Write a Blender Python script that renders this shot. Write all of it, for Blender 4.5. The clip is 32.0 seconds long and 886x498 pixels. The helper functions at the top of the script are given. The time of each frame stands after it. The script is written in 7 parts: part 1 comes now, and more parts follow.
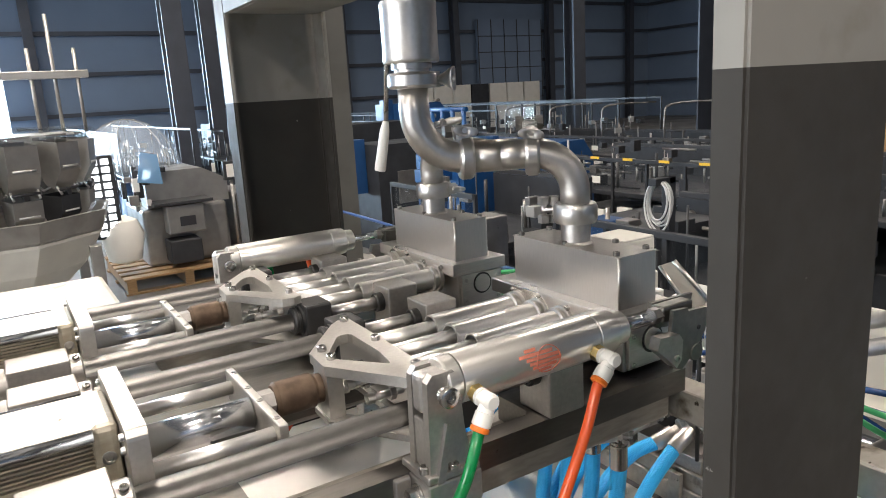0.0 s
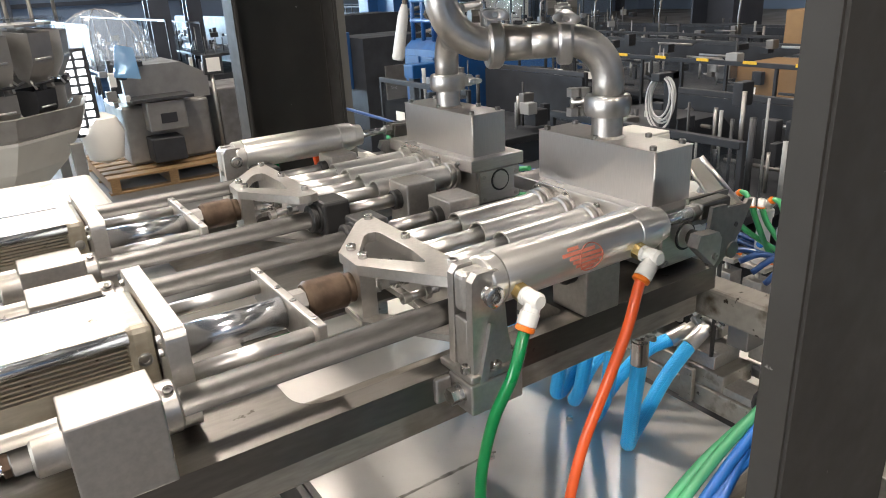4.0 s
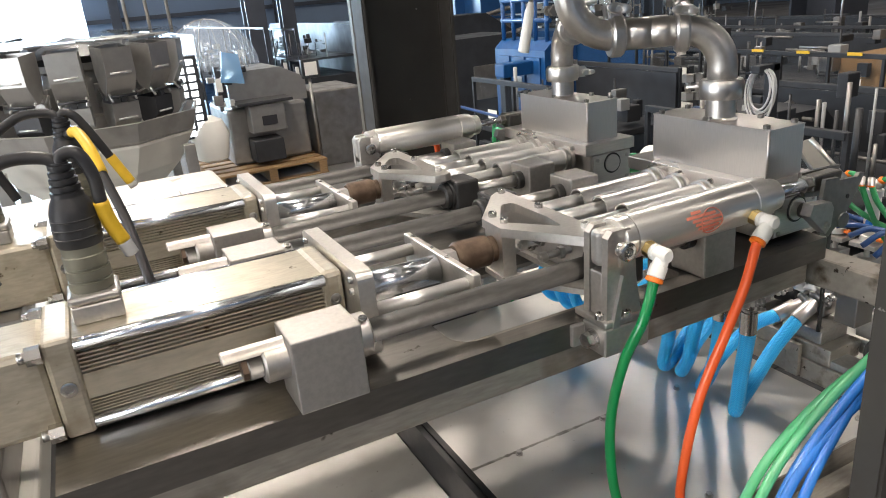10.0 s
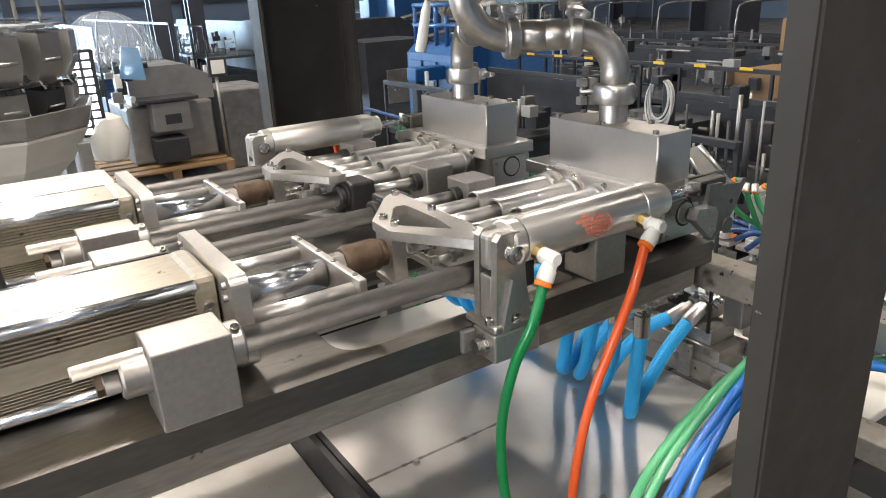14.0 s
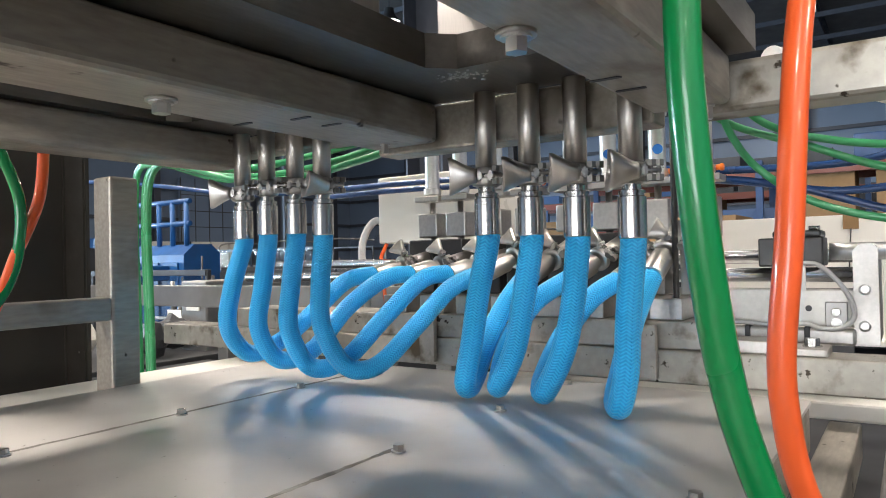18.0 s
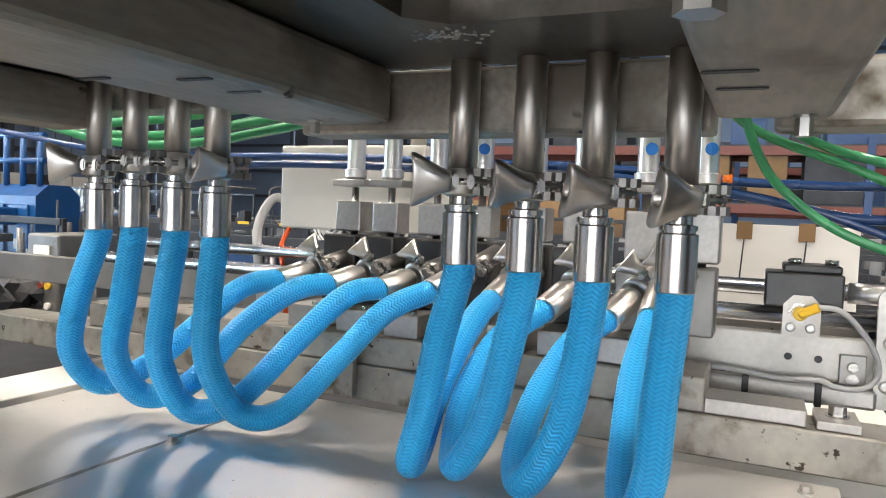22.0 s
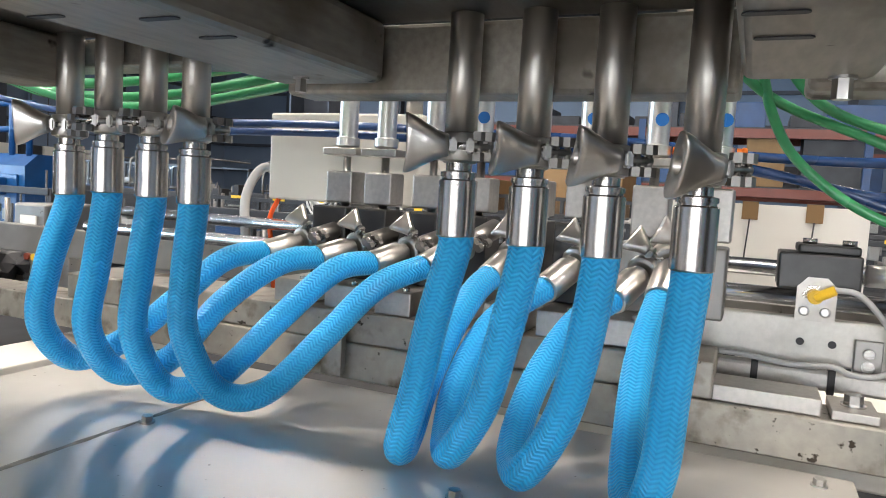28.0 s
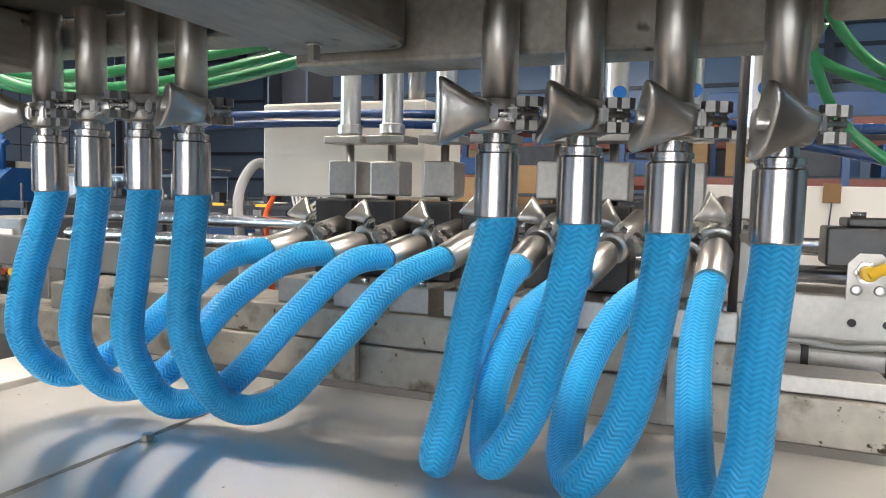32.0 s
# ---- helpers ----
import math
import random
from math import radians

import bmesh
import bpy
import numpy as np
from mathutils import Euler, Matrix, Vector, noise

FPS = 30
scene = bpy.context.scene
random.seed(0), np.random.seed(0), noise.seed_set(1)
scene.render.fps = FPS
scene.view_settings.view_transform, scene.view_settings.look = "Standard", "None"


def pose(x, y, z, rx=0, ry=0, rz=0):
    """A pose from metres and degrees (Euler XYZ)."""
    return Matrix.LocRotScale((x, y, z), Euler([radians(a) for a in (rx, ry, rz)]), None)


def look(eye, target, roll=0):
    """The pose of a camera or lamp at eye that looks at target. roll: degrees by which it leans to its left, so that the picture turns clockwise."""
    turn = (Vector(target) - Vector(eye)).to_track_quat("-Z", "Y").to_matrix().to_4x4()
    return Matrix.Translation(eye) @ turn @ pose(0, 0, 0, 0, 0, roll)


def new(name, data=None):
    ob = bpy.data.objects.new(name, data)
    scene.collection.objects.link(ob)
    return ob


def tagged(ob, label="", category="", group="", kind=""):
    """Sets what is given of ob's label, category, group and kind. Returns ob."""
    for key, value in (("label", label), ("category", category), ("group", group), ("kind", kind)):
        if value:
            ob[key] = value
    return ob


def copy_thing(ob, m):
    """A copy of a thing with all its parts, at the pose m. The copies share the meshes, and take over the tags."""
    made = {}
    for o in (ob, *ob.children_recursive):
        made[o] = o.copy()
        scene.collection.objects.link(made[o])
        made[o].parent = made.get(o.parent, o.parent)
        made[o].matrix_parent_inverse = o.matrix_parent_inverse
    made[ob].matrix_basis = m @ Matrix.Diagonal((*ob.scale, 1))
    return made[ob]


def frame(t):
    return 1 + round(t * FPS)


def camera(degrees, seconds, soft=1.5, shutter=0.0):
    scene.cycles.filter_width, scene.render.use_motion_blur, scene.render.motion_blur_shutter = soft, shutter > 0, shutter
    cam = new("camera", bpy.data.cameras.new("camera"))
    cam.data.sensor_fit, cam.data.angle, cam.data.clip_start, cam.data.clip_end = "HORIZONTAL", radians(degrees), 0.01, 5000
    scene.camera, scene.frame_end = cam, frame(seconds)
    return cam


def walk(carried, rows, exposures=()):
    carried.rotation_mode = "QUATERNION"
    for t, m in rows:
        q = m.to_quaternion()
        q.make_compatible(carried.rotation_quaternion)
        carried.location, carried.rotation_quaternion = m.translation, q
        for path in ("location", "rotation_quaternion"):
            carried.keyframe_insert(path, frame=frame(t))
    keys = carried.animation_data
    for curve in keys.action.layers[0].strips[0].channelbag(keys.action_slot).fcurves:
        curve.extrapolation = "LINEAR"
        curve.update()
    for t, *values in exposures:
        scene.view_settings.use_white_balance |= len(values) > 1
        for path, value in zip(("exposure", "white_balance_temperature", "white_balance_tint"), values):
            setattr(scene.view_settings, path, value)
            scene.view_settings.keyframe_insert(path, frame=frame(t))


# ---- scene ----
cam = camera(64.4, 32.0, 1.0)
PATH = [
    (0, (0.021, 0.003, 1.637), (1.05, 1.663, 1.205), -3.4),
    (0.5, (-0.008, -0.012, 1.636), (1.059, 1.62, 1.189), -3.1),
    (1, (-0.003, 0.009, 1.646), (1.112, 1.617, 1.231), -1.9),
    (1.5, (0.013, 0.062, 1.641), (1.118, 1.675, 1.218), -0.5),
    (2, (0.015, 0.077, 1.638), (1.032, 1.714, 1.104), -0.5),
    (2.5, (0.005, 0.073, 1.64), (0.963, 1.732, 1.064), -1.0),
    (3, (0.001, 0.069, 1.629), (0.961, 1.713, 1.016), -1.3),
    (3.5, (-0.004, 0.063, 1.627), (0.973, 1.666, 0.938), -2.3),
    (5.5, (-0.016, 0.055, 1.632), (1.057, 1.587, 0.924), -4.0),
    (6, (-0.035, 0.05, 1.638), (1.028, 1.595, 0.942), -3.8),
    (6.5, (-0.081, 0.042, 1.635), (0.897, 1.645, 0.947), -4.0),
    (7, (-0.098, 0.026, 1.631), (0.846, 1.649, 0.941), -3.5),
    (7.5, (-0.112, 0.013, 1.631), (0.798, 1.657, 0.946), -3.9),
    (8, (-0.114, 0.009, 1.633), (0.765, 1.675, 0.962), -4.6),
    (8.5, (-0.114, 0.001, 1.633), (0.736, 1.69, 0.981), -5.1),
    (9, (-0.122, -0.009, 1.634), (0.702, 1.694, 0.984), -5.4),
    (9.5, (-0.124, -0.008, 1.633), (0.693, 1.694, 0.973), -5.4),
    (10, (-0.121, -0.006, 1.63), (0.693, 1.686, 0.943), -5.2),
    (10.5, (-0.119, -0.011, 1.632), (0.695, 1.672, 0.92), -5.0),
    (11, (-0.116, -0.019, 1.632), (0.71, 1.654, 0.911), -5.3),
    (11.5, (-0.115, -0.018, 1.632), (0.741, 1.64, 0.91), -5.0),
    (12, (-0.111, -0.011, 1.631), (0.776, 1.632, 0.914), -4.8),
    (12.5, (-0.1, -0.011, 1.626), (0.82, 1.617, 0.918), -4.0),
    (13, (-0.094, -0.008, 1.626), (0.868, 1.594, 0.913), -3.5),
    (13.5, (-0.091, -0.004, 1.622), (0.911, 1.578, 0.919), -3.1),
    (15.5, (-0.003, 0.08, 1.5), (1.175, 1.604, 0.962), 0.8),
    (16, (0.035, 0.126, 1.405), (1.343, 1.576, 0.973), 2.0),
    (16.5, (0.055, 0.164, 1.335), (1.418, 1.583, 0.973), 1.3),
    (17, (0.078, 0.225, 1.256), (1.507, 1.616, 1.093), 1.1),
    (17.5, (0.093, 0.342, 1.145), (1.665, 1.578, 1.097), -0.9),
    (18, (0.087, 0.447, 1.091), (1.751, 1.557, 1.116), -1.3),
    (18.5, (0.083, 0.502, 1.133), (1.743, 1.616, 1.164), 0.6),
    (19, (0.103, 0.592, 1.161), (1.972, 1.299, 1.239), 0.6),
    (19.5, (0.142, 0.569, 1.158), (2.109, 0.933, 1.163), 0.6),
    (20, (0.147, 0.57, 1.154), (2.082, 1.075, 1.152), 0.9),
    (20.5, (0.144, 0.568, 1.154), (2.046, 1.185, 1.1), 1.2),
    (21, (0.143, 0.571, 1.152), (2.026, 1.242, 1.098), 2.1),
    (21.5, (0.186, 0.582, 1.149), (2.015, 1.388, 1.092), 2.4),
    (22, (0.235, 0.605, 1.148), (2.058, 1.421, 1.046), 2.3),
    (22.5, (0.272, 0.623, 1.146), (2.086, 1.455, 1.023), 2.2),
    (23, (0.27, 0.624, 1.142), (2.098, 1.429, 1.04), 2.8),
    (23.5, (0.271, 0.622, 1.147), (2.107, 1.409, 1.049), 3.2),
    (24, (0.273, 0.619, 1.147), (2.118, 1.387, 1.064), 3.4),
    (24.5, (0.273, 0.618, 1.147), (2.127, 1.366, 1.067), 3.4),
    (25, (0.275, 0.617, 1.146), (2.131, 1.357, 1.065), 3.3),
    (25.5, (0.274, 0.619, 1.146), (2.131, 1.356, 1.056), 2.7),
    (27.5, (0.273, 0.621, 1.144), (2.107, 1.403, 0.986), 3.0),
    (28, (0.271, 0.621, 1.141), (2.098, 1.42, 0.979), 3.3),
    (28.5, (0.271, 0.624, 1.141), (2.093, 1.43, 0.965), 3.6),
    (29, (0.271, 0.624, 1.143), (2.084, 1.445, 0.947), 3.2),
    (29.5, (0.269, 0.625, 1.144), (2.07, 1.472, 0.938), 2.7),
    (30, (0.27, 0.624, 1.143), (2.056, 1.502, 0.943), 1.9),
    (30.5, (0.27, 0.624, 1.141), (2.047, 1.522, 0.949), 0.9),
    (31, (0.287, 0.636, 1.139), (2.07, 1.523, 0.951), 0.3),
    (31.5, (0.298, 0.654, 1.132), (2.112, 1.476, 0.958), 0.7),
    (32, (0.306, 0.672, 1.125), (2.153, 1.426, 0.97), 1.3),
]
walk(cam, [(t, look(eye, target, roll)) for t, eye, target, roll in PATH],
     [(0.0, -0.46), (13.5, -0.48), (17.5, -0.06), (26.0, -0.06), (32.0, -0.13)])

LAMP_W, DOOR_W, FILL_W = 380.0, 7000.0, 1100.0

# ---- light ----
world = bpy.data.worlds.new("hall_sky")
scene.world = world
world.use_nodes = True
wn = world.node_tree
sky = wn.nodes.new("ShaderNodeTexSky")
sky.sky_type, sky.sun_disc = "NISHITA", False
sky.sun_elevation, sky.sun_rotation = radians(40), radians(200)
wn.links.new(sky.outputs[0], wn.nodes["Background"].inputs[0])
wn.nodes["Background"].inputs[1].default_value = 0.10


def area_lamp(name, m, sx, sy, watts, colour, shape="RECTANGLE"):
    d = bpy.data.lights.new(name, "AREA")
    d.shape, d.size, d.energy, d.color = shape, sx, watts, colour
    if shape in ("RECTANGLE", "ELLIPSE"):
        d.size_y = sy
    ob = new(name, d)
    ob.matrix_basis = m
    return ob


# ---- materials ----
def mat(name, base, rough=0.5, metal=0.0, var=0.12, scale=12.0, stretch=(1, 1, 1), bump=0.02, rvar=0.1,
        stain=None, stain_scale=3.0, stain_lo=0.55, stain_hi=0.75, coat=0.0, emit=0.0, ranvar=0.0, spec=0.5, spots=None, spot_scale=40.0, spot_lo=0.66):
    """A procedural surface: grain at one scale, stains at another, both on the object's own coordinates."""
    m = bpy.data.materials.new(name)
    m.use_nodes = True
    nt, b = m.node_tree, m.node_tree.nodes["Principled BSDF"]
    N = nt.nodes.new
    L = nt.links.new
    tc = N("ShaderNodeTexCoord")
    mp = N("ShaderNodeMapping")
    mp.inputs["Scale"].default_value = stretch
    L(tc.outputs["Object"], mp.inputs[0])
    n1 = N("ShaderNodeTexNoise")
    n1.inputs["Scale"].default_value, n1.inputs["Detail"].default_value = scale, 6
    L(mp.outputs[0], n1.inputs["Vector"])
    n2 = N("ShaderNodeTexNoise")
    n2.inputs["Scale"].default_value, n2.inputs["Detail"].default_value = stain_scale, 5
    L(tc.outputs["Object"], n2.inputs["Vector"])
    r1 = N("ShaderNodeMapRange")
    r1.inputs["From Min"].default_value, r1.inputs["From Max"].default_value = 0.3, 0.7
    r1.inputs["To Min"].default_value, r1.inputs["To Max"].default_value = 1 - var, 1 + var
    L(n1.outputs[0], r1.inputs[0])
    mul = N("ShaderNodeMix")
    mul.data_type, mul.blend_type = "RGBA", "MULTIPLY"
    mul.inputs[0].default_value = 1
    mul.inputs[6].default_value = (*base, 1)
    L(r1.outputs[0], mul.inputs[7])
    col = mul.outputs[2]
    if stain:
        r2 = N("ShaderNodeMapRange")
        r2.inputs["From Min"].default_value, r2.inputs["From Max"].default_value = stain_lo, stain_hi
        L(n2.outputs[0], r2.inputs[0])
        mx = N("ShaderNodeMix")
        mx.data_type = "RGBA"
        L(r2.outputs[0], mx.inputs[0])
        L(col, mx.inputs[6])
        mx.inputs[7].default_value = (*stain, 1)
        col = mx.outputs[2]
    if spots:
        n3 = N("ShaderNodeTexNoise")
        n3.inputs["Scale"].default_value, n3.inputs["Detail"].default_value, n3.inputs["Roughness"].default_value = spot_scale, 3, 0.6
        L(tc.outputs["Object"], n3.inputs["Vector"])
        r5 = N("ShaderNodeMapRange")
        r5.inputs["From Min"].default_value, r5.inputs["From Max"].default_value = spot_lo, spot_lo + 0.05
        L(n3.outputs[0], r5.inputs[0])
        m3 = N("ShaderNodeMix")
        m3.data_type = "RGBA"
        L(r5.outputs[0], m3.inputs[0])
        L(col, m3.inputs[6])
        m3.inputs[7].default_value = (*spots, 1)
        col = m3.outputs[2]
    if ranvar:
        oi = N("ShaderNodeObjectInfo")
        r4 = N("ShaderNodeMapRange")
        r4.inputs["To Min"].default_value, r4.inputs["To Max"].default_value = 1 - ranvar, 1 + ranvar
        L(oi.outputs["Random"], r4.inputs[0])
        m2 = N("ShaderNodeMix")
        m2.data_type, m2.blend_type = "RGBA", "MULTIPLY"
        m2.inputs[0].default_value = 1
        L(col, m2.inputs[6])
        L(r4.outputs[0], m2.inputs[7])
        col = m2.outputs[2]
    L(col, b.inputs["Base Color"])
    r3 = N("ShaderNodeMapRange")
    r3.inputs["From Min"].default_value, r3.inputs["From Max"].default_value = 0.3, 0.7
    r3.inputs["To Min"].default_value, r3.inputs["To Max"].default_value = max(rough - rvar, 0.02), min(rough + rvar, 1)
    L(n2.outputs[0], r3.inputs[0])
    L(r3.outputs[0], b.inputs["Roughness"])
    b.inputs["Metallic"].default_value = metal
    b.inputs["Coat Weight"].default_value = coat
    b.inputs["Specular IOR Level"].default_value = spec
    if bump:
        bp = N("ShaderNodeBump")
        bp.inputs["Strength"].default_value, bp.inputs["Distance"].default_value = min(bump * 10, 1), 0.002
        L(n1.outputs[0], bp.inputs["Height"])
        L(bp.outputs[0], b.inputs["Normal"])
    if emit:
        b.inputs["Emission Color"].default_value = (*base, 1)
        b.inputs["Emission Strength"].default_value = emit
    return m


def glass_mat(name, tint=(0.9, 0.95, 1.0), rough=0.05, mix=0.85):
    m = bpy.data.materials.new(name)
    m.use_nodes = True
    nt = m.node_tree
    b = nt.nodes["Principled BSDF"]
    b.inputs["Base Color"].default_value = (*tint, 1)
    b.inputs["Roughness"].default_value = rough
    b.inputs["Alpha"].default_value = 1 - mix
    b.inputs["Specular IOR Level"].default_value = 0.8
    return m


def hose_mat(name, base, dark, around, along, bump=0.6, rough=0.3):
    """Braided hose: a herringbone of strands from the mesh's own length and girth coordinates."""
    m = bpy.data.materials.new(name)
    m.use_nodes = True
    nt, b = m.node_tree, m.node_tree.nodes["Principled BSDF"]
    N, L = nt.nodes.new, nt.links.new
    uv = N("ShaderNodeUVMap")
    sp = N("ShaderNodeSeparateXYZ")
    L(uv.outputs[0], sp.inputs[0])

    def op(kind, a, c=None, v=None):
        o = N("ShaderNodeMath")
        o.operation = kind
        L(a, o.inputs[0])
        if c is not None:
            L(c, o.inputs[1])
        if v is not None:
            o.inputs[1].default_value = v
        return o.outputs[0]
    u = op("MULTIPLY", sp.outputs[0], v=around)
    zig = op("PINGPONG", u, v=1.0)
    v = op("MULTIPLY", sp.outputs[1], v=along)
    s = op("ADD", v, zig)
    fr = op("PINGPONG", s, v=0.5)
    rib = op("PINGPONG", op("ADD", u, v=0.0), v=0.5)
    h = op("ADD", op("MULTIPLY", fr, v=1.4), op("MULTIPLY", rib, v=0.5))
    rp = N("ShaderNodeMapRange")
    rp.inputs["From Max"].default_value = 0.8
    L(h, rp.inputs[0])
    no = N("ShaderNodeTexNoise")
    no.inputs["Scale"].default_value = 14
    tc = N("ShaderNodeTexCoord")
    L(tc.outputs["Object"], no.inputs["Vector"])
    f2 = op("MULTIPLY", rp.outputs[0], op("ADD", op("MULTIPLY", no.outputs[0], v=0.7), v=0.62))
    mx = N("ShaderNodeMix")
    mx.data_type = "RGBA"
    mx.inputs[6].default_value, mx.inputs[7].default_value = (*dark, 1), (*base, 1)
    L(f2, mx.inputs[0])
    L(mx.outputs[2], b.inputs["Base Color"])
    b.inputs["Roughness"].default_value = rough
    b.inputs["Coat Weight"].default_value = 0.05
    b.inputs["Sheen Weight"].default_value, b.inputs["Sheen Roughness"].default_value = 0.16, 0.35
    bp = N("ShaderNodeBump")
    bp.inputs["Strength"].default_value, bp.inputs["Distance"].default_value = bump, 0.0012
    L(h, bp.inputs["Height"])
    L(bp.outputs[0], b.inputs["Normal"])
    return m


STEEL = mat("brushed_steel", (0.60, 0.58, 0.555), 0.30, 1, 0.07, 60, (1, 14, 14), 0.006, 0.06)
STEEL_V = mat("brushed_steel_upright", (0.57, 0.555, 0.53), 0.36, 1, 0.045, 60, (14, 14, 1), 0.004, 0.06)
PIPE = mat("sanitary_steel", (0.55, 0.53, 0.50), 0.34, 1, 0.06, 40, (3, 3, 3), 0.004, 0.06)
POLISH = mat("polished_steel", (0.88, 0.865, 0.84), 0.34, 0.95, 0.04, 30, (1, 8, 8), 0.0, 0.03)
TUBE = mat("satin_drop_tube", (0.54, 0.52, 0.49), 0.38, 1, 0.06, 50, (3, 3, 0.4), 0.003, 0.05)
FERR = mat("ferrule_steel", (0.50, 0.475, 0.445), 0.24, 1, 0.05, 60, (6, 6, 0.3), 0.0, 0.03)
CHROME = mat("chrome", (0.80, 0.82, 0.85), 0.22, 1, 0.02, 20, (1, 6, 6), 0.0, 0.02)
CAST = mat("cast_steel", (0.58, 0.565, 0.54), 0.33, 1, 0.08, 60, (1, 1, 1), 0.012, 0.08)
ROD = mat("dark_rod_steel", (0.135, 0.132, 0.127), 0.40, 0.95, 0.18, 30, (1, 6, 6), 0.004, 0.06, (0.085, 0.08, 0.075), 18, 0.55, 0.7)
ALU = mat("machined_aluminium", (0.47, 0.455, 0.43), 0.40, 0.9, 0.08, 50, (4, 4, 4), 0.006, 0.08, (0.36, 0.335, 0.29), 9, 0.58, 0.8)
PLATE = mat("machined_plate", (0.66, 0.64, 0.60), 0.36, 0.95, 0.06, 50, (4, 4, 4), 0.005, 0.07, (0.50, 0.47, 0.42), 12, 0.6, 0.8)
LEVER = mat("dark_lever_steel", (0.22, 0.215, 0.20), 0.34, 0.95, 0.1, 40, (3, 3, 3), 0.005, 0.08)
CREAM = mat("anodised_housing", (0.47, 0.43, 0.345), 0.40, 0.7, 0.12, 30, (2, 8, 8), 0.008, 0.1, (0.26, 0.215, 0.14), 15, 0.52, 0.74, spots=(0.10, 0.075, 0.04), spot_scale=60, spot_lo=0.68)
DECK = mat("deck_steel", (0.21, 0.20, 0.185), 0.36, 1, 0.10, 40, (1, 5, 5), 0.006, 0.08, (0.15, 0.14, 0.125), 5, 0.5, 0.75, spots=(0.09, 0.08, 0.065), spot_scale=55, spot_lo=0.70)
BEAM = mat("beam_steel", (0.37, 0.345, 0.30), 0.48, 0.5, 0.14, 40, (1, 5, 5), 0.012, 0.12, (0.20, 0.175, 0.14), 11, 0.55, 0.72, spots=(0.035, 0.025, 0.018), spot_scale=30, spot_lo=0.69)
DIRTY = mat("stained_steel", (0.36, 0.34, 0.30), 0.45, 0.8, 0.10, 30, (1, 3, 3), 0.012, 0.1, (0.10, 0.08, 0.055), 22, 0.55, 0.68, spots=(0.05, 0.04, 0.03), spot_scale=70, spot_lo=0.66)
SHEET = mat("tray_sheet", (0.70, 0.685, 0.66), 0.46, 0.80, 0.06, 9, (1, 1, 1), 0.004, 0.10, (0.56, 0.545, 0.52), 3.5, 0.5, 0.75, spots=(0.22, 0.20, 0.17), spot_scale=110, spot_lo=0.705)
WORN = mat("worn_sheet", (0.34, 0.33, 0.31), 0.5, 0.9, 0.10, 9, (1, 1, 1), 0.006, 0.10, (0.25, 0.24, 0.22), 4, 0.5, 0.72, spots=(0.12, 0.10, 0.08), spot_scale=70, spot_lo=0.70)
SEAM = mat("weld_seam", (0.27, 0.26, 0.235), 0.6, 0.4, 0.3, 60, (1, 1, 1), 0.02, 0.1, (0.40, 0.39, 0.36), 30, 0.52, 0.62)
BOLT = mat("bolt_steel", (0.48, 0.47, 0.45), 0.28, 1, 0.06, 40, (1, 1, 1), 0.0, 0.05)
DARKST = mat("dark_oxide_steel", (0.06, 0.06, 0.06), 0.42, 0.7, 0.15, 40, (1, 1, 1), 0.006, 0.1)
RUST = mat("rusted_coupling", (0.105, 0.070, 0.048), 0.55, 0.6, 0.25, 60, (1, 1, 1), 0.02, 0.12, (0.18, 0.13, 0.09), 30, 0.5, 0.7)
HOSE = hose_mat("blue_braided_hose", (0.034, 0.54, 1.0), (0.008, 0.34, 0.82), 14, 330, 0.75, 0.42)
GREEN = mat("green_air_tube", (0.0, 0.20, 0.05), 0.25, 0, 0.05, 20, (1, 1, 1), 0.0, 0.05, coat=0.4)
ORANGE = mat("orange_air_tube", (0.85, 0.12, 0.025), 0.28, 0, 0.05, 20, (1, 1, 1), 0.0, 0.05, coat=0.4)
MINT = mat("light_green_tube", (0.045, 0.31, 0.115), 0.28, 0, 0.08, 20, (1, 1, 1), 0.0, 0.05, coat=0.3)
PALEG = mat("pale_green_tube", (0.10, 0.45, 0.20), 0.28, 0, 0.08, 20, (1, 1, 1), 0.0, 0.05, coat=0.3)
NAVY = mat("dark_blue_tube", (0.018, 0.06, 0.19), 0.28, 0, 0.08, 20, (1, 1, 1), 0.0, 0.05, coat=0.3)
BLUET = mat("blue_air_tube", (0.03, 0.19, 0.60), 0.28, 0, 0.08, 20, (1, 1, 1), 0.0, 0.05, coat=0.3)
WHITEP = mat("white_plastic", (0.78, 0.77, 0.72), 0.35, 0, 0.03, 20, (1, 1, 1), 0.0, 0.05)
ORING = mat("orange_plastic", (0.85, 0.20, 0.02), 0.35, 0, 0.03, 20, (1, 1, 1), 0.0, 0.05)
BRASS = mat("brass", (0.62, 0.47, 0.20), 0.3, 1, 0.05, 20, (1, 1, 1), 0.0, 0.05)
REDPAINT = mat("red_stencil", (0.62, 0.20, 0.13), 0.5, 0, 0.15, 80, (1, 1, 1), 0.0, 0.05)
RAILW = mat("pale_machined_rail", (0.56, 0.54, 0.50), 0.42, 0.45, 0.06, 30, (1, 6, 6), 0.005, 0.08, (0.42, 0.40, 0.36), 9, 0.55, 0.75)
RUBBER = mat("black_rubber", (0.018, 0.018, 0.02), 0.45, 0, 0.2, 30, (1, 1, 1), 0.005, 0.08, (0.05, 0.05, 0.048), 20, 0.55, 0.8)
YELLOW = mat("yellow_sleeve", (0.72, 0.46, 0.03), 0.45, 0, 0.12, 40, (1, 1, 1), 0.006, 0.08)
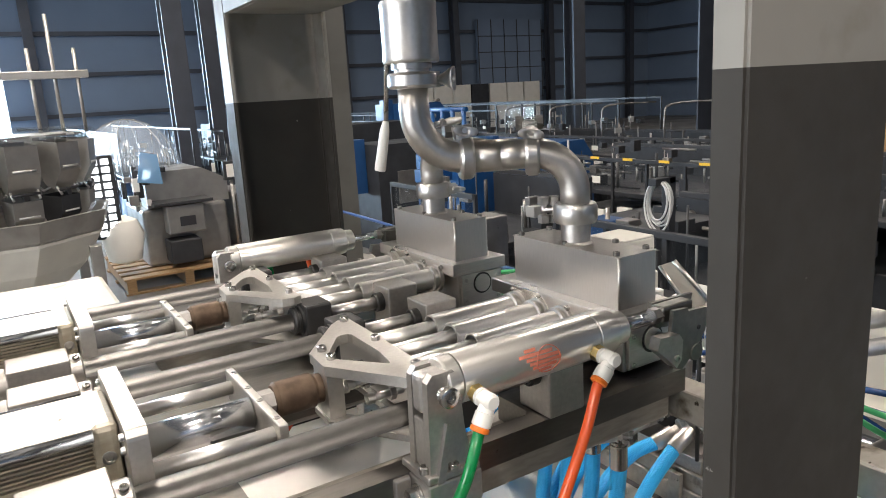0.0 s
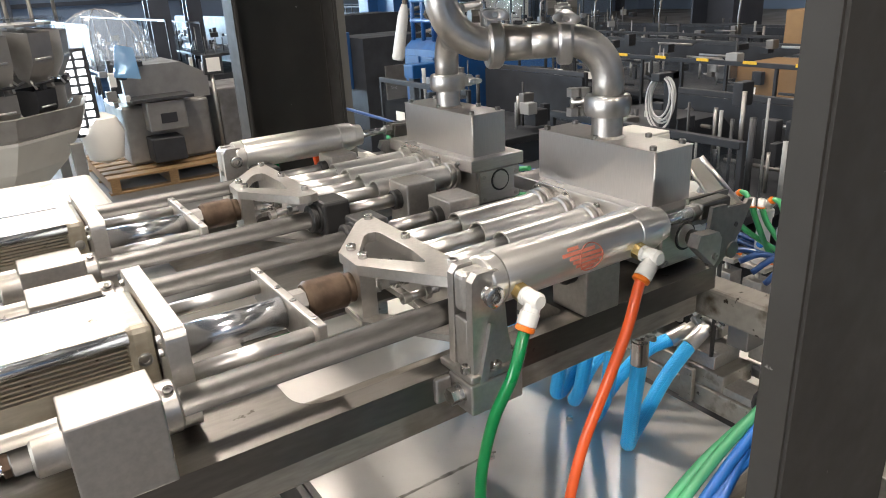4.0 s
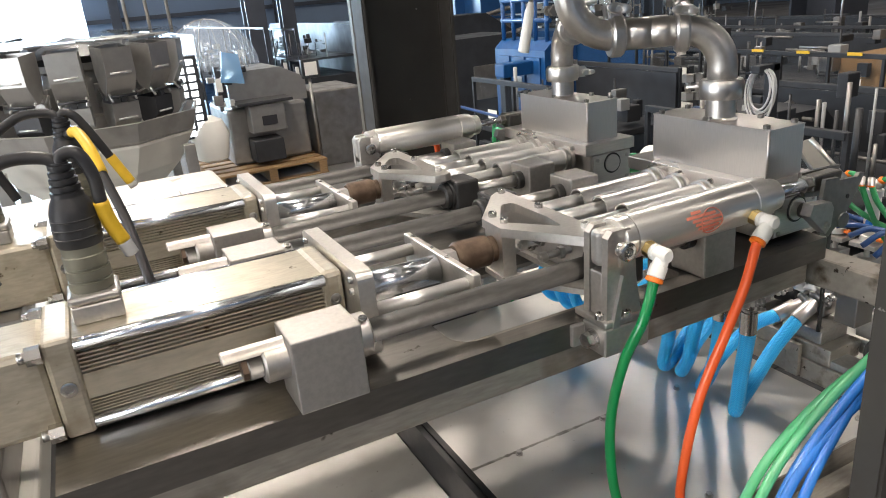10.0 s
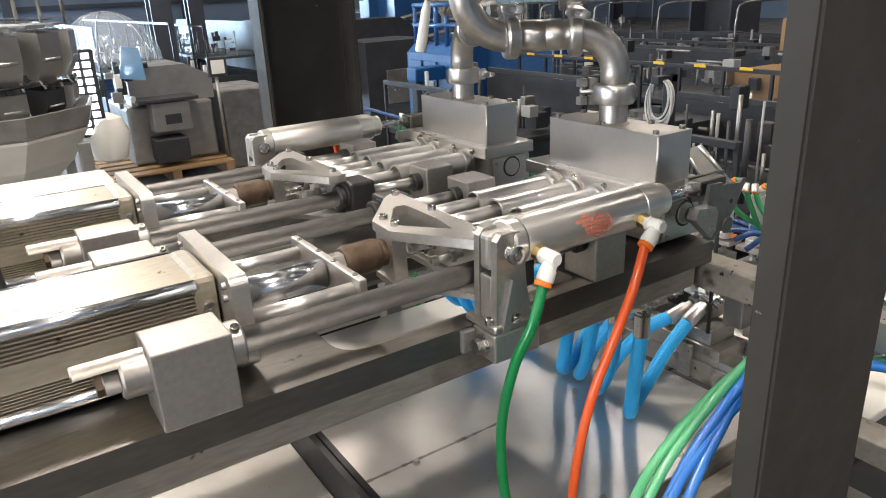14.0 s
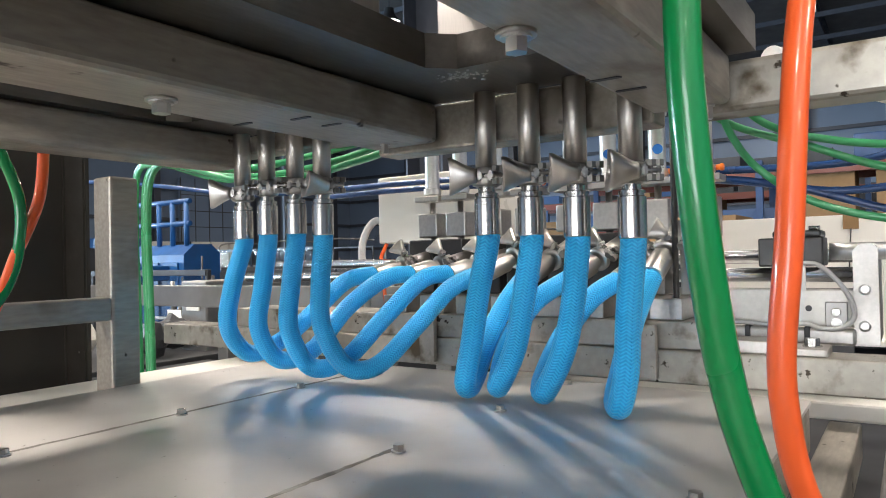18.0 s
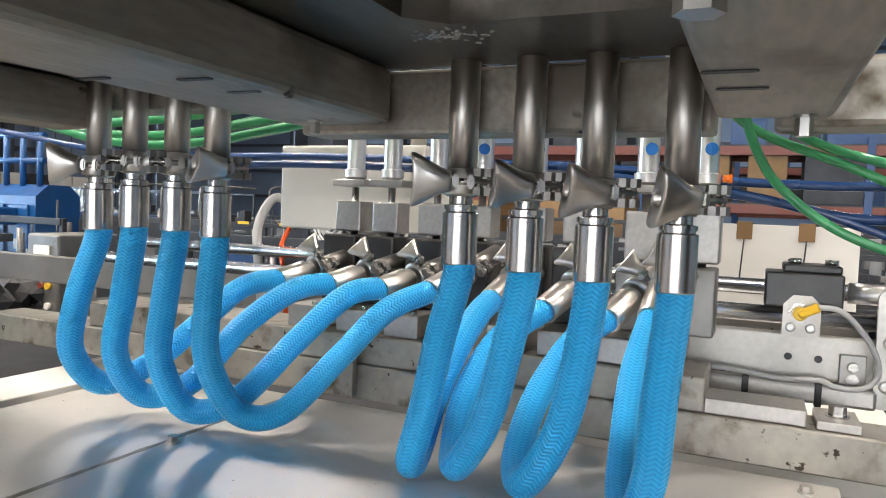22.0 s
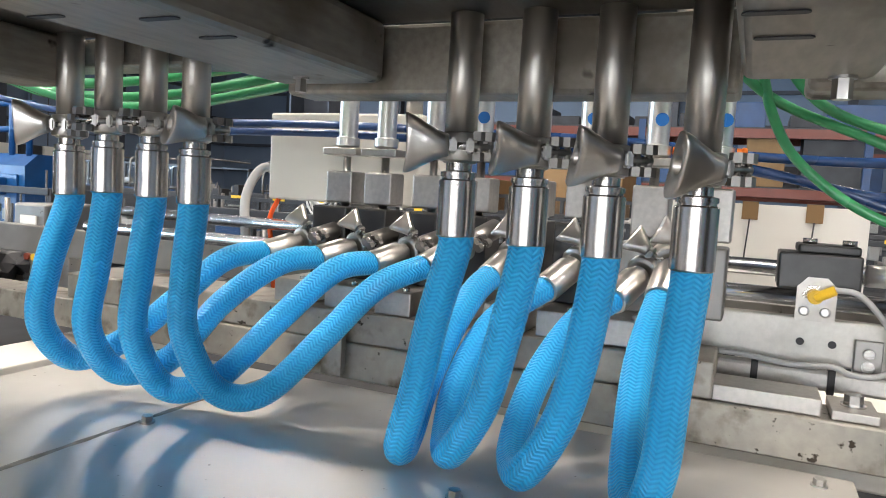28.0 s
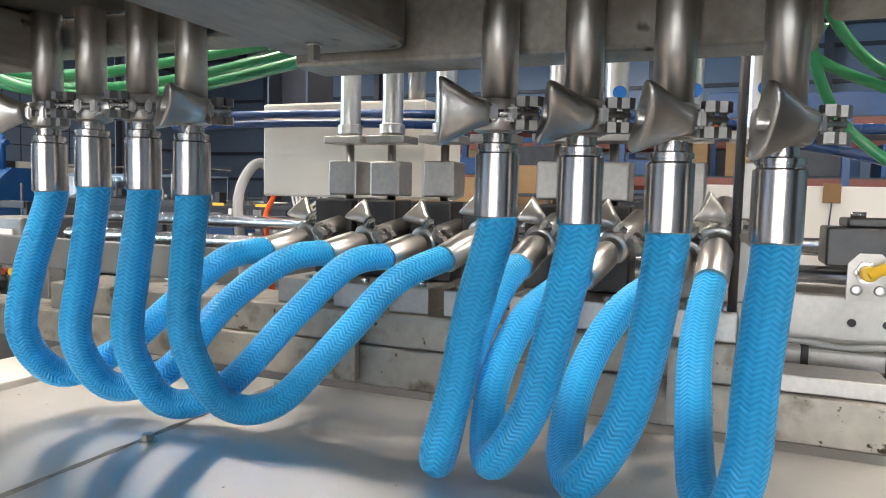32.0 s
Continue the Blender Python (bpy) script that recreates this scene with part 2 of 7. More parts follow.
OLIVE = mat("connector_grey", (0.20, 0.195, 0.15), 0.5, 0.4, 0.2, 40, (1, 1, 1), 0.006, 0.08)
PAINT_LO = mat("dark_grey_paint", (0.045, 0.0425, 0.038), 0.6, 0, 0.12, 9, (1, 1, 1), 0.008, 0.08, (0.26, 0.25, 0.23), 34, 0.735, 0.76, spec=0.2)
PAINT_HI = mat("light_grey_paint", (0.26, 0.25, 0.225), 0.5, 0, 0.08, 9, (1, 1, 1), 0.008, 0.08, (0.19, 0.175, 0.145), 10, 0.56, 0.72)
# Darker copy of the light grey, with the column's shade in the colour.
PAINT_SHADE = mat("column_grey_paint", (0.13, 0.125, 0.11), 0.5, 0, 0.1, 6, (1, 1, 1), 0.006, 0.08, (0.09, 0.085, 0.07), 5, 0.5, 0.75)
CONCRETE = mat("concrete_floor", (0.115, 0.112, 0.108), 0.45, 0, 0.12, 3, (1, 1, 1), 0.01, 0.15, (0.095, 0.092, 0.086), 0.7, 0.45, 0.7)
# Wall colour carries the dim blue glow of the door's daylight.
WALLP = mat("daylight_tinted_wall_panel", (0.16, 0.215, 0.30), 0.6, 0, 0.04, 2, (1, 1, 1), 0.0, 0.1, (0.135, 0.18, 0.255), 0.5, 0.5, 0.8)
GIRT = mat("dark_steel_frame", (0.05, 0.057, 0.072), 0.5, 0.2, 0.1, 4, (1, 1, 1), 0.0, 0.1)
ROOF = mat("roof_underside", (0.10, 0.105, 0.11), 0.7, 0, 0.1, 1, (1, 1, 1), 0.0, 0.1)
LAMPM = mat("lamp_glow", (1.0, 0.96, 0.90), 0.5, 0, 0, 5, (1, 1, 1), 0.0, 0.0, emit=30)
DAYM = mat("daylight_outside", (0.85, 0.92, 1.0), 0.5, 0, 0.0, 5, (1, 1, 1), 0.0, 0.0, emit=5)
# Glow of the added panel behind the west opening.
FILLM = mat("west_fill_glow", (0.85, 0.90, 0.95), 0.5, 0, 0.0, 5, (1, 1, 1), 0.0, 0.0, emit=1.6)
WOOD = mat("pallet_wood", (0.24, 0.15, 0.07), 0.65, 0, 0.2, 14, (1, 8, 8), 0.02, 0.1, ranvar=0.15)
CARD = mat("cardboard", (0.25, 0.15, 0.065), 0.75, 0, 0.08, 10, (1, 1, 1), 0.006, 0.08)
MSTEEL = mat("machine_steel", (0.31, 0.30, 0.285), 0.42, 0.9, 0.12, 14, (1, 1, 1), 0.005, 0.1, (0.20, 0.19, 0.175), 4, 0.48, 0.72, spots=(0.05, 0.042, 0.033), spot_scale=44, spot_lo=0.70)
WSTEEL = mat("weigher_steel", (0.40, 0.392, 0.372), 0.36, 0.75, 0.06, 14, (1, 1, 1), 0.004, 0.08, (0.31, 0.30, 0.28), 5, 0.5, 0.75)
MDARK = mat("machine_dark", (0.030, 0.033, 0.038), 0.5, 0.3, 0.2, 8, (1, 1, 1), 0.005, 0.1)
MGREY = mat("machine_grey", (0.046, 0.048, 0.052), 0.5, 0.4, 0.15, 8, (1, 1, 1), 0.005, 0.1)
MBLUE = mat("machine_blue", (0.010, 0.055, 0.16), 0.42, 0.0, 0.12, 8, (1, 1, 1), 0.004, 0.1)
PRESSB = mat("bright_blue_paint", (0.005, 0.062, 0.20), 0.4, 0.0, 0.15, 8, (1, 1, 1), 0.004, 0.1, (0.008, 0.05, 0.16), 6, 0.5, 0.7)
TEAL = mat("light_blue_paint", (0.03, 0.24, 0.42), 0.4, 0.0, 0.08, 8, (1, 1, 1), 0.004, 0.1)
WHITEPAINT = mat("white_enamel", (0.66, 0.645, 0.585), 0.35, 0, 0.04, 6, (1, 1, 1), 0.003, 0.08, (0.6, 0.58, 0.53), 5, 0.6, 0.8)
CABG = mat("cabinet_grey_paint", (0.30, 0.31, 0.305), 0.4, 0, 0.05, 6, (1, 1, 1), 0.003, 0.08, (0.25, 0.26, 0.255), 4, 0.55, 0.8)
POLYW = mat("white_poly_sheet", (0.82, 0.80, 0.74), 0.45, 0, 0.03, 6, (1, 1, 1), 0.003, 0.08)
RED = mat("red_enamel", (0.17, 0.035, 0.018), 0.4, 0, 0.08, 10, (1, 1, 1), 0.0, 0.08)
FILM = glass_mat("clear_wrap", (0.85, 0.86, 0.84), 0.25, 0.45)
DOMEF = glass_mat("clear_dome_film", (0.70, 0.82, 0.95), 0.12, 0.78)
ACRYL = glass_mat("clear_guard", (0.08, 0.10, 0.12), 0.05, 0.93)
BGUARD = glass_mat("blue_clear_guard", (0.22, 0.45, 0.72), 0.08, 0.5)
LIGHTBAR = mat("led_panel", (0.95, 0.97, 1.0), 0.4, 0, 0, 5, (1, 1, 1), 0.0, 0.0, emit=4)
CABLE = mat("grey_cable", (0.50, 0.50, 0.49), 0.4, 0, 0.08, 20, (1, 1, 1), 0.0, 0.08)
INK = mat("dark_print", (0.03, 0.03, 0.035), 0.5, 0, 0.05, 20, (1, 1, 1), 0.0, 0.05)
PRINTR = mat("red_print", (0.65, 0.05, 0.05), 0.5, 0, 0.05, 20, (1, 1, 1), 0.0, 0.05)
PRINTB = mat("blue_print", (0.03, 0.12, 0.50), 0.5, 0, 0.05, 20, (1, 1, 1), 0.0, 0.05)


# ---- mesh helpers ----
def box(bm, x0, x1, y0, y1, z0, z1, bevel=0.0, seg=2):
    r = bmesh.ops.create_cube(bm, size=1, matrix=Matrix.LocRotScale(
        ((x0 + x1) / 2, (y0 + y1) / 2, (z0 + z1) / 2), None, (abs(x1 - x0), abs(y1 - y0), abs(z1 - z0))))
    if bevel:
        es = {e for v in r["verts"] for e in v.link_edges}
        bmesh.ops.bevel(bm, geom=list(es), offset=bevel, segments=seg, affect="EDGES", profile=0.5)
    return bm


def ring_frame(d):
    d = Vector(d).normalized()
    a = Vector((0, 0, 1)) if abs(d.z) < 0.9 else Vector((1, 0, 0))
    u = d.cross(a).normalized()
    return u, d.cross(u).normalized()


def lathe(bm, p0, p1, profile, seg=20, cap=True):
    """Turns a profile of (way along 0..1 or metres, radius) about the line p0-p1; way in metres."""
    p0, p1 = Vector(p0), Vector(p1)
    d = (p1 - p0).normalized()
    u, w = ring_frame(d)
    rings = []
    for s, r in profile:
        c = p0 + d * s
        rings.append([bm.verts.new(c + u * (r * math.cos(2 * math.pi * k / seg)) + w * (r * math.sin(2 * math.pi * k / seg))) for k in range(seg)])
    for a, b in zip(rings, rings[1:]):
        for k in range(seg):
            f = bm.faces.new((a[k], a[(k + 1) % seg], b[(k + 1) % seg], b[k]))
            f.smooth = True
    for i in range(1, len(profile) - 1):
        (s0, r0), (s1, r1), (s2, r2) = profile[i - 1:i + 2]
        turn = abs(math.atan2(r2 - r1, s2 - s1) - math.atan2(r1 - r0, s1 - s0))
        if min(turn, 2 * math.pi - turn) > 0.6:
            for k in range(seg):
                e = bm.edges.get((rings[i][k], rings[i][(k + 1) % seg]))
                if e:
                    e.smooth = False
    if cap:
        bm.faces.new(rings[0][::-1])
        bm.faces.new(rings[-1])
    return bm


def cyl(bm, p0, p1, r, seg=20, ch=0.0):
    n = (Vector(p1) - Vector(p0)).length
    if ch:
        prof = [(0, r - ch), (ch, r), (ch, r), (n - ch, r), (n - ch, r), (n, r - ch)]
    else:
        prof = [(0, r), (n, r)]
    return lathe(bm, p0, p1, prof, seg)


def hexa(bm, p0, p1, r):
    lathe(bm, p0, p1, [(0, r), ((Vector(p1) - Vector(p0)).length, r)], 6)
    for f in bm.faces:
        f.smooth = False
    return bm


def smooth_pts(pts, n=8):
    """A Catmull-Rom line through the points."""
    P = [Vector(p) for p in pts]
    P = [P[0] * 2 - P[1]] + P + [P[-1] * 2 - P[-2]]
    out = []
    for i in range(1, len(P) - 2):
        for k in range(n):
            t = k / n
            a, b, c, d = P[i - 1], P[i], P[i + 1], P[i + 2]
            out.append(0.5 * ((2 * b) + (c - a) * t + (2 * a - 5 * b + 4 * c - d) * t * t + (3 * b - a - 3 * c + d) * t ** 3))
    out.append(P[-2])
    return out


def sweep(bm, pts, r, seg=12, cap=True, radii=None):
    """A round bar along a line of points, with girth and length as UV."""
    pts = [Vector(p) for p in pts]
    uvl = bm.loops.layers.uv.verify()
    d = (pts[1] - pts[0]).normalized()
    u, w = ring_frame(d)
    rings, way, s = [], [0.0], 0.0
    for i, p in enumerate(pts):
        d2 = (pts[min(i + 1, len(pts) - 1)] - pts[max(i - 1, 0)]).normalized()
        u = (u - d2 * u.dot(d2)).normalized()
        w = d2.cross(u)
        rr = radii[i] if radii else r
        rings.append([bm.verts.new(p + u * (rr * math.cos(2 * math.pi * k / seg)) + w * (rr * math.sin(2 * math.pi * k / seg))) for k in range(seg)])
        if i:
            s += (p - pts[i - 1]).length
            way.append(s)
    for i in range(len(rings) - 1):
        a, b = rings[i], rings[i + 1]
        for k in range(seg):
            f = bm.faces.new((a[k], a[(k + 1) % seg], b[(k + 1) % seg], b[k]))
            f.smooth = True
            for lp, (uu, vv) in zip(f.loops, ((k, i), (k + 1, i), (k + 1, i + 1), (k, i + 1))):
                lp[uvl].uv = (uu / seg, way[vv])
    if cap:
        bm.faces.new(rings[0][::-1])
        bm.faces.new(rings[-1])
    return bm


def slab(bm, outline, z0, z1, holes=(), axis="z"):
    """A plate: an outline of (a, b) pairs pulled from z0 to z1, with holes of the same form."""
    def at(a, b, c):
        return {"z": (a, b, c), "x": (c, a, b), "y": (a, c, b)}[axis]
    if not holes:
        lo = [bm.verts.new(at(a, b, z0)) for a, b in outline]
        hi = [bm.verts.new(at(a, b, z1)) for a, b in outline]
        bm.faces.new(lo[::-1])
        bm.faces.new(hi)
        n = len(lo)
        for i in range(n):
            bm.faces.new((lo[i], lo[(i + 1) % n], hi[(i + 1) % n], hi[i]))
    else:
        loops = [outline, *holes]
        for z in (z0, z1):
            es = []
            for lp in loops:
                vs = [bm.verts.new(at(a, b, z)) for a, b in lp]
                es += [bm.edges.new((vs[i], vs[(i + 1) % len(vs)])) for i in range(len(vs))]
            bmesh.ops.triangle_fill(bm, edges=es, use_beauty=True)
        for lp in loops:
            n = len(lp)
            for i in range(n):
                (a, b), (c, d) = lp[i], lp[(i + 1) % n]
                bm.faces.new([bm.verts.new(at(*q)) for q in ((a, b, z0), (c, d, z0), (c, d, z1), (a, b, z1))])
        bmesh.ops.remove_doubles(bm, verts=bm.verts, dist=1e-5)
    bmesh.ops.recalc_face_normals(bm, faces=bm.faces)
    return bm


def rounded(x0, x1, y0, y1, r, n=5):
    out = []
    for cx, cy, a0 in ((x1 - r, y1 - r, 0), (x0 + r, y1 - r, 90), (x0 + r, y0 + r, 180), (x1 - r, y0 + r, 270)):
        for k in range(n + 1):
            a = radians(a0 + 90 * k / n)
            out.append((cx + r * math.cos(a), cy + r * math.sin(a)))
    return out


ORG = {}


def thing(name, base, label, category, group="", kind=""):
    ob = new(name)
    ob.location = base
    ob.empty_display_size = 0.05
    ORG[ob.name] = Vector(base)
    return tagged(ob, label, category, group, kind)


def part(name, bm, material, parent=None, label=""):
    """Links a bmesh, drawn in world places, as one mesh object under its thing or part."""
    me = bpy.data.meshes.new(name)
    o = ORG[parent.name] if parent else Vector((0, 0, 0))
    if o.length:
        bmesh.ops.translate(bm, verts=bm.verts, vec=-o)
    bm.to_mesh(me)
    bm.free()
    me.materials.append(material)
    ob = new(name, me)
    if parent:
        ob.parent = parent
    ORG[ob.name] = o
    return tagged(ob, label)


def solo(name, bm, material, base, label, category, group="", kind=""):
    """A thing that is one mesh."""
    me = bpy.data.meshes.new(name)
    bmesh.ops.translate(bm, verts=bm.verts, vec=-Vector(base))
    bm.to_mesh(me)
    bm.free()
    me.materials.append(material)
    ob = new(name, me)
    ob.location = base
    ORG[ob.name] = Vector(base)
    return tagged(ob, label, category, group, kind)


def B():
    return bmesh.new()


def capscrew(parent, p, d, r=0.005, h=0.005, material=None, name="bolt"):
    """A socket-head screw on point p that stands out along d."""
    d = Vector(d).normalized()
    p = Vector(p)
    bm = lathe(B(), p, p + d, [(0, r), (h * 0.85, r), (h, r * 0.85), (h, r * 0.55), (h * 0.45, r * 0.5)], 12)
    return part(name, bm, material or BOLT, parent)


def hexbolt(parent, p, d, r=0.007, h=0.006, material=None, name="bolt"):
    d = Vector(d).normalized()
    p = Vector(p)
    bm = B()
    lathe(bm, p, p + d, [(0, r * 1.35), (0.0015, r * 1.35)], 14)
    bm2 = hexa(bm, p + d * 0.0015, p + d * h, r)
    return part(name, bm2, material or BOLT, parent)


def structure(name, bm, material, label, parent=None):
    ob = part(name, bm, material, parent, label)
    return tagged(ob, label, name.split("_")[0], "", "structure")


# ---- the hall ----
HX0, HX1, HY0, HY1, HZ = -12.0, 27.0, -11.0, 24.0, 7.5
structure("floor", box(B(), HX0, HX1, HY0, HY1, -0.2, 0), CONCRETE, "worn grey concrete hall floor")
structure("ceiling", box(B(), HX0, HX1, HY0, HY1, HZ, HZ + 0.2), ROOF, "dark underside of the hall roof")
DX0, DX1, DZ = -5.2, 0.55, 3.75
structure("wall_north", box(box(box(B(), HX0, DX0, HY1, HY1 + 0.25, 0, HZ), DX1, HX1, HY1, HY1 + 0.25, 0, HZ), DX0, DX1, HY1, HY1 + 0.25, DZ, HZ), WALLP, "panelled hall wall with daylight blue in its colour and an open door")
structure("wall_east", box(B(), HX1, HX1 + 0.25, HY0, HY1, 0, HZ), WALLP, "panelled hall wall with daylight blue in its colour")
structure("wall_south", box(B(), HX0, HX1, HY0 - 0.25, HY0, 0, HZ), WALLP, "panelled hall wall with daylight blue in its colour")
# Unseen west opening, added to bring fill light onto hoses and tray.
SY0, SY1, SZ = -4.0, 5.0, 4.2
structure("wall_west", box(box(box(B(), HX0 - 0.25, HX0, HY0, SY0, 0, HZ), HX0 - 0.25, HX0, SY1, HY1, 0, HZ), HX0 - 0.25, HX0, SY0, SY1, SZ, HZ), WALLP, "panelled hall wall, daylight blue in its colour, with an added opening for fill light")
structure("backdrop", box(B(), HX0 - 1.6, HX0 - 1.5, SY0 - 3, SY1 + 3, -0.2, SZ + 2), FILLM, "glowing grey panel added behind the west opening")
structure("backdrop", box(B(), DX0 - 3, DX1 + 3, HY1 + 1.5, HY1 + 1.6, -0.2, DZ + 2), DAYM, "bright daylight outside the open door")
bm = B()
for k in range(5):
    z = 1.62 + 1.17 * k
    if z > DZ:
        box(bm, HX0, HX1, HY1 - 0.16, HY1, z - 0.06, z + 0.06)
    else:
        box(bm, DX1, HX1, HY1 - 0.16, HY1, z - 0.06, z + 0.06)
        box(bm, HX0, DX0, HY1 - 0.16, HY1, z - 0.06, z + 0.06)
    box(bm, HX1 - 0.16, HX1, HY0, HY1 - 0.16, z - 0.06, z + 0.06)
structure("trim", bm, GIRT, "dark steel wall girts")
for i, x in enumerate((1.35, 6.2, 11.0, 15.8, 20.6, 25.4)):
    bm = box(box(box(B(), x - 0.13, x + 0.13, HY1 - 0.5, HY1 - 0.47, 0, HZ), x - 0.13, x + 0.13, HY1 - 0.2, HY1 - 0.17, 0, HZ), x - 0.02, x + 0.02, HY1 - 0.47, HY1 - 0.2, 0, HZ)
    structure("column_%d" % (i + 1), bm, GIRT, "dark steel wall column")
for i, y in enumerate((20.0, 14.5, 9.0, 3.5, -2.0)):
    bm = box(box(box(B(), HX1 - 0.5, HX1 - 0.47, y - 0.13, y + 0.13, 0, HZ), HX1 - 0.2, HX1 - 0.17, y - 0.13, y + 0.13, 0, HZ), HX1 - 0.47, HX1 - 0.2, y - 0.02, y + 0.02, 0, HZ)
    structure("column_%d" % (i + 7), bm, GIRT, "dark steel wall column")
# free-standing columns of the hall
for i, (x, y, w) in enumerate(((2.95, 13.2, 0.34), (3.65, 13.6, 0.26), (9.7, 6.95, 0.72), (13.5, 14.5, 0.4), (17.0, 12.0, 0.4))):
    h = w / 2
    bm = box(box(box(B(), x - h, x + h, y - h, y - h + 0.03, 0, HZ), x - h, x + h, y + h - 0.03, y + h, 0, HZ), x - 0.02, x + 0.02, y - h + 0.03, y + h - 0.03, 0, HZ)
    structure("column_%d" % (i + 12), bm, GIRT, "dark steel hall column")
bm = B()
for k in range(9):
    y = HY0 + 2 + 3.8 * k
    box(bm, HX0, HX1, y - 0.09, y + 0.09, HZ - 0.5, HZ - 0.42)
    box(bm, HX0, HX1, y - 0.09, y + 0.09, HZ - 0.08, HZ)
    box(bm, HX0, HX1, y - 0.015, y + 0.015, HZ - 0.42, HZ - 0.08)
for k in range(20):
    x = HX0 + 1.1 + 2.2 * k
    box(bm, x - 0.05, x + 0.05, HY0, HY1, HZ - 0.62, HZ - 0.5)
structure("roof_beam", bm, GIRT, "dark steel roof beams")

lamp0 = None
for x in (-10.6, -4.9, 0.4, 5.2, 12.2, 17.9, 23.6):
    for y in (-7.4, -1.4, 4.6, 9.8, 16.0):
        if lamp0 is None:
            lamp0 = thing("high_bay_lamp", (x, y, HZ - 1.25), "round white high bay lamp hanging from the roof", "lamp", "high bay lamps")
            part("shade", lathe(B(), (x, y, HZ - 1.25), (x, y, HZ), [(0.0, 0.24), (0.02, 0.24), (0.16, 0.13), (0.30, 0.10), (0.32, 0.0)], 24, cap=False), MGREY, lamp0)
            part("rod", cyl(B(), (x, y, HZ - 0.95), (x, y, HZ - 0.62), 0.012, 8), GIRT, lamp0)
            part("diffuser", cyl(B(), (x, y, HZ - 1.245), (x, y, HZ - 1.235), 0.225, 24), LAMPM, lamp0, "glowing round diffuser")
        else:
            copy_thing(lamp0, Matrix.Translation((x, y, HZ - 1.25)))
        area_lamp("high_bay_light", pose(x, y, HZ - 1.27), 0.8, 0.8, LAMP_W * {-10.6: 0.7, -4.9: 1.0, 0.4: 1.0, 5.2: 0.28}.get(x, 0.35) * {4.6: 1.2, -1.4: 0.6, -7.4: 0.9}.get(y, 0.7) * (0.25 if x > 5 and y < 0 else 1.0), (1.0, 0.885, 0.785), "DISK")
area_lamp("door_daylight", pose((DX0 + DX1) / 2, HY1 - 0.05, DZ / 2, -90, 0, 0), DX1 - DX0, DZ, DOOR_W, (0.56, 0.78, 1.0))
# Added fill light from the west, not a known door.
area_lamp("west_fill_light", pose(HX0 + 0.05, (SY0 + SY1) / 2, SZ / 2, 90, 0, -90), SY1 - SY0, SZ, FILL_W, (0.95, 0.97, 1.0))

# ---- gantry columns either side of the machine ----
PAINT_Z = 1.642


def gantry_column(x1, y_web, y_tip, lab):
    g = thing("gantry_column", (0.54, y_web, 0), lab, "column", "gantry columns")
    s = 1 if y_tip > y_web else -1
    for nm, z0, z1, m in (("lower_post", 0.0, PAINT_Z, PAINT_LO), ("upper_post", PAINT_Z, 2.6, PAINT_HI)):
        ol = [(0.446, y_web), (x1, y_web), (x1, y_tip), (x1 - 0.010, y_tip), (x1 - 0.010, y_web + s * 0.010), (0.456, y_web + s * 0.010), (0.456, y_tip), (0.446, y_tip)]
        bm = slab(B(), ol, z0, z1)
        bmesh.ops.bevel(bm, geom=[e for e in bm.edges if abs(e.verts[0].co.z - e.verts[1].co.z) > 0.5], offset=0.003, segments=2, affect="EDGES")
        part(nm, bm, m, g)
    part("base_plate", box(B(), 0.40, x1 + 0.04, min(y_web, y_tip) - 0.05, max(y_web, y_tip) + 0.05, 0, 0.02, 0.003), PAINT_LO, g)
    return g


gantry_column(0.632, 0.297, 0.326, "tall steel channel column, dark grey below and light grey above")
gantry_column(0.664, 1.522, 1.458, "tall steel channel column painted in two greys, open towards the machine")
gb = thing("gantry_beam", (0.54, 0.9, 1.80), "light grey painted steel channel beam across two columns", "beam")
part("web", box(B(), 0.446, 0.456, 0.327, 1.457, 1.815, 2.02, 0.002), PAINT_HI, gb)
part("flange", box(B(), 0.456, 0.640, 0.327, 1.457, 1.815, 1.827, 0.002), PAINT_HI, gb)
part("flange", box(B(), 0.456, 0.640, 0.327, 1.457, 2.008, 2.02, 0.002), PAINT_HI, gb)

# ---- machine frame ----
ZD = 1.284
fr = thing("dosing_machine_stand", (0.3, 0.9, 0.0), "stainless steel machine frame with a slotted deck plate", "frame")
cut = []
for d in (0.0, 0.362):
    corner = [(0.166 + 0.03 * (1 - math.cos(a)), 0.574 + d + 0.03 * (1 - math.sin(a))) for a in [math.pi / 2 * k / 5 for k in range(5, -1, -1)]]
    cut.append([(0.60, 0.640 + d), (0.60, 0.770 + d), (0.580, 0.790 + d), (0.186, 0.790 + d), (0.166, 0.770 + d)] + corner[::-1] + [(0.470, 0.574 + d), (0.476, 0.580 + d), (0.476, 0.634 + d), (0.482, 0.640 + d)])
part("deck_plate", slab(B(), [(-0.21, 0.549), (0.706, 0.549), (0.706, 1.225), (-0.21, 1.225)], ZD - 0.030, ZD, cut), DECK, fr, "dark brushed steel deck plate")
for y0, y1 in ((0.568, 0.634), (0.86, 0.945), (1.165, 1.221)):
    part("beam", box(B(), -0.205, 0.702, y0, y1, 1.212, ZD - 0.030, 0.006, 3), BEAM, fr, "stained steel box beam")
part("end_beam", box(B(), 0.7065, 0.744, 0.634, 0.945, 1.206, 1.2536, 0.003), BEAM, fr)
part("end_strip", box(B(), 0.7065, 0.744, 0.947, 1.225, 1.230, 1.2536, 0.003), BEAM, fr)
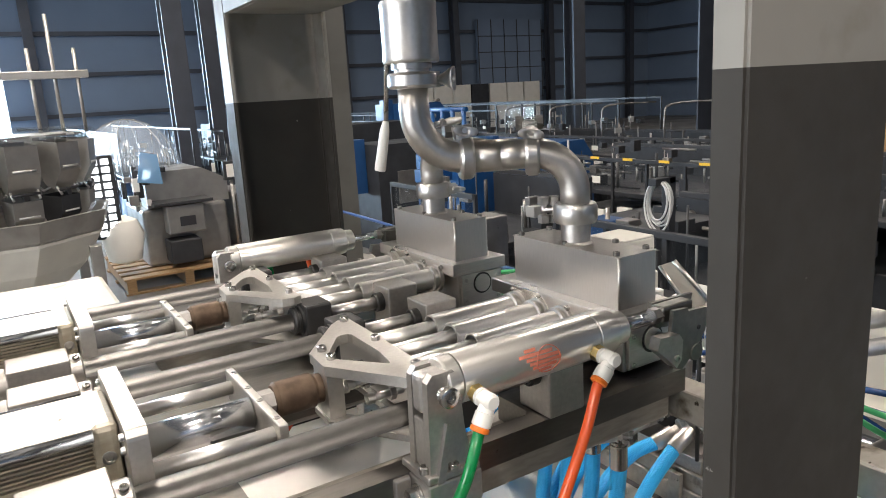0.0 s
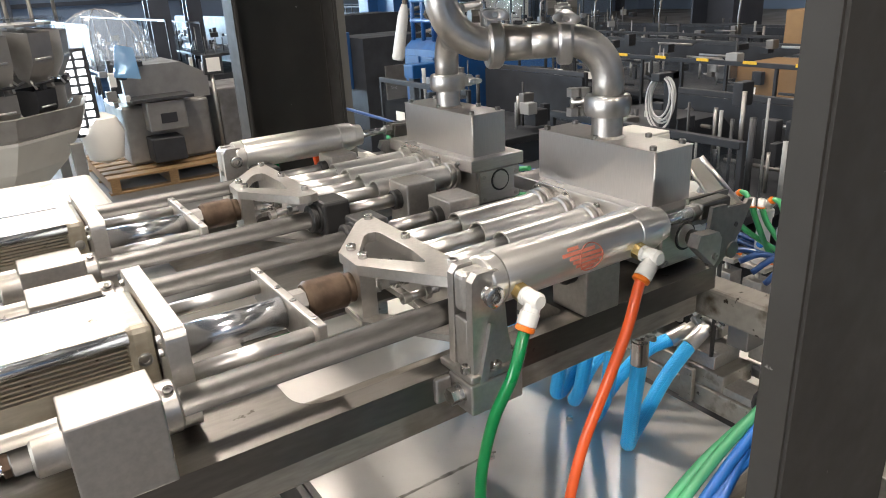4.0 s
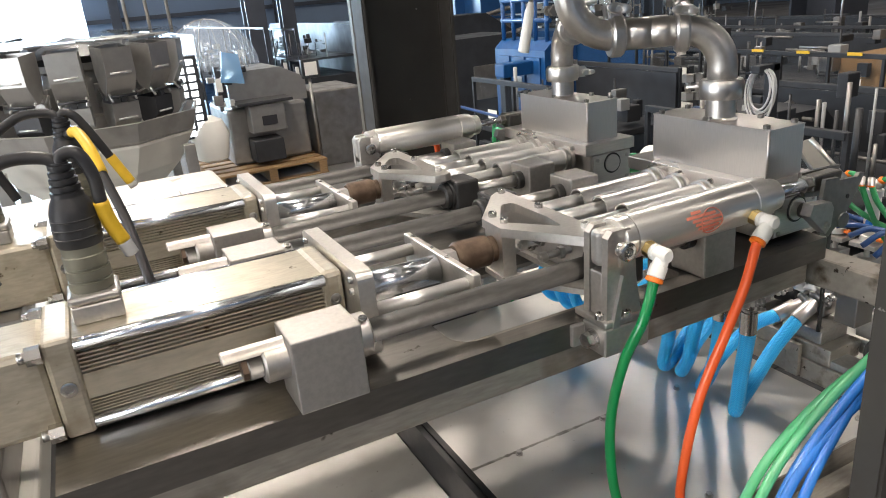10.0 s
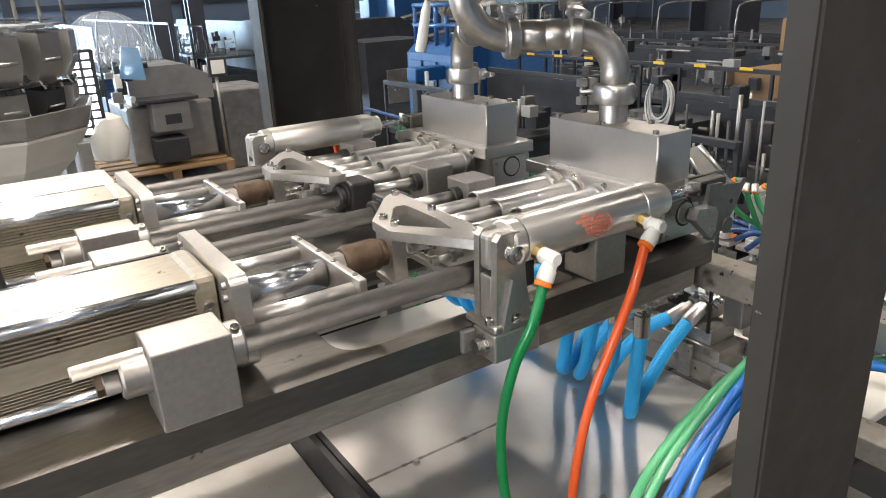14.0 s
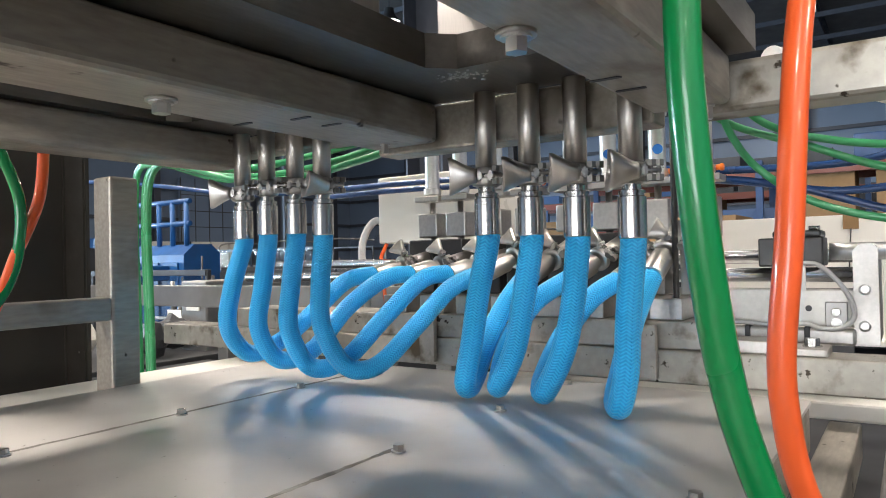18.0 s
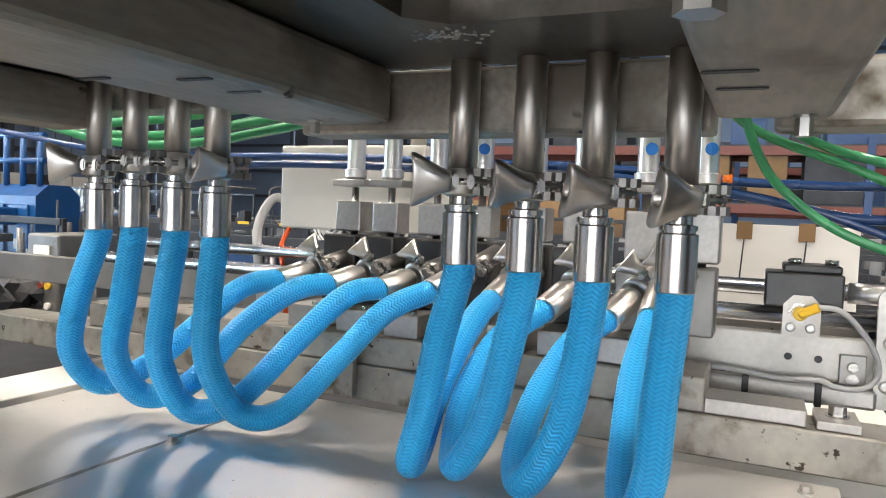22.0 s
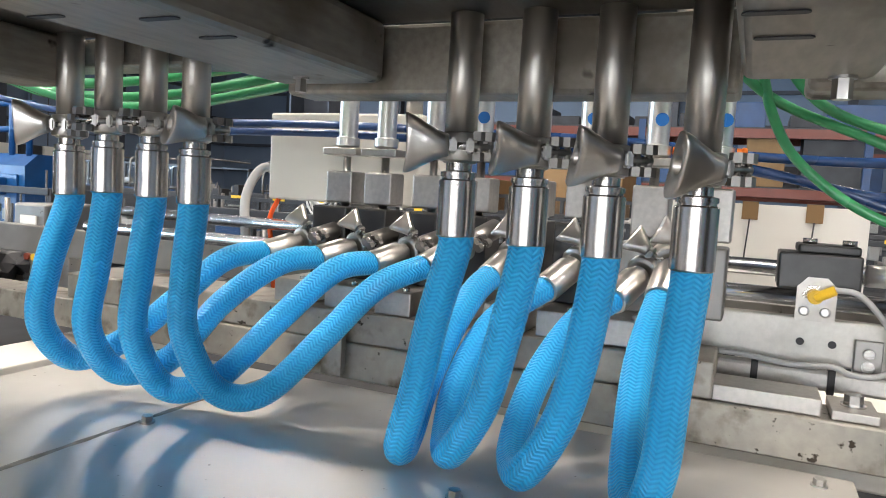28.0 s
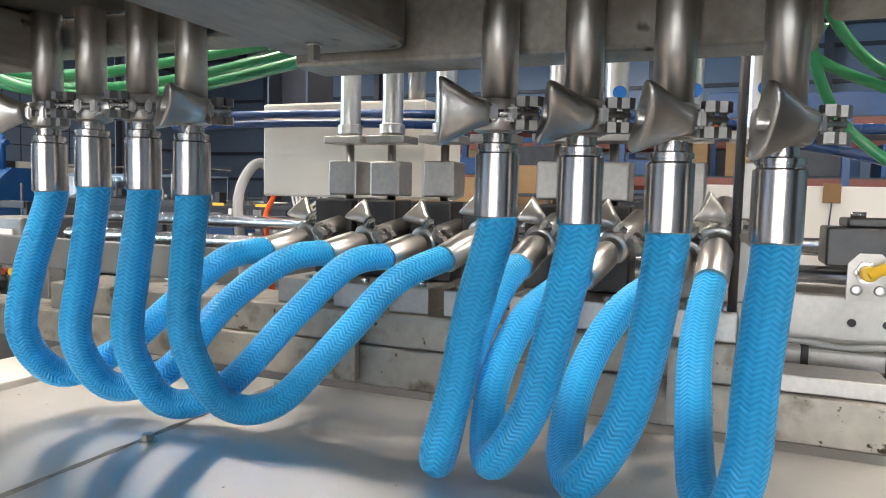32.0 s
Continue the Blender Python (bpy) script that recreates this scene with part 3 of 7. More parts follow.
part("cross_beam", box(B(), 0.708, 0.750, -0.35, 0.600, 1.208, 1.250, 0.004), DIRTY, fr, "stained steel box beam")
for x in (-0.16, 0.10):
    part("stretcher", box(B(), x - 0.02, x + 0.02, 0.633, 0.858, 1.212, 1.25, 0.003), BEAM, fr)
    part("stretcher", box(B(), x - 0.02, x + 0.02, 0.947, 1.163, 1.212, 1.25, 0.003), BEAM, fr)
for x, y in ((-0.15, 0.60), (-0.15, 1.19)):
    part("leg", box(B(), x - 0.025, x + 0.025, y - 0.025, y + 0.025, 0.0, 1.212, 0.003), BEAM, fr)
for x, y in ((0.425, 0.622), (0.40, 0.90), (0.05, 0.90)):
    wsh = part("washer", cyl(B(), (x, y, 1.212), (x, y, 1.2095), 0.0115, 22), BOLT, fr)
    hexbolt(wsh, (x, y, 1.2095), (0, 0, -1), 0.0066, 0.009, CAST)
hexbolt(fr, (0.690, 0.585, 1.212), (0, 0, -1), 0.005, 0.012)
hexbolt(fr, (0.668, 0.905, 1.212), (0, 0, -1), 0.004, 0.010)
for x, y in ((0.553, 0.620), (0.594, 0.616), (0.515, 0.874), (0.553, 0.874), (0.501, 0.930)):
    part("slot", slab(B(), rounded(x - 0.0026, x + 0.0026, y - 0.0115, y + 0.0115, 0.0025, 3), 1.2112, 1.2118), INK, fr, "short dark slot")

rv = random.Random(31)
bm = B()
for k in range(60):
    x, y, s = 0.622 + rv.gauss(0, 0.008), 0.778 + rv.gauss(0, 0.013), 0.0005 + rv.random() * 0.0011
    if 0.602 < x < 0.70 and 0.64 < y < 0.855:
        bmesh.ops.create_icosphere(bm, subdivisions=1, radius=1, matrix=Matrix.LocRotScale((x, y, 1.2538), Matrix.Rotation(rv.random() * 3, 3, "Z"), (s * (1 + rv.random() * 1.5), s, s * 0.7)))
part("weld_splatter", bm, ALU, fr, "rough pale weld splatter")
# ---- drip tray ----
ZT = 0.94
tr = thing("drip_tray", (0.5, 0.9, ZT), "flat brushed steel tray under the hoses with small hex bolts", "tray")
part("sheet", slab(B(), [(0.275, 0.535), (0.875, 0.535), (0.875, 1.064), (0.275, 1.064)], ZT - 0.004, ZT), SHEET, tr, "brushed steel sheet")
part("sheet", slab(B(), [(0.275, 1.066), (0.875, 1.066), (0.875, 1.272), (0.275, 1.272)], ZT - 0.004, ZT - 0.0005), SHEET, tr, "brushed steel sheet")
part("sheet", slab(B(), [(-0.30, 0.30), (0.250, 0.30), (0.250, 1.272), (-0.30, 1.272)], ZT - 0.064, ZT - 0.060), WORN, tr, "worn grey steel sheet")
part("channel", box(box(B(), 0.252, 0.262, 0.30, 1.272, ZT - 0.07, ZT + 0.006), 0.265, 0.2745, 0.30, 1.272, ZT - 0.07, ZT + 0.006), DARKST, tr, "dark steel edge channel")
part("channel_base", box(B(), 0.262, 0.265, 0.30, 1.272, ZT - 0.03, ZT - 0.01), DARKST, tr)
rv = random.Random(44)
for y, xe in ((1.065, 0.874), (0.793, 0.54)):
    bm, row = B(), []
    for k in range(41):
        x, w = 0.277 + (xe - 0.277) * k / 40, 0.0018 + rv.random() * 0.0022
        row.append([bm.verts.new((x, y - w, ZT + 0.0003)), bm.verts.new((x, y, ZT + 0.0008 + rv.random() * 0.0006)), bm.verts.new((x, y + w, ZT + 0.0003))])
    for a, b in zip(row, row[1:]):
        for q in (0, 1):
            bm.faces.new((a[q], b[q], b[q + 1], a[q + 1]))
    part("seam", bm, SEAM, tr, "dull stained weld seam")
for x in (0.36, 0.526, 0.690, 0.85):
    for y in (1.058, 0.786, 0.560):
        hexbolt(tr, (x, y, ZT), (0, 0, 1), 0.0045, 0.006)
for x0, x1, y0, y1 in ((0.277, 0.875, 1.250, 1.272), (0.277, 0.875, 0.537, 0.559)):
    part("rim", box(B(), x0, x1, y0, y1, ZT - 0.05, ZT - 0.006), BEAM, tr)
part("edge_rail", box(B(), 0.277, 1.02, 0.42, 0.470, ZT - 0.045, ZT - 0.018, 0.002), MSTEEL, tr, "grey steel rail beside the tray")
part("edge_rail", box(B(), 0.277, 0.93, 0.495, 0.525, ZT - 0.066, ZT - 0.030, 0.002), BEAM, tr, "stained steel rail beside the tray")
part("end_rail", box(B(), 0.80, 0.86, 0.30, 0.418, ZT - 0.06, ZT - 0.03, 0.002), MSTEEL, tr)
part("near_rail", box(B(), 0.277, 1.02, 0.30, 0.345, ZT - 0.074, ZT - 0.045, 0.002), BEAM, tr)
for x in (0.36, 0.52, 0.70, 0.93):
    hexbolt(tr, (x, 0.445, ZT - 0.018), (0, 0, 1), 0.006, 0.008)
for x, y in ((-0.27, 0.33), (-0.27, 1.24), (0.83, 0.322), (0.83, 1.24)):
    part("leg", box(B(), x - 0.02, x + 0.02, y - 0.02, y + 0.02, 0, ZT - (0.066 if x < 0 else 0.074), 0.003), BEAM, tr)

# ---- two dosing units ----
UD = 0.362          # from the near unit to the far one
ZR = 1.332          # height of the rods


def servo_actuator(y0, far):
    """The servo cylinder with its tie rods, flange, plunger and cables; y0 is its axis."""
    g = thing("servo_actuator", (-0.06, y0, ZD), "long servo cylinder with a stained cream finned housing and tie rods", "actuator", "servo actuators")
    zc, h = 1.332, 0.044
    # finned body
    ol = []
    for s in (1, -1):
        side = [(y0 + s * h, zc - h)]
        for z0, z1 in ((zc - 0.034, zc - 0.016), (zc + 0.008, zc + 0.032)):
            n = 6
            for k in range(n):
                a = z0 + (z1 - z0) * k / n
                b = z0 + (z1 - z0) * (k + 0.55) / n
                side += [(y0 + s * h, a), (y0 + s * (h - 0.004), a + 0.0004), (y0 + s * (h - 0.004), b), (y0 + s * h, b + 0.0004)]
        side += [(y0 + s * h, zc + h)]
        ol += side[::s]
    part("housing", slab(B(), ol, -0.175, 0.058, axis="x"), CREAM, g, "cream finned housing")
    part("rear_cap", box(B(), -0.200, -0.175, y0 - 0.050, y0 + 0.050, zc - 0.048, zc + 0.048, 0.004), CREAM, g)
    part("front_cap", box(B(), 0.050, 0.072, y0 - 0.048, y0 + 0.048, zc - 0.046, zc + 0.046, 0.006), CREAM, g, "stained front cap")
    part("motor", box(B(), -0.40, -0.200, y0 - 0.043, y0 + 0.043, zc - 0.042, zc + 0.040, 0.006), CREAM, g)
    for sy in (-1, 1):
        for sz in (-1, 1):
            y, z = y0 + sy * 0.0475, zc + sz * 0.0385
            rod = part("tie_rod", cyl(B(), (-0.175, y, z), (0.052, y, z), 0.0060, 12), CHROME, g)
            part("nut", hexa(B(), (-0.212, y, z), (-0.200, y, z), 0.0085), BOLT, rod)
            part("stud_end", cyl(B(), (-0.218, y, z), (-0.212, y, z), 0.005, 10), BOLT, rod)
            capscrew(g, (0.0615, y0 + sy * 0.048, zc + sz * 0.016), (0, sy, 0), 0.006, 0.002)
            capscrew(g, (-0.1875, y0 + sy * 0.050, zc + sz * 0.0006), (0, sy, 0), 0.007, 0.002 + 0.0006 * sz)
    fl = part("flange_plate", slab(B(), rounded(y0 - 0.088, y0 + 0.092, 1.292, 1.384, 0.010), 0.073, 0.090, axis="x"), PLATE, g, "machined flange plate")
    for sy in (-1, 1):
        for z in (1.305, 1.318, 1.362, 1.374):
            capscrew(fl, (0.0725, y0 + sy * 0.074, z), (-1, 0, 0), 0.0035, 0.004)
    part("plunger", cyl(B(), (0.090, y0, 1.330), (0.198, y0, 1.330), 0.0165, 28), CHROME, g, "bright chrome plunger")
    for sy in (-1, 1):
        part("guide_pin", cyl(B(), (0.090, y0 + sy * 0.070, 1.334), (0.200, y0 + sy * 0.070, 1.334), 0.0075, 16), POLISH, g)
    yk = part("yoke_plate", box(B(), 0.199, 0.208, y0 - 0.088, y0 + 0.090, 1.312, 1.349, 0.0015), PLATE, g)
    for dy in (-0.070, -0.02, 0.02, 0.070):
        capscrew(yk, (0.2035, y0 + dy, 1.349), (0, 0, 1), 0.0035, 0.0012)
    # coupling
    cp = part("coupling", lathe(B(), (0.222, y0, 1.336), (0.28, y0, 1.336), [(0, 0.016), (0.004, 0.019), (0.042, 0.019), (0.046, 0.016), (0.062, 0.016)], 24), RUST, g, "rusted round coupling")
    part("nut", hexa(B(), (0.208, y0, 1.336), (0.222, y0, 1.336), 0.0135), ALU, cp, "grey steel hex nut")
    part("jam_nut", hexa(B(), (0.268, y0, 1.336), (0.284, y0, 1.336), 0.0150), RUST, cp)
    # plugs and cables
    for k, x in enumerate((-0.150, -0.262)):
        zt = zc + 0.044 if k == 0 else zc + 0.040
        sk = part("socket", box(B(), x - 0.0215, x + 0.0215, y0 - 0.0215, y0 + 0.0215, zt, zt + 0.018, 0.002), ALU, g, "stained square socket")
        part("socket_lid", box(B(), x - 0.0225, x + 0.0225, y0 - 0.0225, y0 + 0.0225, zt + 0.0183, zt + 0.027, 0.003), ALU, sk)
        pl = part("plug", lathe(B(), (x, y0, zt + 0.027), (x, y0, zt + 1), [(0, 0.0185), (0.003, 0.0192), (0.009, 0.0192), (0.0095, 0.0180), (0.0115, 0.0180), (0.012, 0.0190), (0.020, 0.0190), (0.0205, 0.0176), (0.0225, 0.0176), (0.023, 0.0186), (0.033, 0.0186), (0.034, 0.0178), (0.042, 0.0178)], 26), OLIVE, g, "grey-green round plug")
        prof = [(0.042, 0.0184), (0.044, 0.0196)]
        for w0, r in ((0.050, 0.0199), (0.058, 0.0199), (0.066, 0.0196)):
            prof += [(w0, r), (w0 + 0.0005, r + 0.0006), (w0 + 0.0013, r + 0.0006), (w0 + 0.0018, r)]
        prof += [(0.074, 0.0188), (0.081, 0.0166), (0.086, 0.0138)]
        for j in range(5):
            w0, r = 0.087 + j * 0.0060, 0.0136 - 0.0009 * j
            prof += [(w0, r), (w0 + 0.0038, r), (w0 + 0.0043, r - 0.0024), (w0 + 0.0058, r - 0.0024)]
        part("boot", lathe(B(), (x, y0, zt + 0.027), (x, y0, zt + 1), prof, 26), RUBBER, pl, "ribbed black rubber boot")
        zz = zt + 0.027 + 0.114
        path = smooth_pts([(x, y0, zz - 0.006), (x + 0.003, y0 - 0.001, zz + 0.008), (x + 0.016, y0 - 0.004, zz + 0.008), (x + 0.0235, y0 - 0.006, zz - 0.012), (x + 0.0245, y0 - 0.007, zz - 0.036), (x + 0.0275, y0 - 0.006, zz - 0.056), (x + 0.0345, y0 - 0.004, zz - 0.076), (x + 0.039, y0 - 0.003, zz - 0.090)], 6)
        if far and k == 0:
            path = smooth_pts([(x, y0, zz - 0.006), (x + 0.004, y0 - 0.001, zz + 0.006), (x + 0.018, y0 - 0.003, zz), (x + 0.034, y0 - 0.004, zz - 0.030), (x + 0.047, y0 - 0.004, zz - 0.058), (x + 0.058, y0 - 0.003, zz - 0.082), (x + 0.068, y0 - 0.001, zz - 0.104)], 6)
        cb = part("cable", sweep(B(), path, 0.0058, 12), RUBBER, g, "thick black cable")
        if k == 0:
            a, b = (24, 35) if far else (24, 37)
            part("sleeve", sweep(B(), path[a:b], 0.0068, 14), YELLOW, cb, "worn yellow cable sleeve")
            part("clear_wrap", sweep(B(), path[b - 1:], 0.0066, 10), FILM, cb, "clear plastic wrap on the cable end")
        if far and k == 0:
            path = smooth_pts([(x + 0.004, y0 - 0.012, zz - 0.020), (x + 0.016, y0 - 0.040, zz - 0.016), (x + 0.026, y0 - 0.080, zz - 0.034), (x + 0.032, y0 - 0.110, zz - 0.060), (x + 0.044, y0 - 0.162, zz - 0.106), (x + 0.050, y0 - 0.225, zz - 0.148), (x + 0.053, y0 - 0.240, zz - 0.190), (x + 0.053, y0 - 0.242, ZD - 0.02)], 6)
            cb = part("cable", sweep(B(), path, 0.0058, 12), RUBBER, g, "thick black cable")
            part("sleeve", sweep(B(), path[3:19], 0.0068, 14), YELLOW, cb, "worn yellow cable sleeve")
        path = smooth_pts([(x, y0, zz - 0.004), (x - 0.012, y0 + 0.003, zz + 0.008), (x - 0.05, y0 + 0.01, zz + 0.006), (x - 0.10, y0 + 0.012, zz - 0.03), (x - 0.16, y0 + 0.012, zz - 0.10), (x - 0.19, y0 + 0.012, ZD - 0.03)], 6)
        part("cable", sweep(B(), path, 0.0058, 12), RUBBER, g, "thick black cable")
    return g


def guide(y, x_right):
    """A guide rod in its two bearing blocks."""
    g = thing("guide_rod", (0.25, y, ZD), "dark round guide rod held between two machined bearing blocks", "guide rod", "guide rods")
    part("rod", cyl(B(), (-0.045, y, ZR), (x_right - 0.09, y, ZR), 0.0118, 24, 0.001), ROD, g, "dark ground rod")
    part("rod_end", cyl(B(), (x_right - 0.09, y, ZR), (x_right + 0.01, y, ZR), 0.0098, 20), STEEL, g)
    bl = part("bearing_block", box(B(), -0.010, 0.056, y - 0.028, y + 0.028, ZD, 1.356, 0.0015), ALU, g)
    part("collar", lathe(B(), (0.056, y, ZR), (0.07, y, ZR), [(0, 0.021), (0.012, 0.021), (0.014, 0.019)], 24), ALU, bl)
    part("rear_collar", lathe(B(), (-0.032, y, ZR), (-0.01, y, ZR), [(0, 0.017), (0.002, 0.019), (0.022, 0.019)], 24), ALU, bl)
    part("stop_pin", cyl(B(), (-0.066, y - 0.004, ZR + 0.017), (-0.010, y - 0.004, ZR + 0.017), 0.0062, 14, 0.001), ALU, bl)
    part("end_nut", hexa(B(), (-0.050, y, ZR), (-0.032, y, ZR), 0.011), RUST, bl, "rusty end nut")
    capscrew(bl, (0.063, y - 0.012, ZR + 0.020), (0, -0.4, 1), 0.004, 0.003)
    b2 = part("support_block", box(B(), x_right, x_right + 0.050, y - 0.027, y + 0.027, ZD, 1.357, 0.0025), ALU, g)
    part("sleeve", lathe(B(), (x_right - 0.012, y, ZR), (x_right, y, ZR), [(0, 0.0125), (0.002, 0.0145), (0.012, 0.0145)], 20), DARKST, b2)
    return g


def carriage(y0, yn, yf):
    """The triangular carriage that pushes the four pistons; y0 its nose, yn and yf its rods."""
    g = thing("piston_carriage", (0.33, y0, ZD), "machined steel triangular carriage plate that pushes the pistons", "carriage", "piston carriages")
    ol = [(0.271, y0 - 0.030), (0.274, y0 + 0.016), (0.333, y0 + 0.092), (0.346, y0 + 0.102), (0.360, y0 + 0.102), (0.358, y0 + 0.016), (0.354, y0 - 0.116), (0.342, y0 - 0.121), (0.326, y0 - 0.118)]
    hole = [(0.287, y0 - 0.016), (0.289, y0 - 0.002), (0.296, y0 + 0.010), (0.318, y0 + 0.043), (0.325, y0 + 0.048), (0.334, y0 + 0.047), (0.337, y0 + 0.041), (0.336, y0 - 0.030), (0.330, y0 - 0.066), (0.327, y0 - 0.068)]
    bm = slab(B(), ol, 1.358, 1.369, [hole])
    tp = part("top_plate", bm, PLATE, g, "machined triangular plate")
    part("bottom_plate", slab(B(), ol, 1.300, 1.307, [hole]), ALU, g)
    part("nose", slab(B(), [(0.274, y0 - 0.028), (0.276, y0 + 0.013), (0.294, y0 + 0.013), (0.292, y0 - 0.028)], 1.307, 1.358), PLATE, g)
    for x, y in ((0.288, y0 + 0.014), (0.286, y0 - 0.016), (0.351, y0 + 0.094), (0.350, y0 + 0.006), (0.346, y0 - 0.091)):
        capscrew(tp, (x, y, 1.369), (0, 0, 1), 0.0052, 0.006)
    for x, dy, dz in ((0.312, -0.040, 1.346), (0.322, -0.066, 1.336), (0.318, 0.020, 1.340), (0.318, -0.010, 1.330)):
        st = part("clamp_screw", cyl(B(), (x - 0.016, y0 + dy, dz), (x + 0.020, y0 + dy, dz), 0.0042, 14), BOLT, g)
        part("screw_head", lathe(B(), (x - 0.022, y0 + dy, dz), (x, y0 + dy, dz), [(0.004, 0.0025), (0.0, 0.003), (0.0, 0.0058), (0.008, 0.0062)], 14), CAST, st)
        part("nut", hexa(B(), (x + 0.004, y0 + dy, dz), (x + 0.010, y0 + dy, dz), 0.0075), BOLT, st)
    for y in (yn, yf):
        bb = part("bearing", box(B(), 0.352, 0.392, y - 0.024, y + 0.024, 1.306, 1.3565, 0.004), DARKST, g, "black bearing block")
        part("seal_ring", lathe(B(), (0.338, y, ZR), (0.352, y, ZR), [(0, 0.0165), (0.002, 0.0195), (0.006, 0.0195), (0.007, 0.0175), (0.010, 0.0175), (0.011, 0.0205), (0.014, 0.0205)], 24), DARKST, bb)
    part("push_bar", box(B(), 0.344, 0.358, y0 - 0.100, y0 + 0.100, 1.308, 1.357, 0.002), STEEL, g)
    part("link_bar", box(B(), 0.361, 0.378, yn + 0.026, yf - 0.026, 1.312, 1.322, 0.002), DARKST, g)
    return g


def wing_mesh(base, side, axis, face, r):
    """A cast wing nut: a round hub along side that spreads into two lobes along axis, with a flat oval end and a bolt hole in it."""
    side, axis, face = Vector(side).normalized(), Vector(axis).normalized(), Vector(face).normalized()
    n = 32
    bm = B()
    rings = []
    for way, a, b, fork in ((0.0, 0.58, 0.58, 0), (0.25, 0.66, 0.64, 0), (0.60, 0.78, 0.68, 0), (0.95, 0.96, 0.70, 0), (1.30, 1.17, 0.66, 0.04), (1.62, 1.38, 0.62, 0.08), (1.92, 1.55, 0.62, 0.12), (2.12, 1.61, 0.62, 0.14), (2.20, 1.59, 0.59, 0.15), (2.24, 1.52, 0.53, 0.15)):
        row = []
        for k in range(n):
            q = 2 * math.pi * k / n
            u, v = math.cos(q), math.sin(q)
            row.append(bm.verts.new(base + side * r * (way + fork * u * u) + axis * r * a * math.copysign(abs(u) ** 0.75, u) + face * r * b * math.copysign(abs(v) ** 0.8, v)))
        rings.append(row)
    for way, ra, rb in ((2.24, 0.52, 0.40), (2.18, 0.42, 0.34), (1.6, 0.39, 0.31)):
        rings.append([bm.verts.new(base + side * r * way + axis * r * ra * math.cos(2 * math.pi * k / n) + face * r * rb * math.sin(2 * math.pi * k / n)) for k in range(n)])
    for a, b in zip(rings, rings[1:]):
        for k in range(n):
            fc = bm.faces.new((a[k], a[(k + 1) % n], b[(k + 1) % n], b[k]))
            fc.smooth = True
    bm.faces.new(rings[0][::-1])
    bm.faces.new(rings[-1])
    bmesh.ops.recalc_face_normals(bm, faces=bm.faces)
    return bm


def quick_clamp(parent, c, axis, r, wing, twist=0.0, name="clamp", ws=1.0, wide=0.42, slip=0.0, flip=False):
    """A two-piece pipe clamp round c; its swing bolt lies across the way named by wing, with a wing nut at one end."""
    c, axis, wing = Vector(c), Vector(axis).normalized(), Vector(wing).normalized()
    w = r * wide
    cl = part(name, lathe(B(), c - axis * w, c + axis * w, [(0, r * 1.02), (0.0006, r * 1.20), (w * 0.4, r * 1.30), (w * 1.6, r * 1.30), (w * 2 - 0.0006, r * 1.20), (w * 2, r * 1.02)], 32), CAST, parent)
    side = axis.cross(wing).normalized() * (-1 if flip else 1)
    m = Matrix((side, axis, wing)).transposed().to_4x4()
    p = c + wing * r * 1.55
    for sgn in ((1,) if slip > 0.3 else (-1, 1)):
        q = c + wing * r * 1.40 + side * sgn * r * 0.46
        bm = B()
        bmesh.ops.create_cube(bm, size=1, matrix=Matrix.Translation(q) @ m @ Matrix.Diagonal((r * 0.42, r * 0.84, r * 1.0, 1)))
        bmesh.ops.bevel(bm, geom=list(bm.edges), offset=r * 0.12, segments=2, affect="EDGES")
        part("ear", bm, CAST, cl)
    part("swing_bolt", cyl(B(), p - side * r * 0.9, p + side * r * 1.75, r * 0.20, 14), BOLT, cl)
    for a in (0.98, 1.58):
        pin = p + side * r * a
        part("hinge_pin", cyl(B(), pin - axis * r * 0.62, pin + axis * r * 0.62, r * 0.17, 10), BOLT, cl)
        for s0 in (-0.80, 0.32):
            part("nut", hexa(B(), pin + axis * r * s0, pin + axis * r * (s0 + 0.48), r * 0.40), MSTEEL, cl)
    base = p - side * r * (0.70 - slip)
    ax2 = (Matrix.Rotation(radians(twist), 3, side) @ axis)
    part("wing_nut", wing_mesh(base, -side, ax2, ax2.cross(side), r * 1.02 * ws), CAST, cl, "cast steel wing nut")
    return cl


def piston_set(ys):
    out = []
    for y in ys:
        g = thing("piston_cylinder", (0.54, y, ZD), "polished steel piston tube with a thin rod, clamped to the manifold", "piston tube", "piston tubes")
        part("rod", cyl(B(), (0.359, y, 1.334), (0.500, y, 1.334), 0.0105, 20), POLISH, g)
        part("tube", lathe(B(), (0.470, y, 1.334), (0.63, y, 1.334), [(0.012, 0.0150), (0.0, 0.0155), (0.0, 0.0178), (0.150, 0.0178)], 28, cap=False), POLISH, g, "polished tube")
        part("bore", lathe(B(), (0.482, y, 1.334), (0.49, y, 1.334), [(0, 0.0152), (0.004, 0.0152)], 24), STEEL, g)
        part("ring", lathe(B(), (0.600, y, 1.334), (0.63, y, 1.334), [(0, 0.0185), (0.001, 0.0215), (0.006, 0.0215), (0.007, 0.0195), (0.010, 0.0195), (0.011, 0.0225), (0.017, 0.0225), (0.018, 0.020)], 28), PIPE, g, "bright clamp ring")
        out.append(g)
    return out


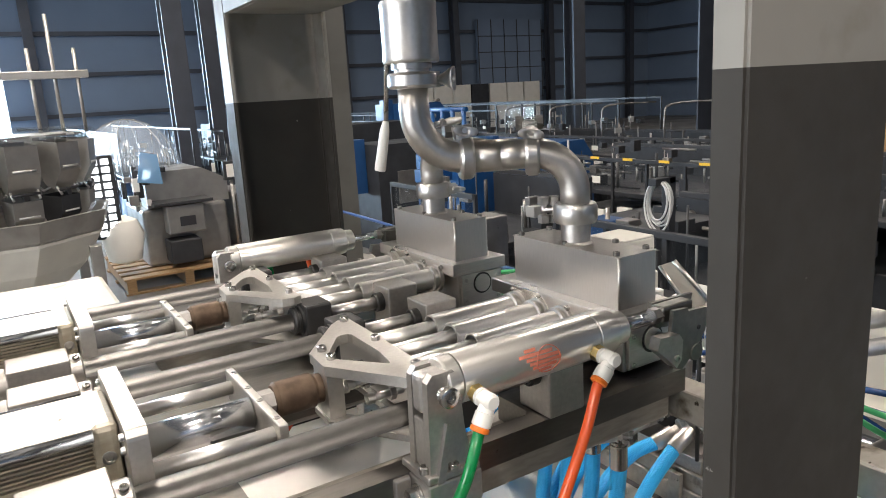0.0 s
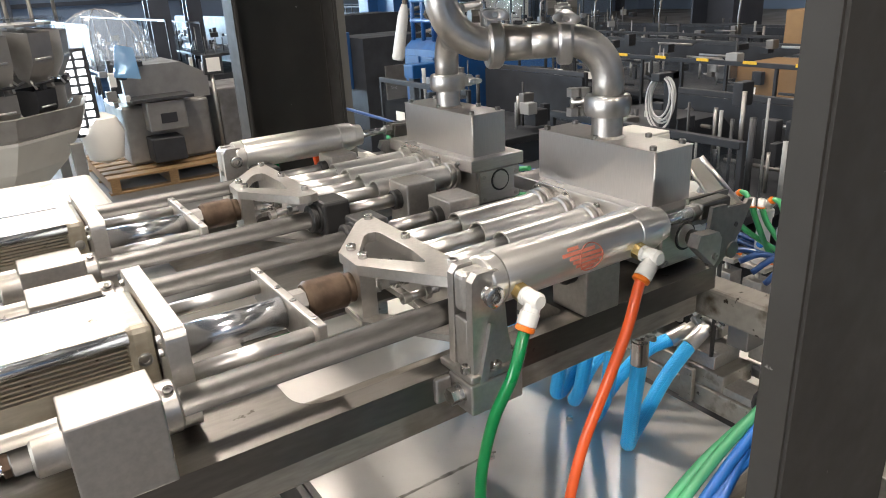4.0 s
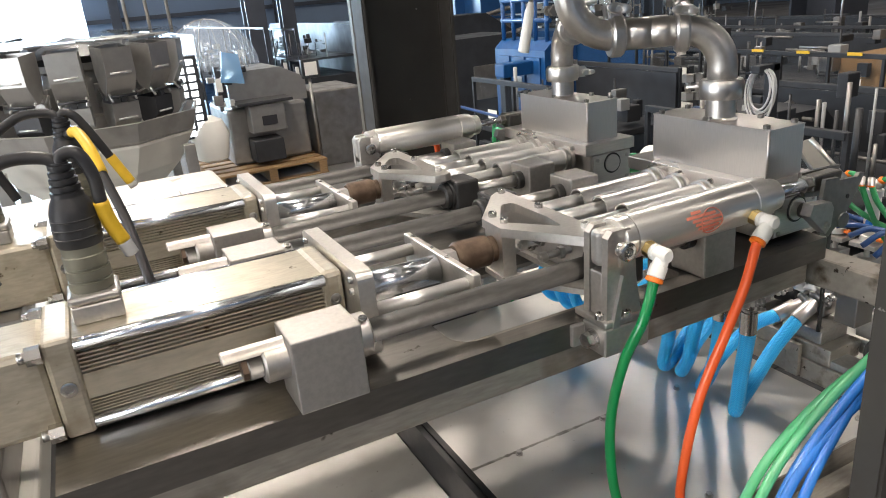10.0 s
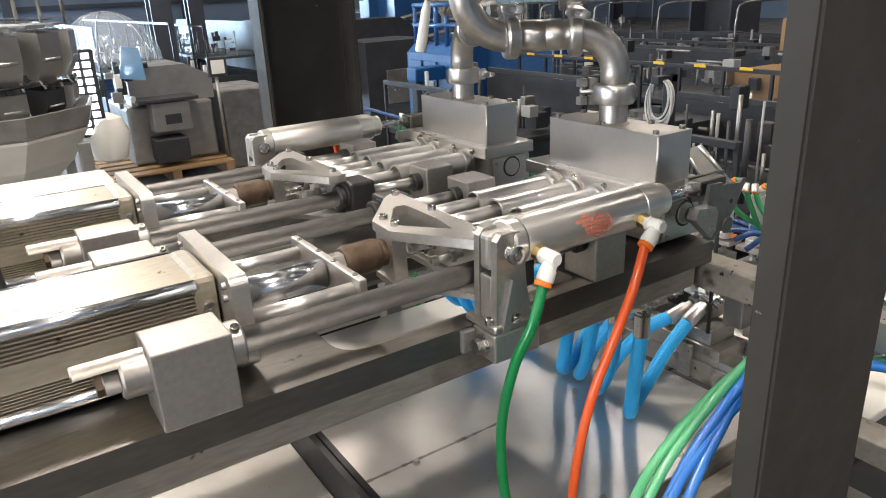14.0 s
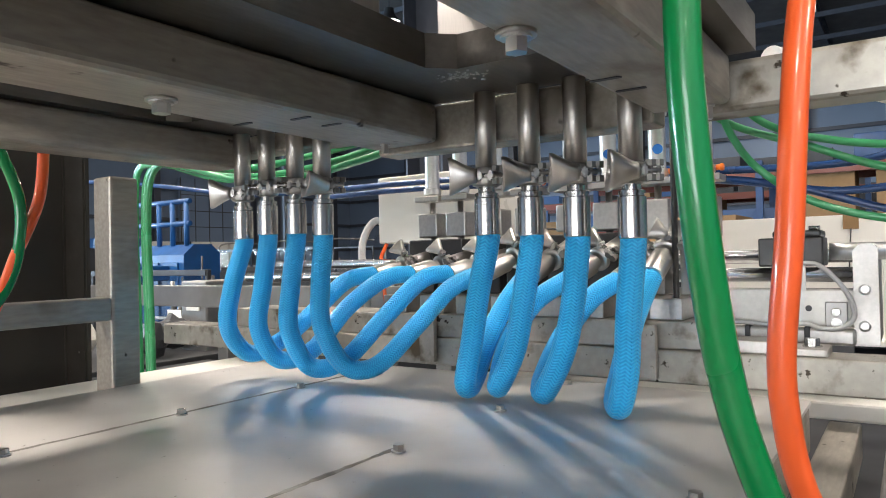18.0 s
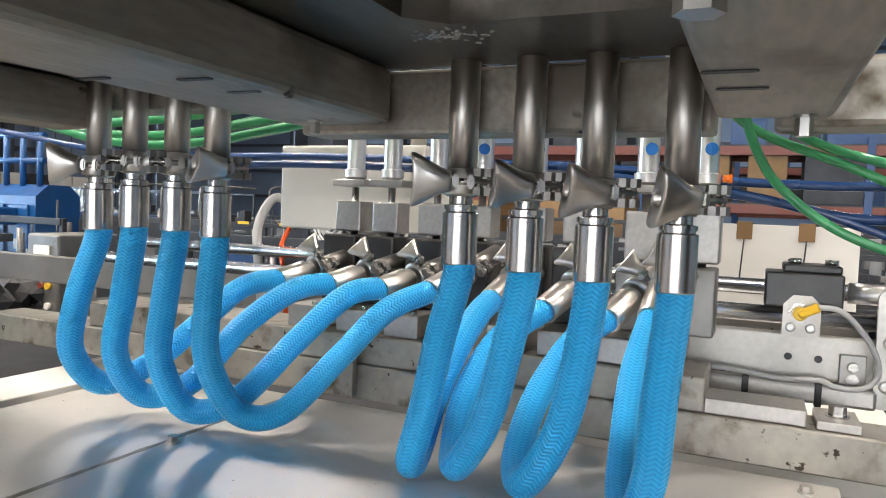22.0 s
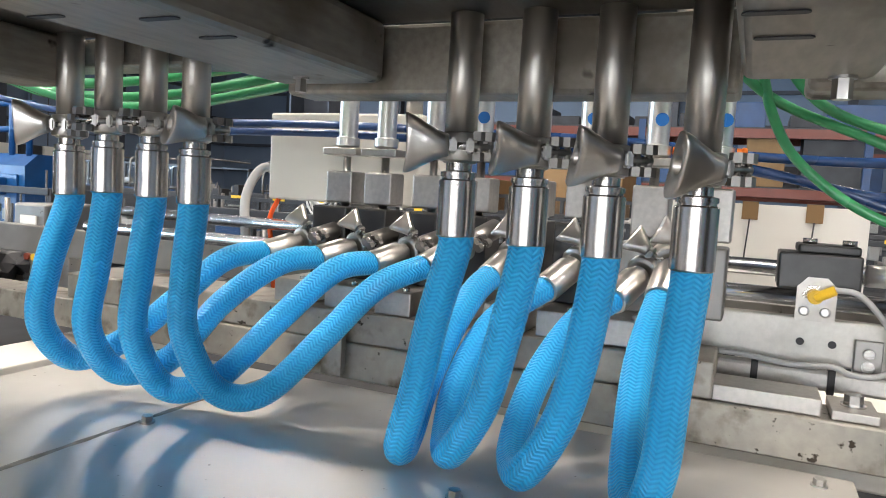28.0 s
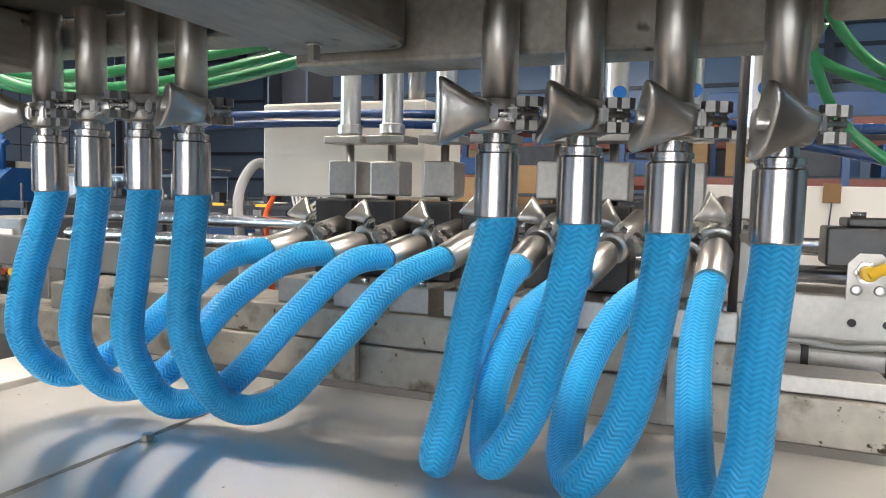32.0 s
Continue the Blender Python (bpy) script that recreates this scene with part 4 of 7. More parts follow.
def manifold(y0, near):
    """The product manifold: valve block, top housing and their bolts; y0 its middle."""
    g = thing("manifold", (0.665, y0, ZD), "brushed steel dosing manifold with a box housing on a valve block", "manifold", "manifolds")
    w = 0.103
    part("valve_block", box(B(), 0.628, 0.715, y0 - w - 0.012, y0 + w + 0.012, ZD + 0.004, 1.362, 0.002), STEEL_V, g)
    part("foot", box(B(), 0.640, 0.703, y0 - w, y0 + w, ZD, ZD + 0.004), DARKST, g)
    st = part("flange_strip", box(B(), 0.616, 0.722, y0 - w - 0.018, y0 + w + 0.034, 1.344, 1.364, 0.0015), STEEL, g)
    bm = slab(B(), rounded(0.634, 0.700, y0 - w, y0 + w, 0.0025, 3), 1.364, 1.4295)
    for f in bm.faces:
        f.smooth = abs(f.normal.z) < 0.5 and f.calc_area() < 0.001
    ho = part("housing", bm, STEEL_V, g, "brushed box housing with rolled corners")
    part("lid", slab(B(), rounded(0.6335, 0.7005, y0 - w - 0.0005, y0 + w + 0.0005, 0.0025, 3), 1.4295, 1.431), STEEL, ho)
    for dy in (-0.085, -0.030, 0.030, 0.085):
        capscrew(st, (0.616, y0 + dy, 1.355), (-1, 0, 0), 0.0042, 0.004)
    for dx, dy in ((0.641, -0.092), (0.693, -0.092), (0.641, 0.0), (0.693, 0.03), (0.641, 0.092), (0.693, 0.092), (0.693, -0.04)):
        capscrew(ho, (dx, y0 + dy, 1.431), (0, 0, 1), 0.0044, 0.005, LEVER)
    part("cap_plate", box(B(), 0.632, 0.712, y0 - w - 0.018, y0 - w - 0.012, ZD + 0.008, 1.343, 0.001), STEEL, g)
    sh = part("shaft_ring", lathe(B(), (0.672, y0 - w - 0.018, 1.325), (0.672, y0 - w - 1, 1.325), [(0, 0.018), (0.001, 0.018), (0.001, 0.0155), (0.0002, 0.0155)], 28), DARKST, g)
    part("shaft", cyl(B(), (0.672, y0 - w - 0.018, 1.325), (0.672, y0 - w - 0.0205, 1.325), 0.0148, 24), STEEL, sh)
    for dx in (0.640, 0.704):
        for z in (1.297, 1.334):
            capscrew(g, (dx, y0 - w - 0.018, z), (0, -1, 0), 0.0032, 0.002)
    # pipe stub and clamp above the housing
    sp = part("pipe_stub", lathe(B(), (0.660, y0, 1.431), (0.660, y0, 1.6), [(0, 0.0235), (0.003, 0.0205), (0.003, 0.0198), (0.048, 0.0198)], 32), PIPE, g, "steel pipe stub")
    quick_clamp(sp, (0.660, y0, 1.472), (0, 0, 1), 0.0225, (0.5, 0.86, 0) if near else (0.86, -0.1, 0), 90, ws=0.34, wide=0.6)
    return g


YA = 0.694
for k in range(2):
    d = UD * k
    servo_actuator(0.680 + d, k == 1)
    guide(0.573 + d, 0.482)
    guide(0.826 + d, 0.482)
    carriage(0.684 + d, 0.573 + d, 0.826 + d)
    piston_set([0.770 + d, 0.722 + d, 0.674 + d, 0.626 + d])
    manifold(YA + d, k == 0)


# ---- the pneumatic cylinders that turn the valves ----
def turn_cylinder(y):
    """The air cylinder on its foot, along y."""
    za = 1.372
    g = thing("air_cylinder", (0.345, y, 1.252), "round aluminium air cylinder on a forged clevis foot beside the deck", "air cylinder", "air cylinders")
    part("barrel", lathe(B(), (0.352, y, za), (0.6, y, za), [(0.0, 0.0250), (0.001, 0.0252), (0.172, 0.0252), (0.173, 0.0244), (0.175, 0.0244), (0.176, 0.0252), (0.196, 0.0252), (0.204, 0.0240), (0.208, 0.0200), (0.222, 0.0190), (0.223, 0.0135)], 40), ALUB, g, "satin aluminium barrel")
    part("rear_cap", lathe(B(), (0.332, y, za), (0.4, y, za), [(0.004, 0.0225), (0.006, 0.0240), (0.019, 0.0240)], 40), ALUB, g)
    part("eye", box(B(), 0.312, 0.345, y - 0.009, y + 0.009, za - 0.024, za + 0.016, 0.006, 3), ALU, g)
    part("piston_rod", cyl(B(), (0.570, y, za), (0.632, y, za), 0.0066, 16), CHROME, g)
    part("rod_nut", hexa(B(), (0.628, y, za), (0.640, y, za), 0.0095), BOLT, g)
    # foot
    ft = part("foot", box(B(), 0.306, 0.366, y - 0.024, y + 0.030, 1.252, 1.284, 0.002), ALU, g)
    hexbolt(ft, (0.306, y - 0.004, 1.268), (-1, 0, 0), 0.0085, 0.012)
    part("lug", box(B(), 0.288, 0.3055, y + 0.008, y + 0.030, 1.256, 1.282, 0.002), ALU, ft)
    part("upright", slab(B(), [(0.312, 1.284), (0.360, 1.284), (0.352, 1.330), (0.348, 1.382), (0.342, 1.389), (0.320, 1.389), (0.314, 1.382)], y - 0.019, y - 0.0100, axis="y"), ALU, g)
    part("upright", slab(B(), [(0.312, 1.284), (0.360, 1.284), (0.352, 1.330), (0.348, 1.382), (0.342, 1.389), (0.320, 1.389), (0.314, 1.382)], y + 0.0100, y + 0.019, axis="y"), ALU, g)
    part("rib", slab(B(), [(0.316, 1.284), (0.325, 1.284), (0.334, 1.338), (0.330, 1.340)], y - 0.024, y - 0.0192, axis="y"), ALU, g)
    part("web", box(B(), 0.3135, 0.352, y - 0.0099, y + 0.0099, 1.2925, 1.343, 0.002), ALU, g)
    part("gusset", box(B(), 0.307, 0.365, y - 0.0235, y + 0.0295, 1.2845, 1.292, 0.002), ALU, g)
    pin = part("pivot_pin", cyl(B(), (0.331, y - 0.024, 1.368), (0.331, y + 0.024, 1.368), 0.0075, 18), BOLT, g)
    part("pin_head", lathe(B(), (0.331, y - 0.026, 1.368), (0.331, y - 1, 1.368), [(0, 0.010), (0.005, 0.010), (0.006, 0.0085), (0.006, 0.005), (0.002, 0.0045)], 18), BOLT, pin)
    for x in (0.3105, 0.336, 0.3625):
        capscrew(g, (x, y - 0.0215, 1.292) if 0.32 < x < 0.35 else (x, y - 0.010, 1.292), (0, 0, 1), 0.0055, 0.007)
    hexbolt(g, (0.302, y + 0.030, 1.266), (-1, 0, 0), 0.009, 0.012)
    return g


ALUB = mat("satin_barrel", (0.86, 0.84, 0.795), 0.31, 0.85, 0.03, 40, (1, 10, 10), 0.003, 0.05)
turn_cylinder(0.536)
turn_cylinder(1.230)

# red stencil on the near barrel
YC = 0.536
st = thing("stencil_mark", (0.45, YC - 0.026, 1.372), "red stencilled mark on the air cylinder barrel", "mark")
for k, (x0, x1) in enumerate(((0.424, 0.438), (0.416, 0.458), (0.424, 0.466), (0.428, 0.468), (0.432, 0.462), (0.440, 0.456))):
    a = radians(147 + 10.5 * k)
    bm = B()
    bmesh.ops.create_cube(bm, size=1, matrix=Matrix.Translation(((x0 + x1) / 2, YC + 0.02535 * math.cos(a), 1.372 + 0.02535 * math.sin(a))) @ Matrix.Rotation(a, 4, "X") @ Matrix.Diagonal((x1 - x0, 0.0002, 0.0034, 1)))
    part("bar", bm, REDPAINT, st)
bm = B()
pts = []
for k in range(25):
    q = 2 * math.pi * k / 24
    a = radians(178) + 0.82 * math.sin(q) * 0.7
    pts.append((0.452 + 0.015 * math.cos(q), YC + 0.0254 * math.cos(a), 1.372 + 0.0254 * math.sin(a)))
part("ring", sweep(bm, pts, 0.0006, 6, False), REDPAINT, st)

# levers between the cylinder rods and the valve shafts
for y, s in ((YC, -1), (1.230, 1)):
    lv = thing("valve_lever", (0.66, y, 1.36), "dark steel valve lever at the end of the cylinder rod", "lever", "valve levers")
    part("arm", slab(B(), [(0.640, 1.381), (0.664, 1.3795), (0.666, 1.3755), (0.700, 1.3735), (0.703, 1.3775), (0.713, 1.3765), (0.706, 1.364), (0.694, 1.342), (0.677, 1.322), (0.656, 1.306), (0.640, 1.311), (0.636, 1.352)], y - 0.022, y - 0.017, axis="y"), LEVER, lv)
    part("arm", slab(B(), [(0.640, 1.383), (0.713, 1.381), (0.706, 1.364), (0.694, 1.345), (0.650, 1.350), (0.640, 1.364)], y + 0.010, y + 0.015, axis="y"), LEVER, lv)
    part("rod_eye", box(B(), 0.638, 0.690, y - 0.0095, y + 0.0095, 1.362, 1.382, 0.003), LEVER, lv)
    part("stop_block", slab(B(), [(0.598, 1.347), (0.603, 1.3605), (0.634, 1.358), (0.640, 1.350), (0.638, 1.327), (0.630, 1.319)], y - 0.036, y - 0.0225, axis="y"), ALU, lv)
    part("shaft", cyl(B(), (0.680, y - 0.024, 1.322), (0.680, y + (0.050 if s < 0 else -0.06), 1.322), 0.010, 18), LEVER, lv)
    capscrew(lv, (0.629, y - 0.036, 1.331), (0, -1, 0), 0.004, 0.003)
    capscrew(lv, (0.684, y - 0.022, 1.352), (0, -1, 0), 0.003, 0.001, DARKST)

# elbows on the near cylinder
for x, lean in ((0.362, 0.55), (0.517, 1.05)):
    e = thing("elbow_fitting", (x, 0.500, 1.362), "white plastic push-in elbow with an orange collar", "fitting", "elbow fittings")
    part("thread", hexa(B(), (x, 0.514, 1.364), (x, 0.503, 1.362), 0.0088), BRASS, e, "brass thread")
    part("knuckle", lathe(B(), (x, 0.504, 1.362), (x, 0.40, 1.362), [(0, 0.0078), (0.001, 0.0088), (0.005, 0.0088), (0.006, 0.0078), (0.008, 0.0082), (0.019, 0.0082), (0.022, 0.0060)], 18), WHITEP, e)
    d = Vector((-lean, -0.08, -1.0)).normalized()
    p = Vector((x, 0.4905, 1.361))
    part("socket", lathe(B(), p, p + d, [(0, 0.0068), (0.006, 0.0078), (0.010, 0.0080), (0.0105, 0.0090), (0.022, 0.0092), (0.023, 0.0082)], 18), WHITEP, e)
    part("collar", lathe(B(), p + d * 0.023, p + d, [(0, 0.0078), (0.001, 0.0090), (0.0045, 0.0090), (0.0055, 0.0070)], 18), ORING, e, "orange release collar")


def hose(name, pts, r, m, label, category, group="", seg=12, n=8):
    p = smooth_pts(pts, n)
    return solo(name, sweep(B(), p, r, seg), m, tuple(p[0]), label, category, group)


GREEN_PTS = [(0.3505, 0.4888, 1.3400), (0.3475, 0.488, 1.334), (0.330, 0.483, 1.30), (0.315, 0.495, 1.25), (0.305, 0.503, 1.18), (0.306, 0.500, 1.10), (0.323, 0.492, 1.03), (0.345, 0.470, 0.975), (0.365, 0.420, 0.949), (0.375, 0.34, 0.947), (0.378, 0.27, 0.935), (0.37, 0.22, 0.80), (0.36, 0.20, 0.40), (0.36, 0.20, 0.006)]
ORANGE_PTS = [(0.5002, 0.4892, 1.3450), (0.4945, 0.488, 1.338), (0.471, 0.480, 1.30), (0.446, 0.480, 1.25), (0.418, 0.485, 1.18), (0.401, 0.488, 1.10), (0.401, 0.492, 1.03), (0.412, 0.478, 0.975), (0.418, 0.43, 0.949), (0.422, 0.35, 0.947), (0.424, 0.27, 0.935), (0.415, 0.22, 0.80), (0.41, 0.20, 0.40), (0.41, 0.20, 0.006)]
hose("green_air_tube", GREEN_PTS, 0.0056, GREEN, "glossy dark green air tube hanging from the cylinder", "tube", seg=16)
hose("orange_air_tube", ORANGE_PTS, 0.0056, ORANGE, "glossy orange air tube hanging from the cylinder", "tube", seg=16)
hose("green_air_tube", [(0.42, 1.272, 1.345), (0.432, 1.278, 1.29), (0.460, 1.282, 1.225), (0.482, 1.283, 1.165), (0.478, 1.283, 1.10), (0.455, 1.283, 1.05), (0.405, 1.283, 1.0), (0.30, 1.29, 0.93), (0.22, 1.31, 0.6), (0.22, 1.31, 0.01)], 0.0064, GREEN, "glossy dark green air tube behind the machine", "tube", seg=12)
hose("orange_air_tube", [(0.50, 1.272, 1.345), (0.510, 1.282, 1.29), (0.510, 1.284, 1.235), (0.504, 1.284, 1.17), (0.480, 1.284, 1.11), (0.440, 1.284, 1.02), (0.365, 1.284, 0.95), (0.28, 1.30, 0.88), (0.24, 1.33, 0.6), (0.24, 1.33, 0.01)], 0.0064, ORANGE, "glossy orange air tube behind the machine", "tube", seg=12)

# ---- supply pipe over the manifolds ----
sp = thing("supply_pipe", (0.60, 0.80, 1.48), "brushed sanitary steel supply pipe with clamped elbows over the manifolds", "pipe")
RP = 0.0198


def bend(p0, p1, p2, n=12):
    p0, p1, p2 = Vector(p0), Vector(p1), Vector(p2)
    return [p1 + (p0 - p1) * (1 - math.sin(math.pi / 2 * k / n)) + (p2 - p1) * (1 - math.cos(math.pi / 2 * k / n)) for k in range(n + 1)]


TEE = Vector((0.578, 0.757, 1.553))
for yb in (YA, YA + UD):
    top = Vector((0.660, yb, 1.553))
    run = (TEE - top).normalized()
    p2 = top + run * 0.052
    el = part("elbow", sweep(B(), [Vector((0.660, yb, 1.474))] + bend((0.660, yb, 1.500), top, p2) + [p2 + run * 0.002], RP, 30), PIPE, sp, "brushed steel elbow")
    quick_clamp(el, p2 + run * 0.003, run, 0.0225, (-0.15, -0.1, 1), 8, ws=0.45)
    part("spool", cyl(B(), p2 + run * 0.003, TEE, RP, 30), PIPE, sp)
RX, RY = 0.484, 0.800
run = Vector((RX, RY, 1.553)) - TEE
run.normalize()
part("tee_body", cyl(B(), TEE - run * 0.03, TEE + run * 0.035, RP + 0.0012, 30), PIPE, sp)
quick_clamp(sp, TEE + run * 0.040, run, 0.0225, (-0.1, 0.1, 1), 8, ws=0.45)
corner = Vector((RX, RY, 1.553))
part("riser", sweep(B(), [TEE + run * 0.036] + bend(TEE + run * 0.042, corner, (RX, RY, 1.615)) + [Vector((RX, RY, 1.652))], RP, 30), PIPE, sp, "brushed steel elbow")
quick_clamp(sp, (RX, RY, 1.655), (0, 0, 1), 0.0245, (0.9, 0.4, 0), 0, ws=0.38)
part("swivel", lathe(B(), (RX, RY, 1.663), (RX, RY, 2.0), [(0, 0.022), (0.006, 0.022), (0.006, 0.026), (0.013, 0.026), (0.013, 0.0345), (0.015, 0.0355), (0.018, 0.0362), (0.022, 0.0355), (0.080, 0.0355), (0.084, 0.0362), (0.088, 0.035), (0.088, 0.026), (0.100, 0.026), (0.100, 0.023), (0.60, 0.023)], 44), PIPE, sp, "brushed swivel housing")
hd = thing("hanging_handle", (0.50, 0.915, 1.60), "thin steel lever with a cream grip hanging beside the pipe", "handle")
part("stem", cyl(B(), (0.512, 0.895, 1.815), (0.502, 0.914, 1.600), 0.0035, 10), BOLT, hd)
part("grip", lathe(B(), (0.502, 0.914, 1.603), (0.492, 0.924, 1.532), [(0, 0.004), (0.014, 0.0070), (0.070, 0.0085), (0.073, 0.0075)], 14), WHITEP, hd, "cream plastic grip")

# ---- drop tubes and blue hoses ----
XT = 0.694
YT = [0.651, 0.703, 0.750, 0.798, 1.020, 1.064, 1.113, 1.158]
ZF = [1.142, 1.145, 1.148, 1.150, 1.158, 1.161, 1.162, 1.158]
YE = [0.683, 0.718, 0.775, 0.827, 0.889, 0.944, 1.004, 1.068]
XE = 0.855
LOOPS = [
    [(0.692, 0.656, 1.037), (0.691, 0.659, 0.988), (0.700, 0.669, 0.955), (0.724, 0.681, 0.956), (0.762, 0.687, 0.981), (0.808, 0.690, 1.024)],
    [(0.698, 0.711, 1.044), (0.699, 0.723, 0.998), (0.708, 0.747, 0.959), (0.741, 0.763, 0.966), (0.785, 0.762, 1.002), (0.825, 0.744, 1.042)],
    [(0.697, 0.762, 1.047), (0.704, 0.776, 1.000), (0.714, 0.800, 0.961), (0.741, 0.815, 0.962), (0.775, 0.821, 0.995), (0.814, 0.808, 1.038)],
    [(0.697, 0.812, 1.055), (0.700, 0.823, 1.005), (0.705, 0.835, 0.965), (0.718, 0.840, 0.954), (0.737, 0.843, 0.962), (0.760, 0.843, 0.992), (0.792, 0.838, 1.030), (0.825, 0.832, 1.058)],
    [(0.695, 1.027, 1.062), (0.703, 1.033, 1.012), (0.727, 1.020, 0.964), (0.750, 0.988, 0.963), (0.786, 0.951, 1.012), (0.814, 0.920, 1.054)],
    [(0.692, 1.073, 1.060), (0.697, 1.082, 1.007), (0.721, 1.071, 0.960), (0.748, 1.039, 0.967), (0.785, 1.002, 1.019), (0.817, 0.966, 1.064)],
    [(0.692, 1.122, 1.061), (0.694, 1.133, 1.007), (0.719, 1.125, 0.966), (0.748, 1.094, 0.976), (0.781, 1.063, 1.028), (0.815, 1.026, 1.065)],
    [(0.685, 1.171, 1.059), (0.687, 1.182, 1.007), (0.716, 1.176, 0.971), (0.748, 1.148, 0.987), (0.783, 1.117, 1.027), (0.813, 1.089, 1.063)],
]
WDIR = [(-0.80, -0.60, 0), (-0.85, -0.52, 0), (-0.88, -0.48, 0), (-0.90, -0.42, 0), (-0.45, -0.90, 0), (-0.75, -0.65, 0), (-0.80, -0.60, 0), (-0.90, -0.45, 0)]
TWIST = [20, 30, 40, 10, 50, 80, 84, 10]
SLIP = [0.75, 0.75, 0.75, 0.0, 0.75, -0.2, -0.25, 0.0]
for k, (y, ye) in enumerate(zip(YT, YE)):
    zf = ZF[k]
    g = thing("drop_tube", (XT, y, zf), "brushed steel drop tube with a wing nut clamp", "tube", "drop tubes")
    part("tube", cyl(B(), (XT, y, zf + 0.010), (XT, y, 1.288), 0.0106, 26), TUBE, g)
    quick_clamp(g, (XT, y, zf + 0.020), (0, 0, 1), 0.0114, WDIR[k], TWIST[k], wide=0.8, slip=SLIP[k], flip=k in (5, 6))
    part("ferrule", lathe(B(), (XT, y, zf + 0.010), (XT, y, 0), [(0, 0.0085), (0.005, 0.0085), (0.006, 0.0118), (0.009, 0.0118), (0.009, 0.0108), (0.0105, 0.0108), (0.0115, 0.0126), (0.047, 0.0126), (0.048, 0.0116)], 30), FERR, g, "bright crimped ferrule")
    ze = [1.070, 1.064, 1.067, 1.071, 1.074, 1.071, 1.071, 1.071][k]
    pts = [(XT, y, zf - 0.034), (XT, y, zf - 0.046)] + LOOPS[k] + [(XE, ye, ze)]
    hose("blue_hose", pts, 0.0115, HOSE, "bright blue braided hose looping down to the tray", "hose", "blue hoses", 22, 9)
    v = thing("nozzle_valve", (0.93, ye, 1.02), "small steel nozzle valve with a clamp on its hose", "valve", "nozzle valves")
    d = (Vector((XE, ye, ze)) - Vector(LOOPS[k][-1])).normalized()
    d = (d + Vector((0.9, 0, 0.25))).normalized()
    p = Vector((XE, ye, ze))
    part("ferrule", lathe(B(), p - d * 0.008, p + d, [(0, 0.0120), (0.001, 0.0126), (0.036, 0.0126), (0.037, 0.009), (0.046, 0.009)], 22), PIPE, v)
    quick_clamp(v, p + d * 0.046, d, 0.0112, (-0.25, -0.55, 0.8), 40, ws=0.72)
    q = p + d * 0.05
    yv = {0: 0.655, 1: 0.711, 7: 1.054}.get(k, ye)
    part("inlet", cyl(B(), q, q + d * 0.05, 0.010, 16), PIPE, v)
    part("body", box(B(), 0.938, 0.984, yv - (0.022 if k > 1 else 0.016), yv + 0.022, 1.040, 1.118 if k > 1 else 1.105, 0.002), DARKST if k > 1 else MSTEEL, v)
    xs = 0.972
    ztop = 1.118 if k > 1 else 1.105
    part("stem", cyl(B(), (xs, yv, ztop), (xs, yv, 1.175), 0.0045, 10), BOLT, v)
    part("coupler", box(B(), xs - 0.016, xs + 0.016, yv - 0.017, yv + 0.017, ztop + 0.004, 1.158, 0.002), ALU, v, "grey steel coupler block")
    part("tie_bar", box(B(), xs - 0.018, xs + 0.018, yv - 0.022, yv + 0.022, 1.176, 1.184, 0.001), ALU, v)
    part("cylinder", lathe(B(), (xs, yv, 1.184), (xs, yv, 1.5), [(0, 0.008), (0.003, 0.0135), (0.012, 0.0135), (0.013, 0.0108), (0.078, 0.0108), (0.079, 0.0128), (0.090, 0.0128), (0.092, 0.008)], 22), POLISH, v, "bright air cylinder")
    if k < 5:
        part("badge", lathe(B(), (xs - 0.0102, yv - 0.004, 1.220), (xs - 1, yv - 0.30, 1.220), [(0, 0.0062), (0.0012, 0.0062)], 18), BLUET, v, "round blue badge")
    if k in (0, 1, 4):
        part("collar", lathe(B(), (xs - 0.002, yv - 0.015, 1.192), (xs - 0.002, yv - 1, 1.192), [(0, 0.0036), (0.004, 0.0036), (0.005, 0.0044), (0.008, 0.0044), (0.009, 0.0032)], 12), ORING, v, "orange push-in collar")

# ---- nozzle bar and conveyor bed ----
nb = thing("nozzle_bar", (0.92, 0.9, 0.945), "stained steel nozzle bar with clamp feet behind the tray", "bar")
part("lower_bar", box(B(), 0.880, 0.935, -0.60, 1.60, 0.945, 0.982, 0.002), DIRTY, nb)
part("upper_bar", box(B(), 0.884, 0.962, 0.640, 1.40, 0.9825, 1.014, 0.002), DIRTY, nb)
part("pad", box(B(), 0.886, 0.930, 0.560, 0.640, 0.9825, 0.996, 0.001), ALU, nb)
part("stop", box(B(), 0.884, 0.934, 0.520, 0.553, 0.9825, 0.990, 0.001), ALU, nb)
hexbolt(nb, (0.908, 0.536, 0.990), (0, 0, 1), 0.007, 0.009)
for ye in YE:
    part("foot", box(B(), 0.890, 0.958, ye - 0.020, ye + 0.020, 1.0145, 1.039, 0.0015), ALU, nb)
    capscrew(nb, (0.900, ye - 0.010, 1.039), (0, 0, 1), 0.004, 0.004)
for y in (0.70, 1.0, 1.28):
    part("rib", box(B(), 0.870, 0.879, y - 0.012, y + 0.012, 0.950, 1.010, 0.001), DIRTY, nb)

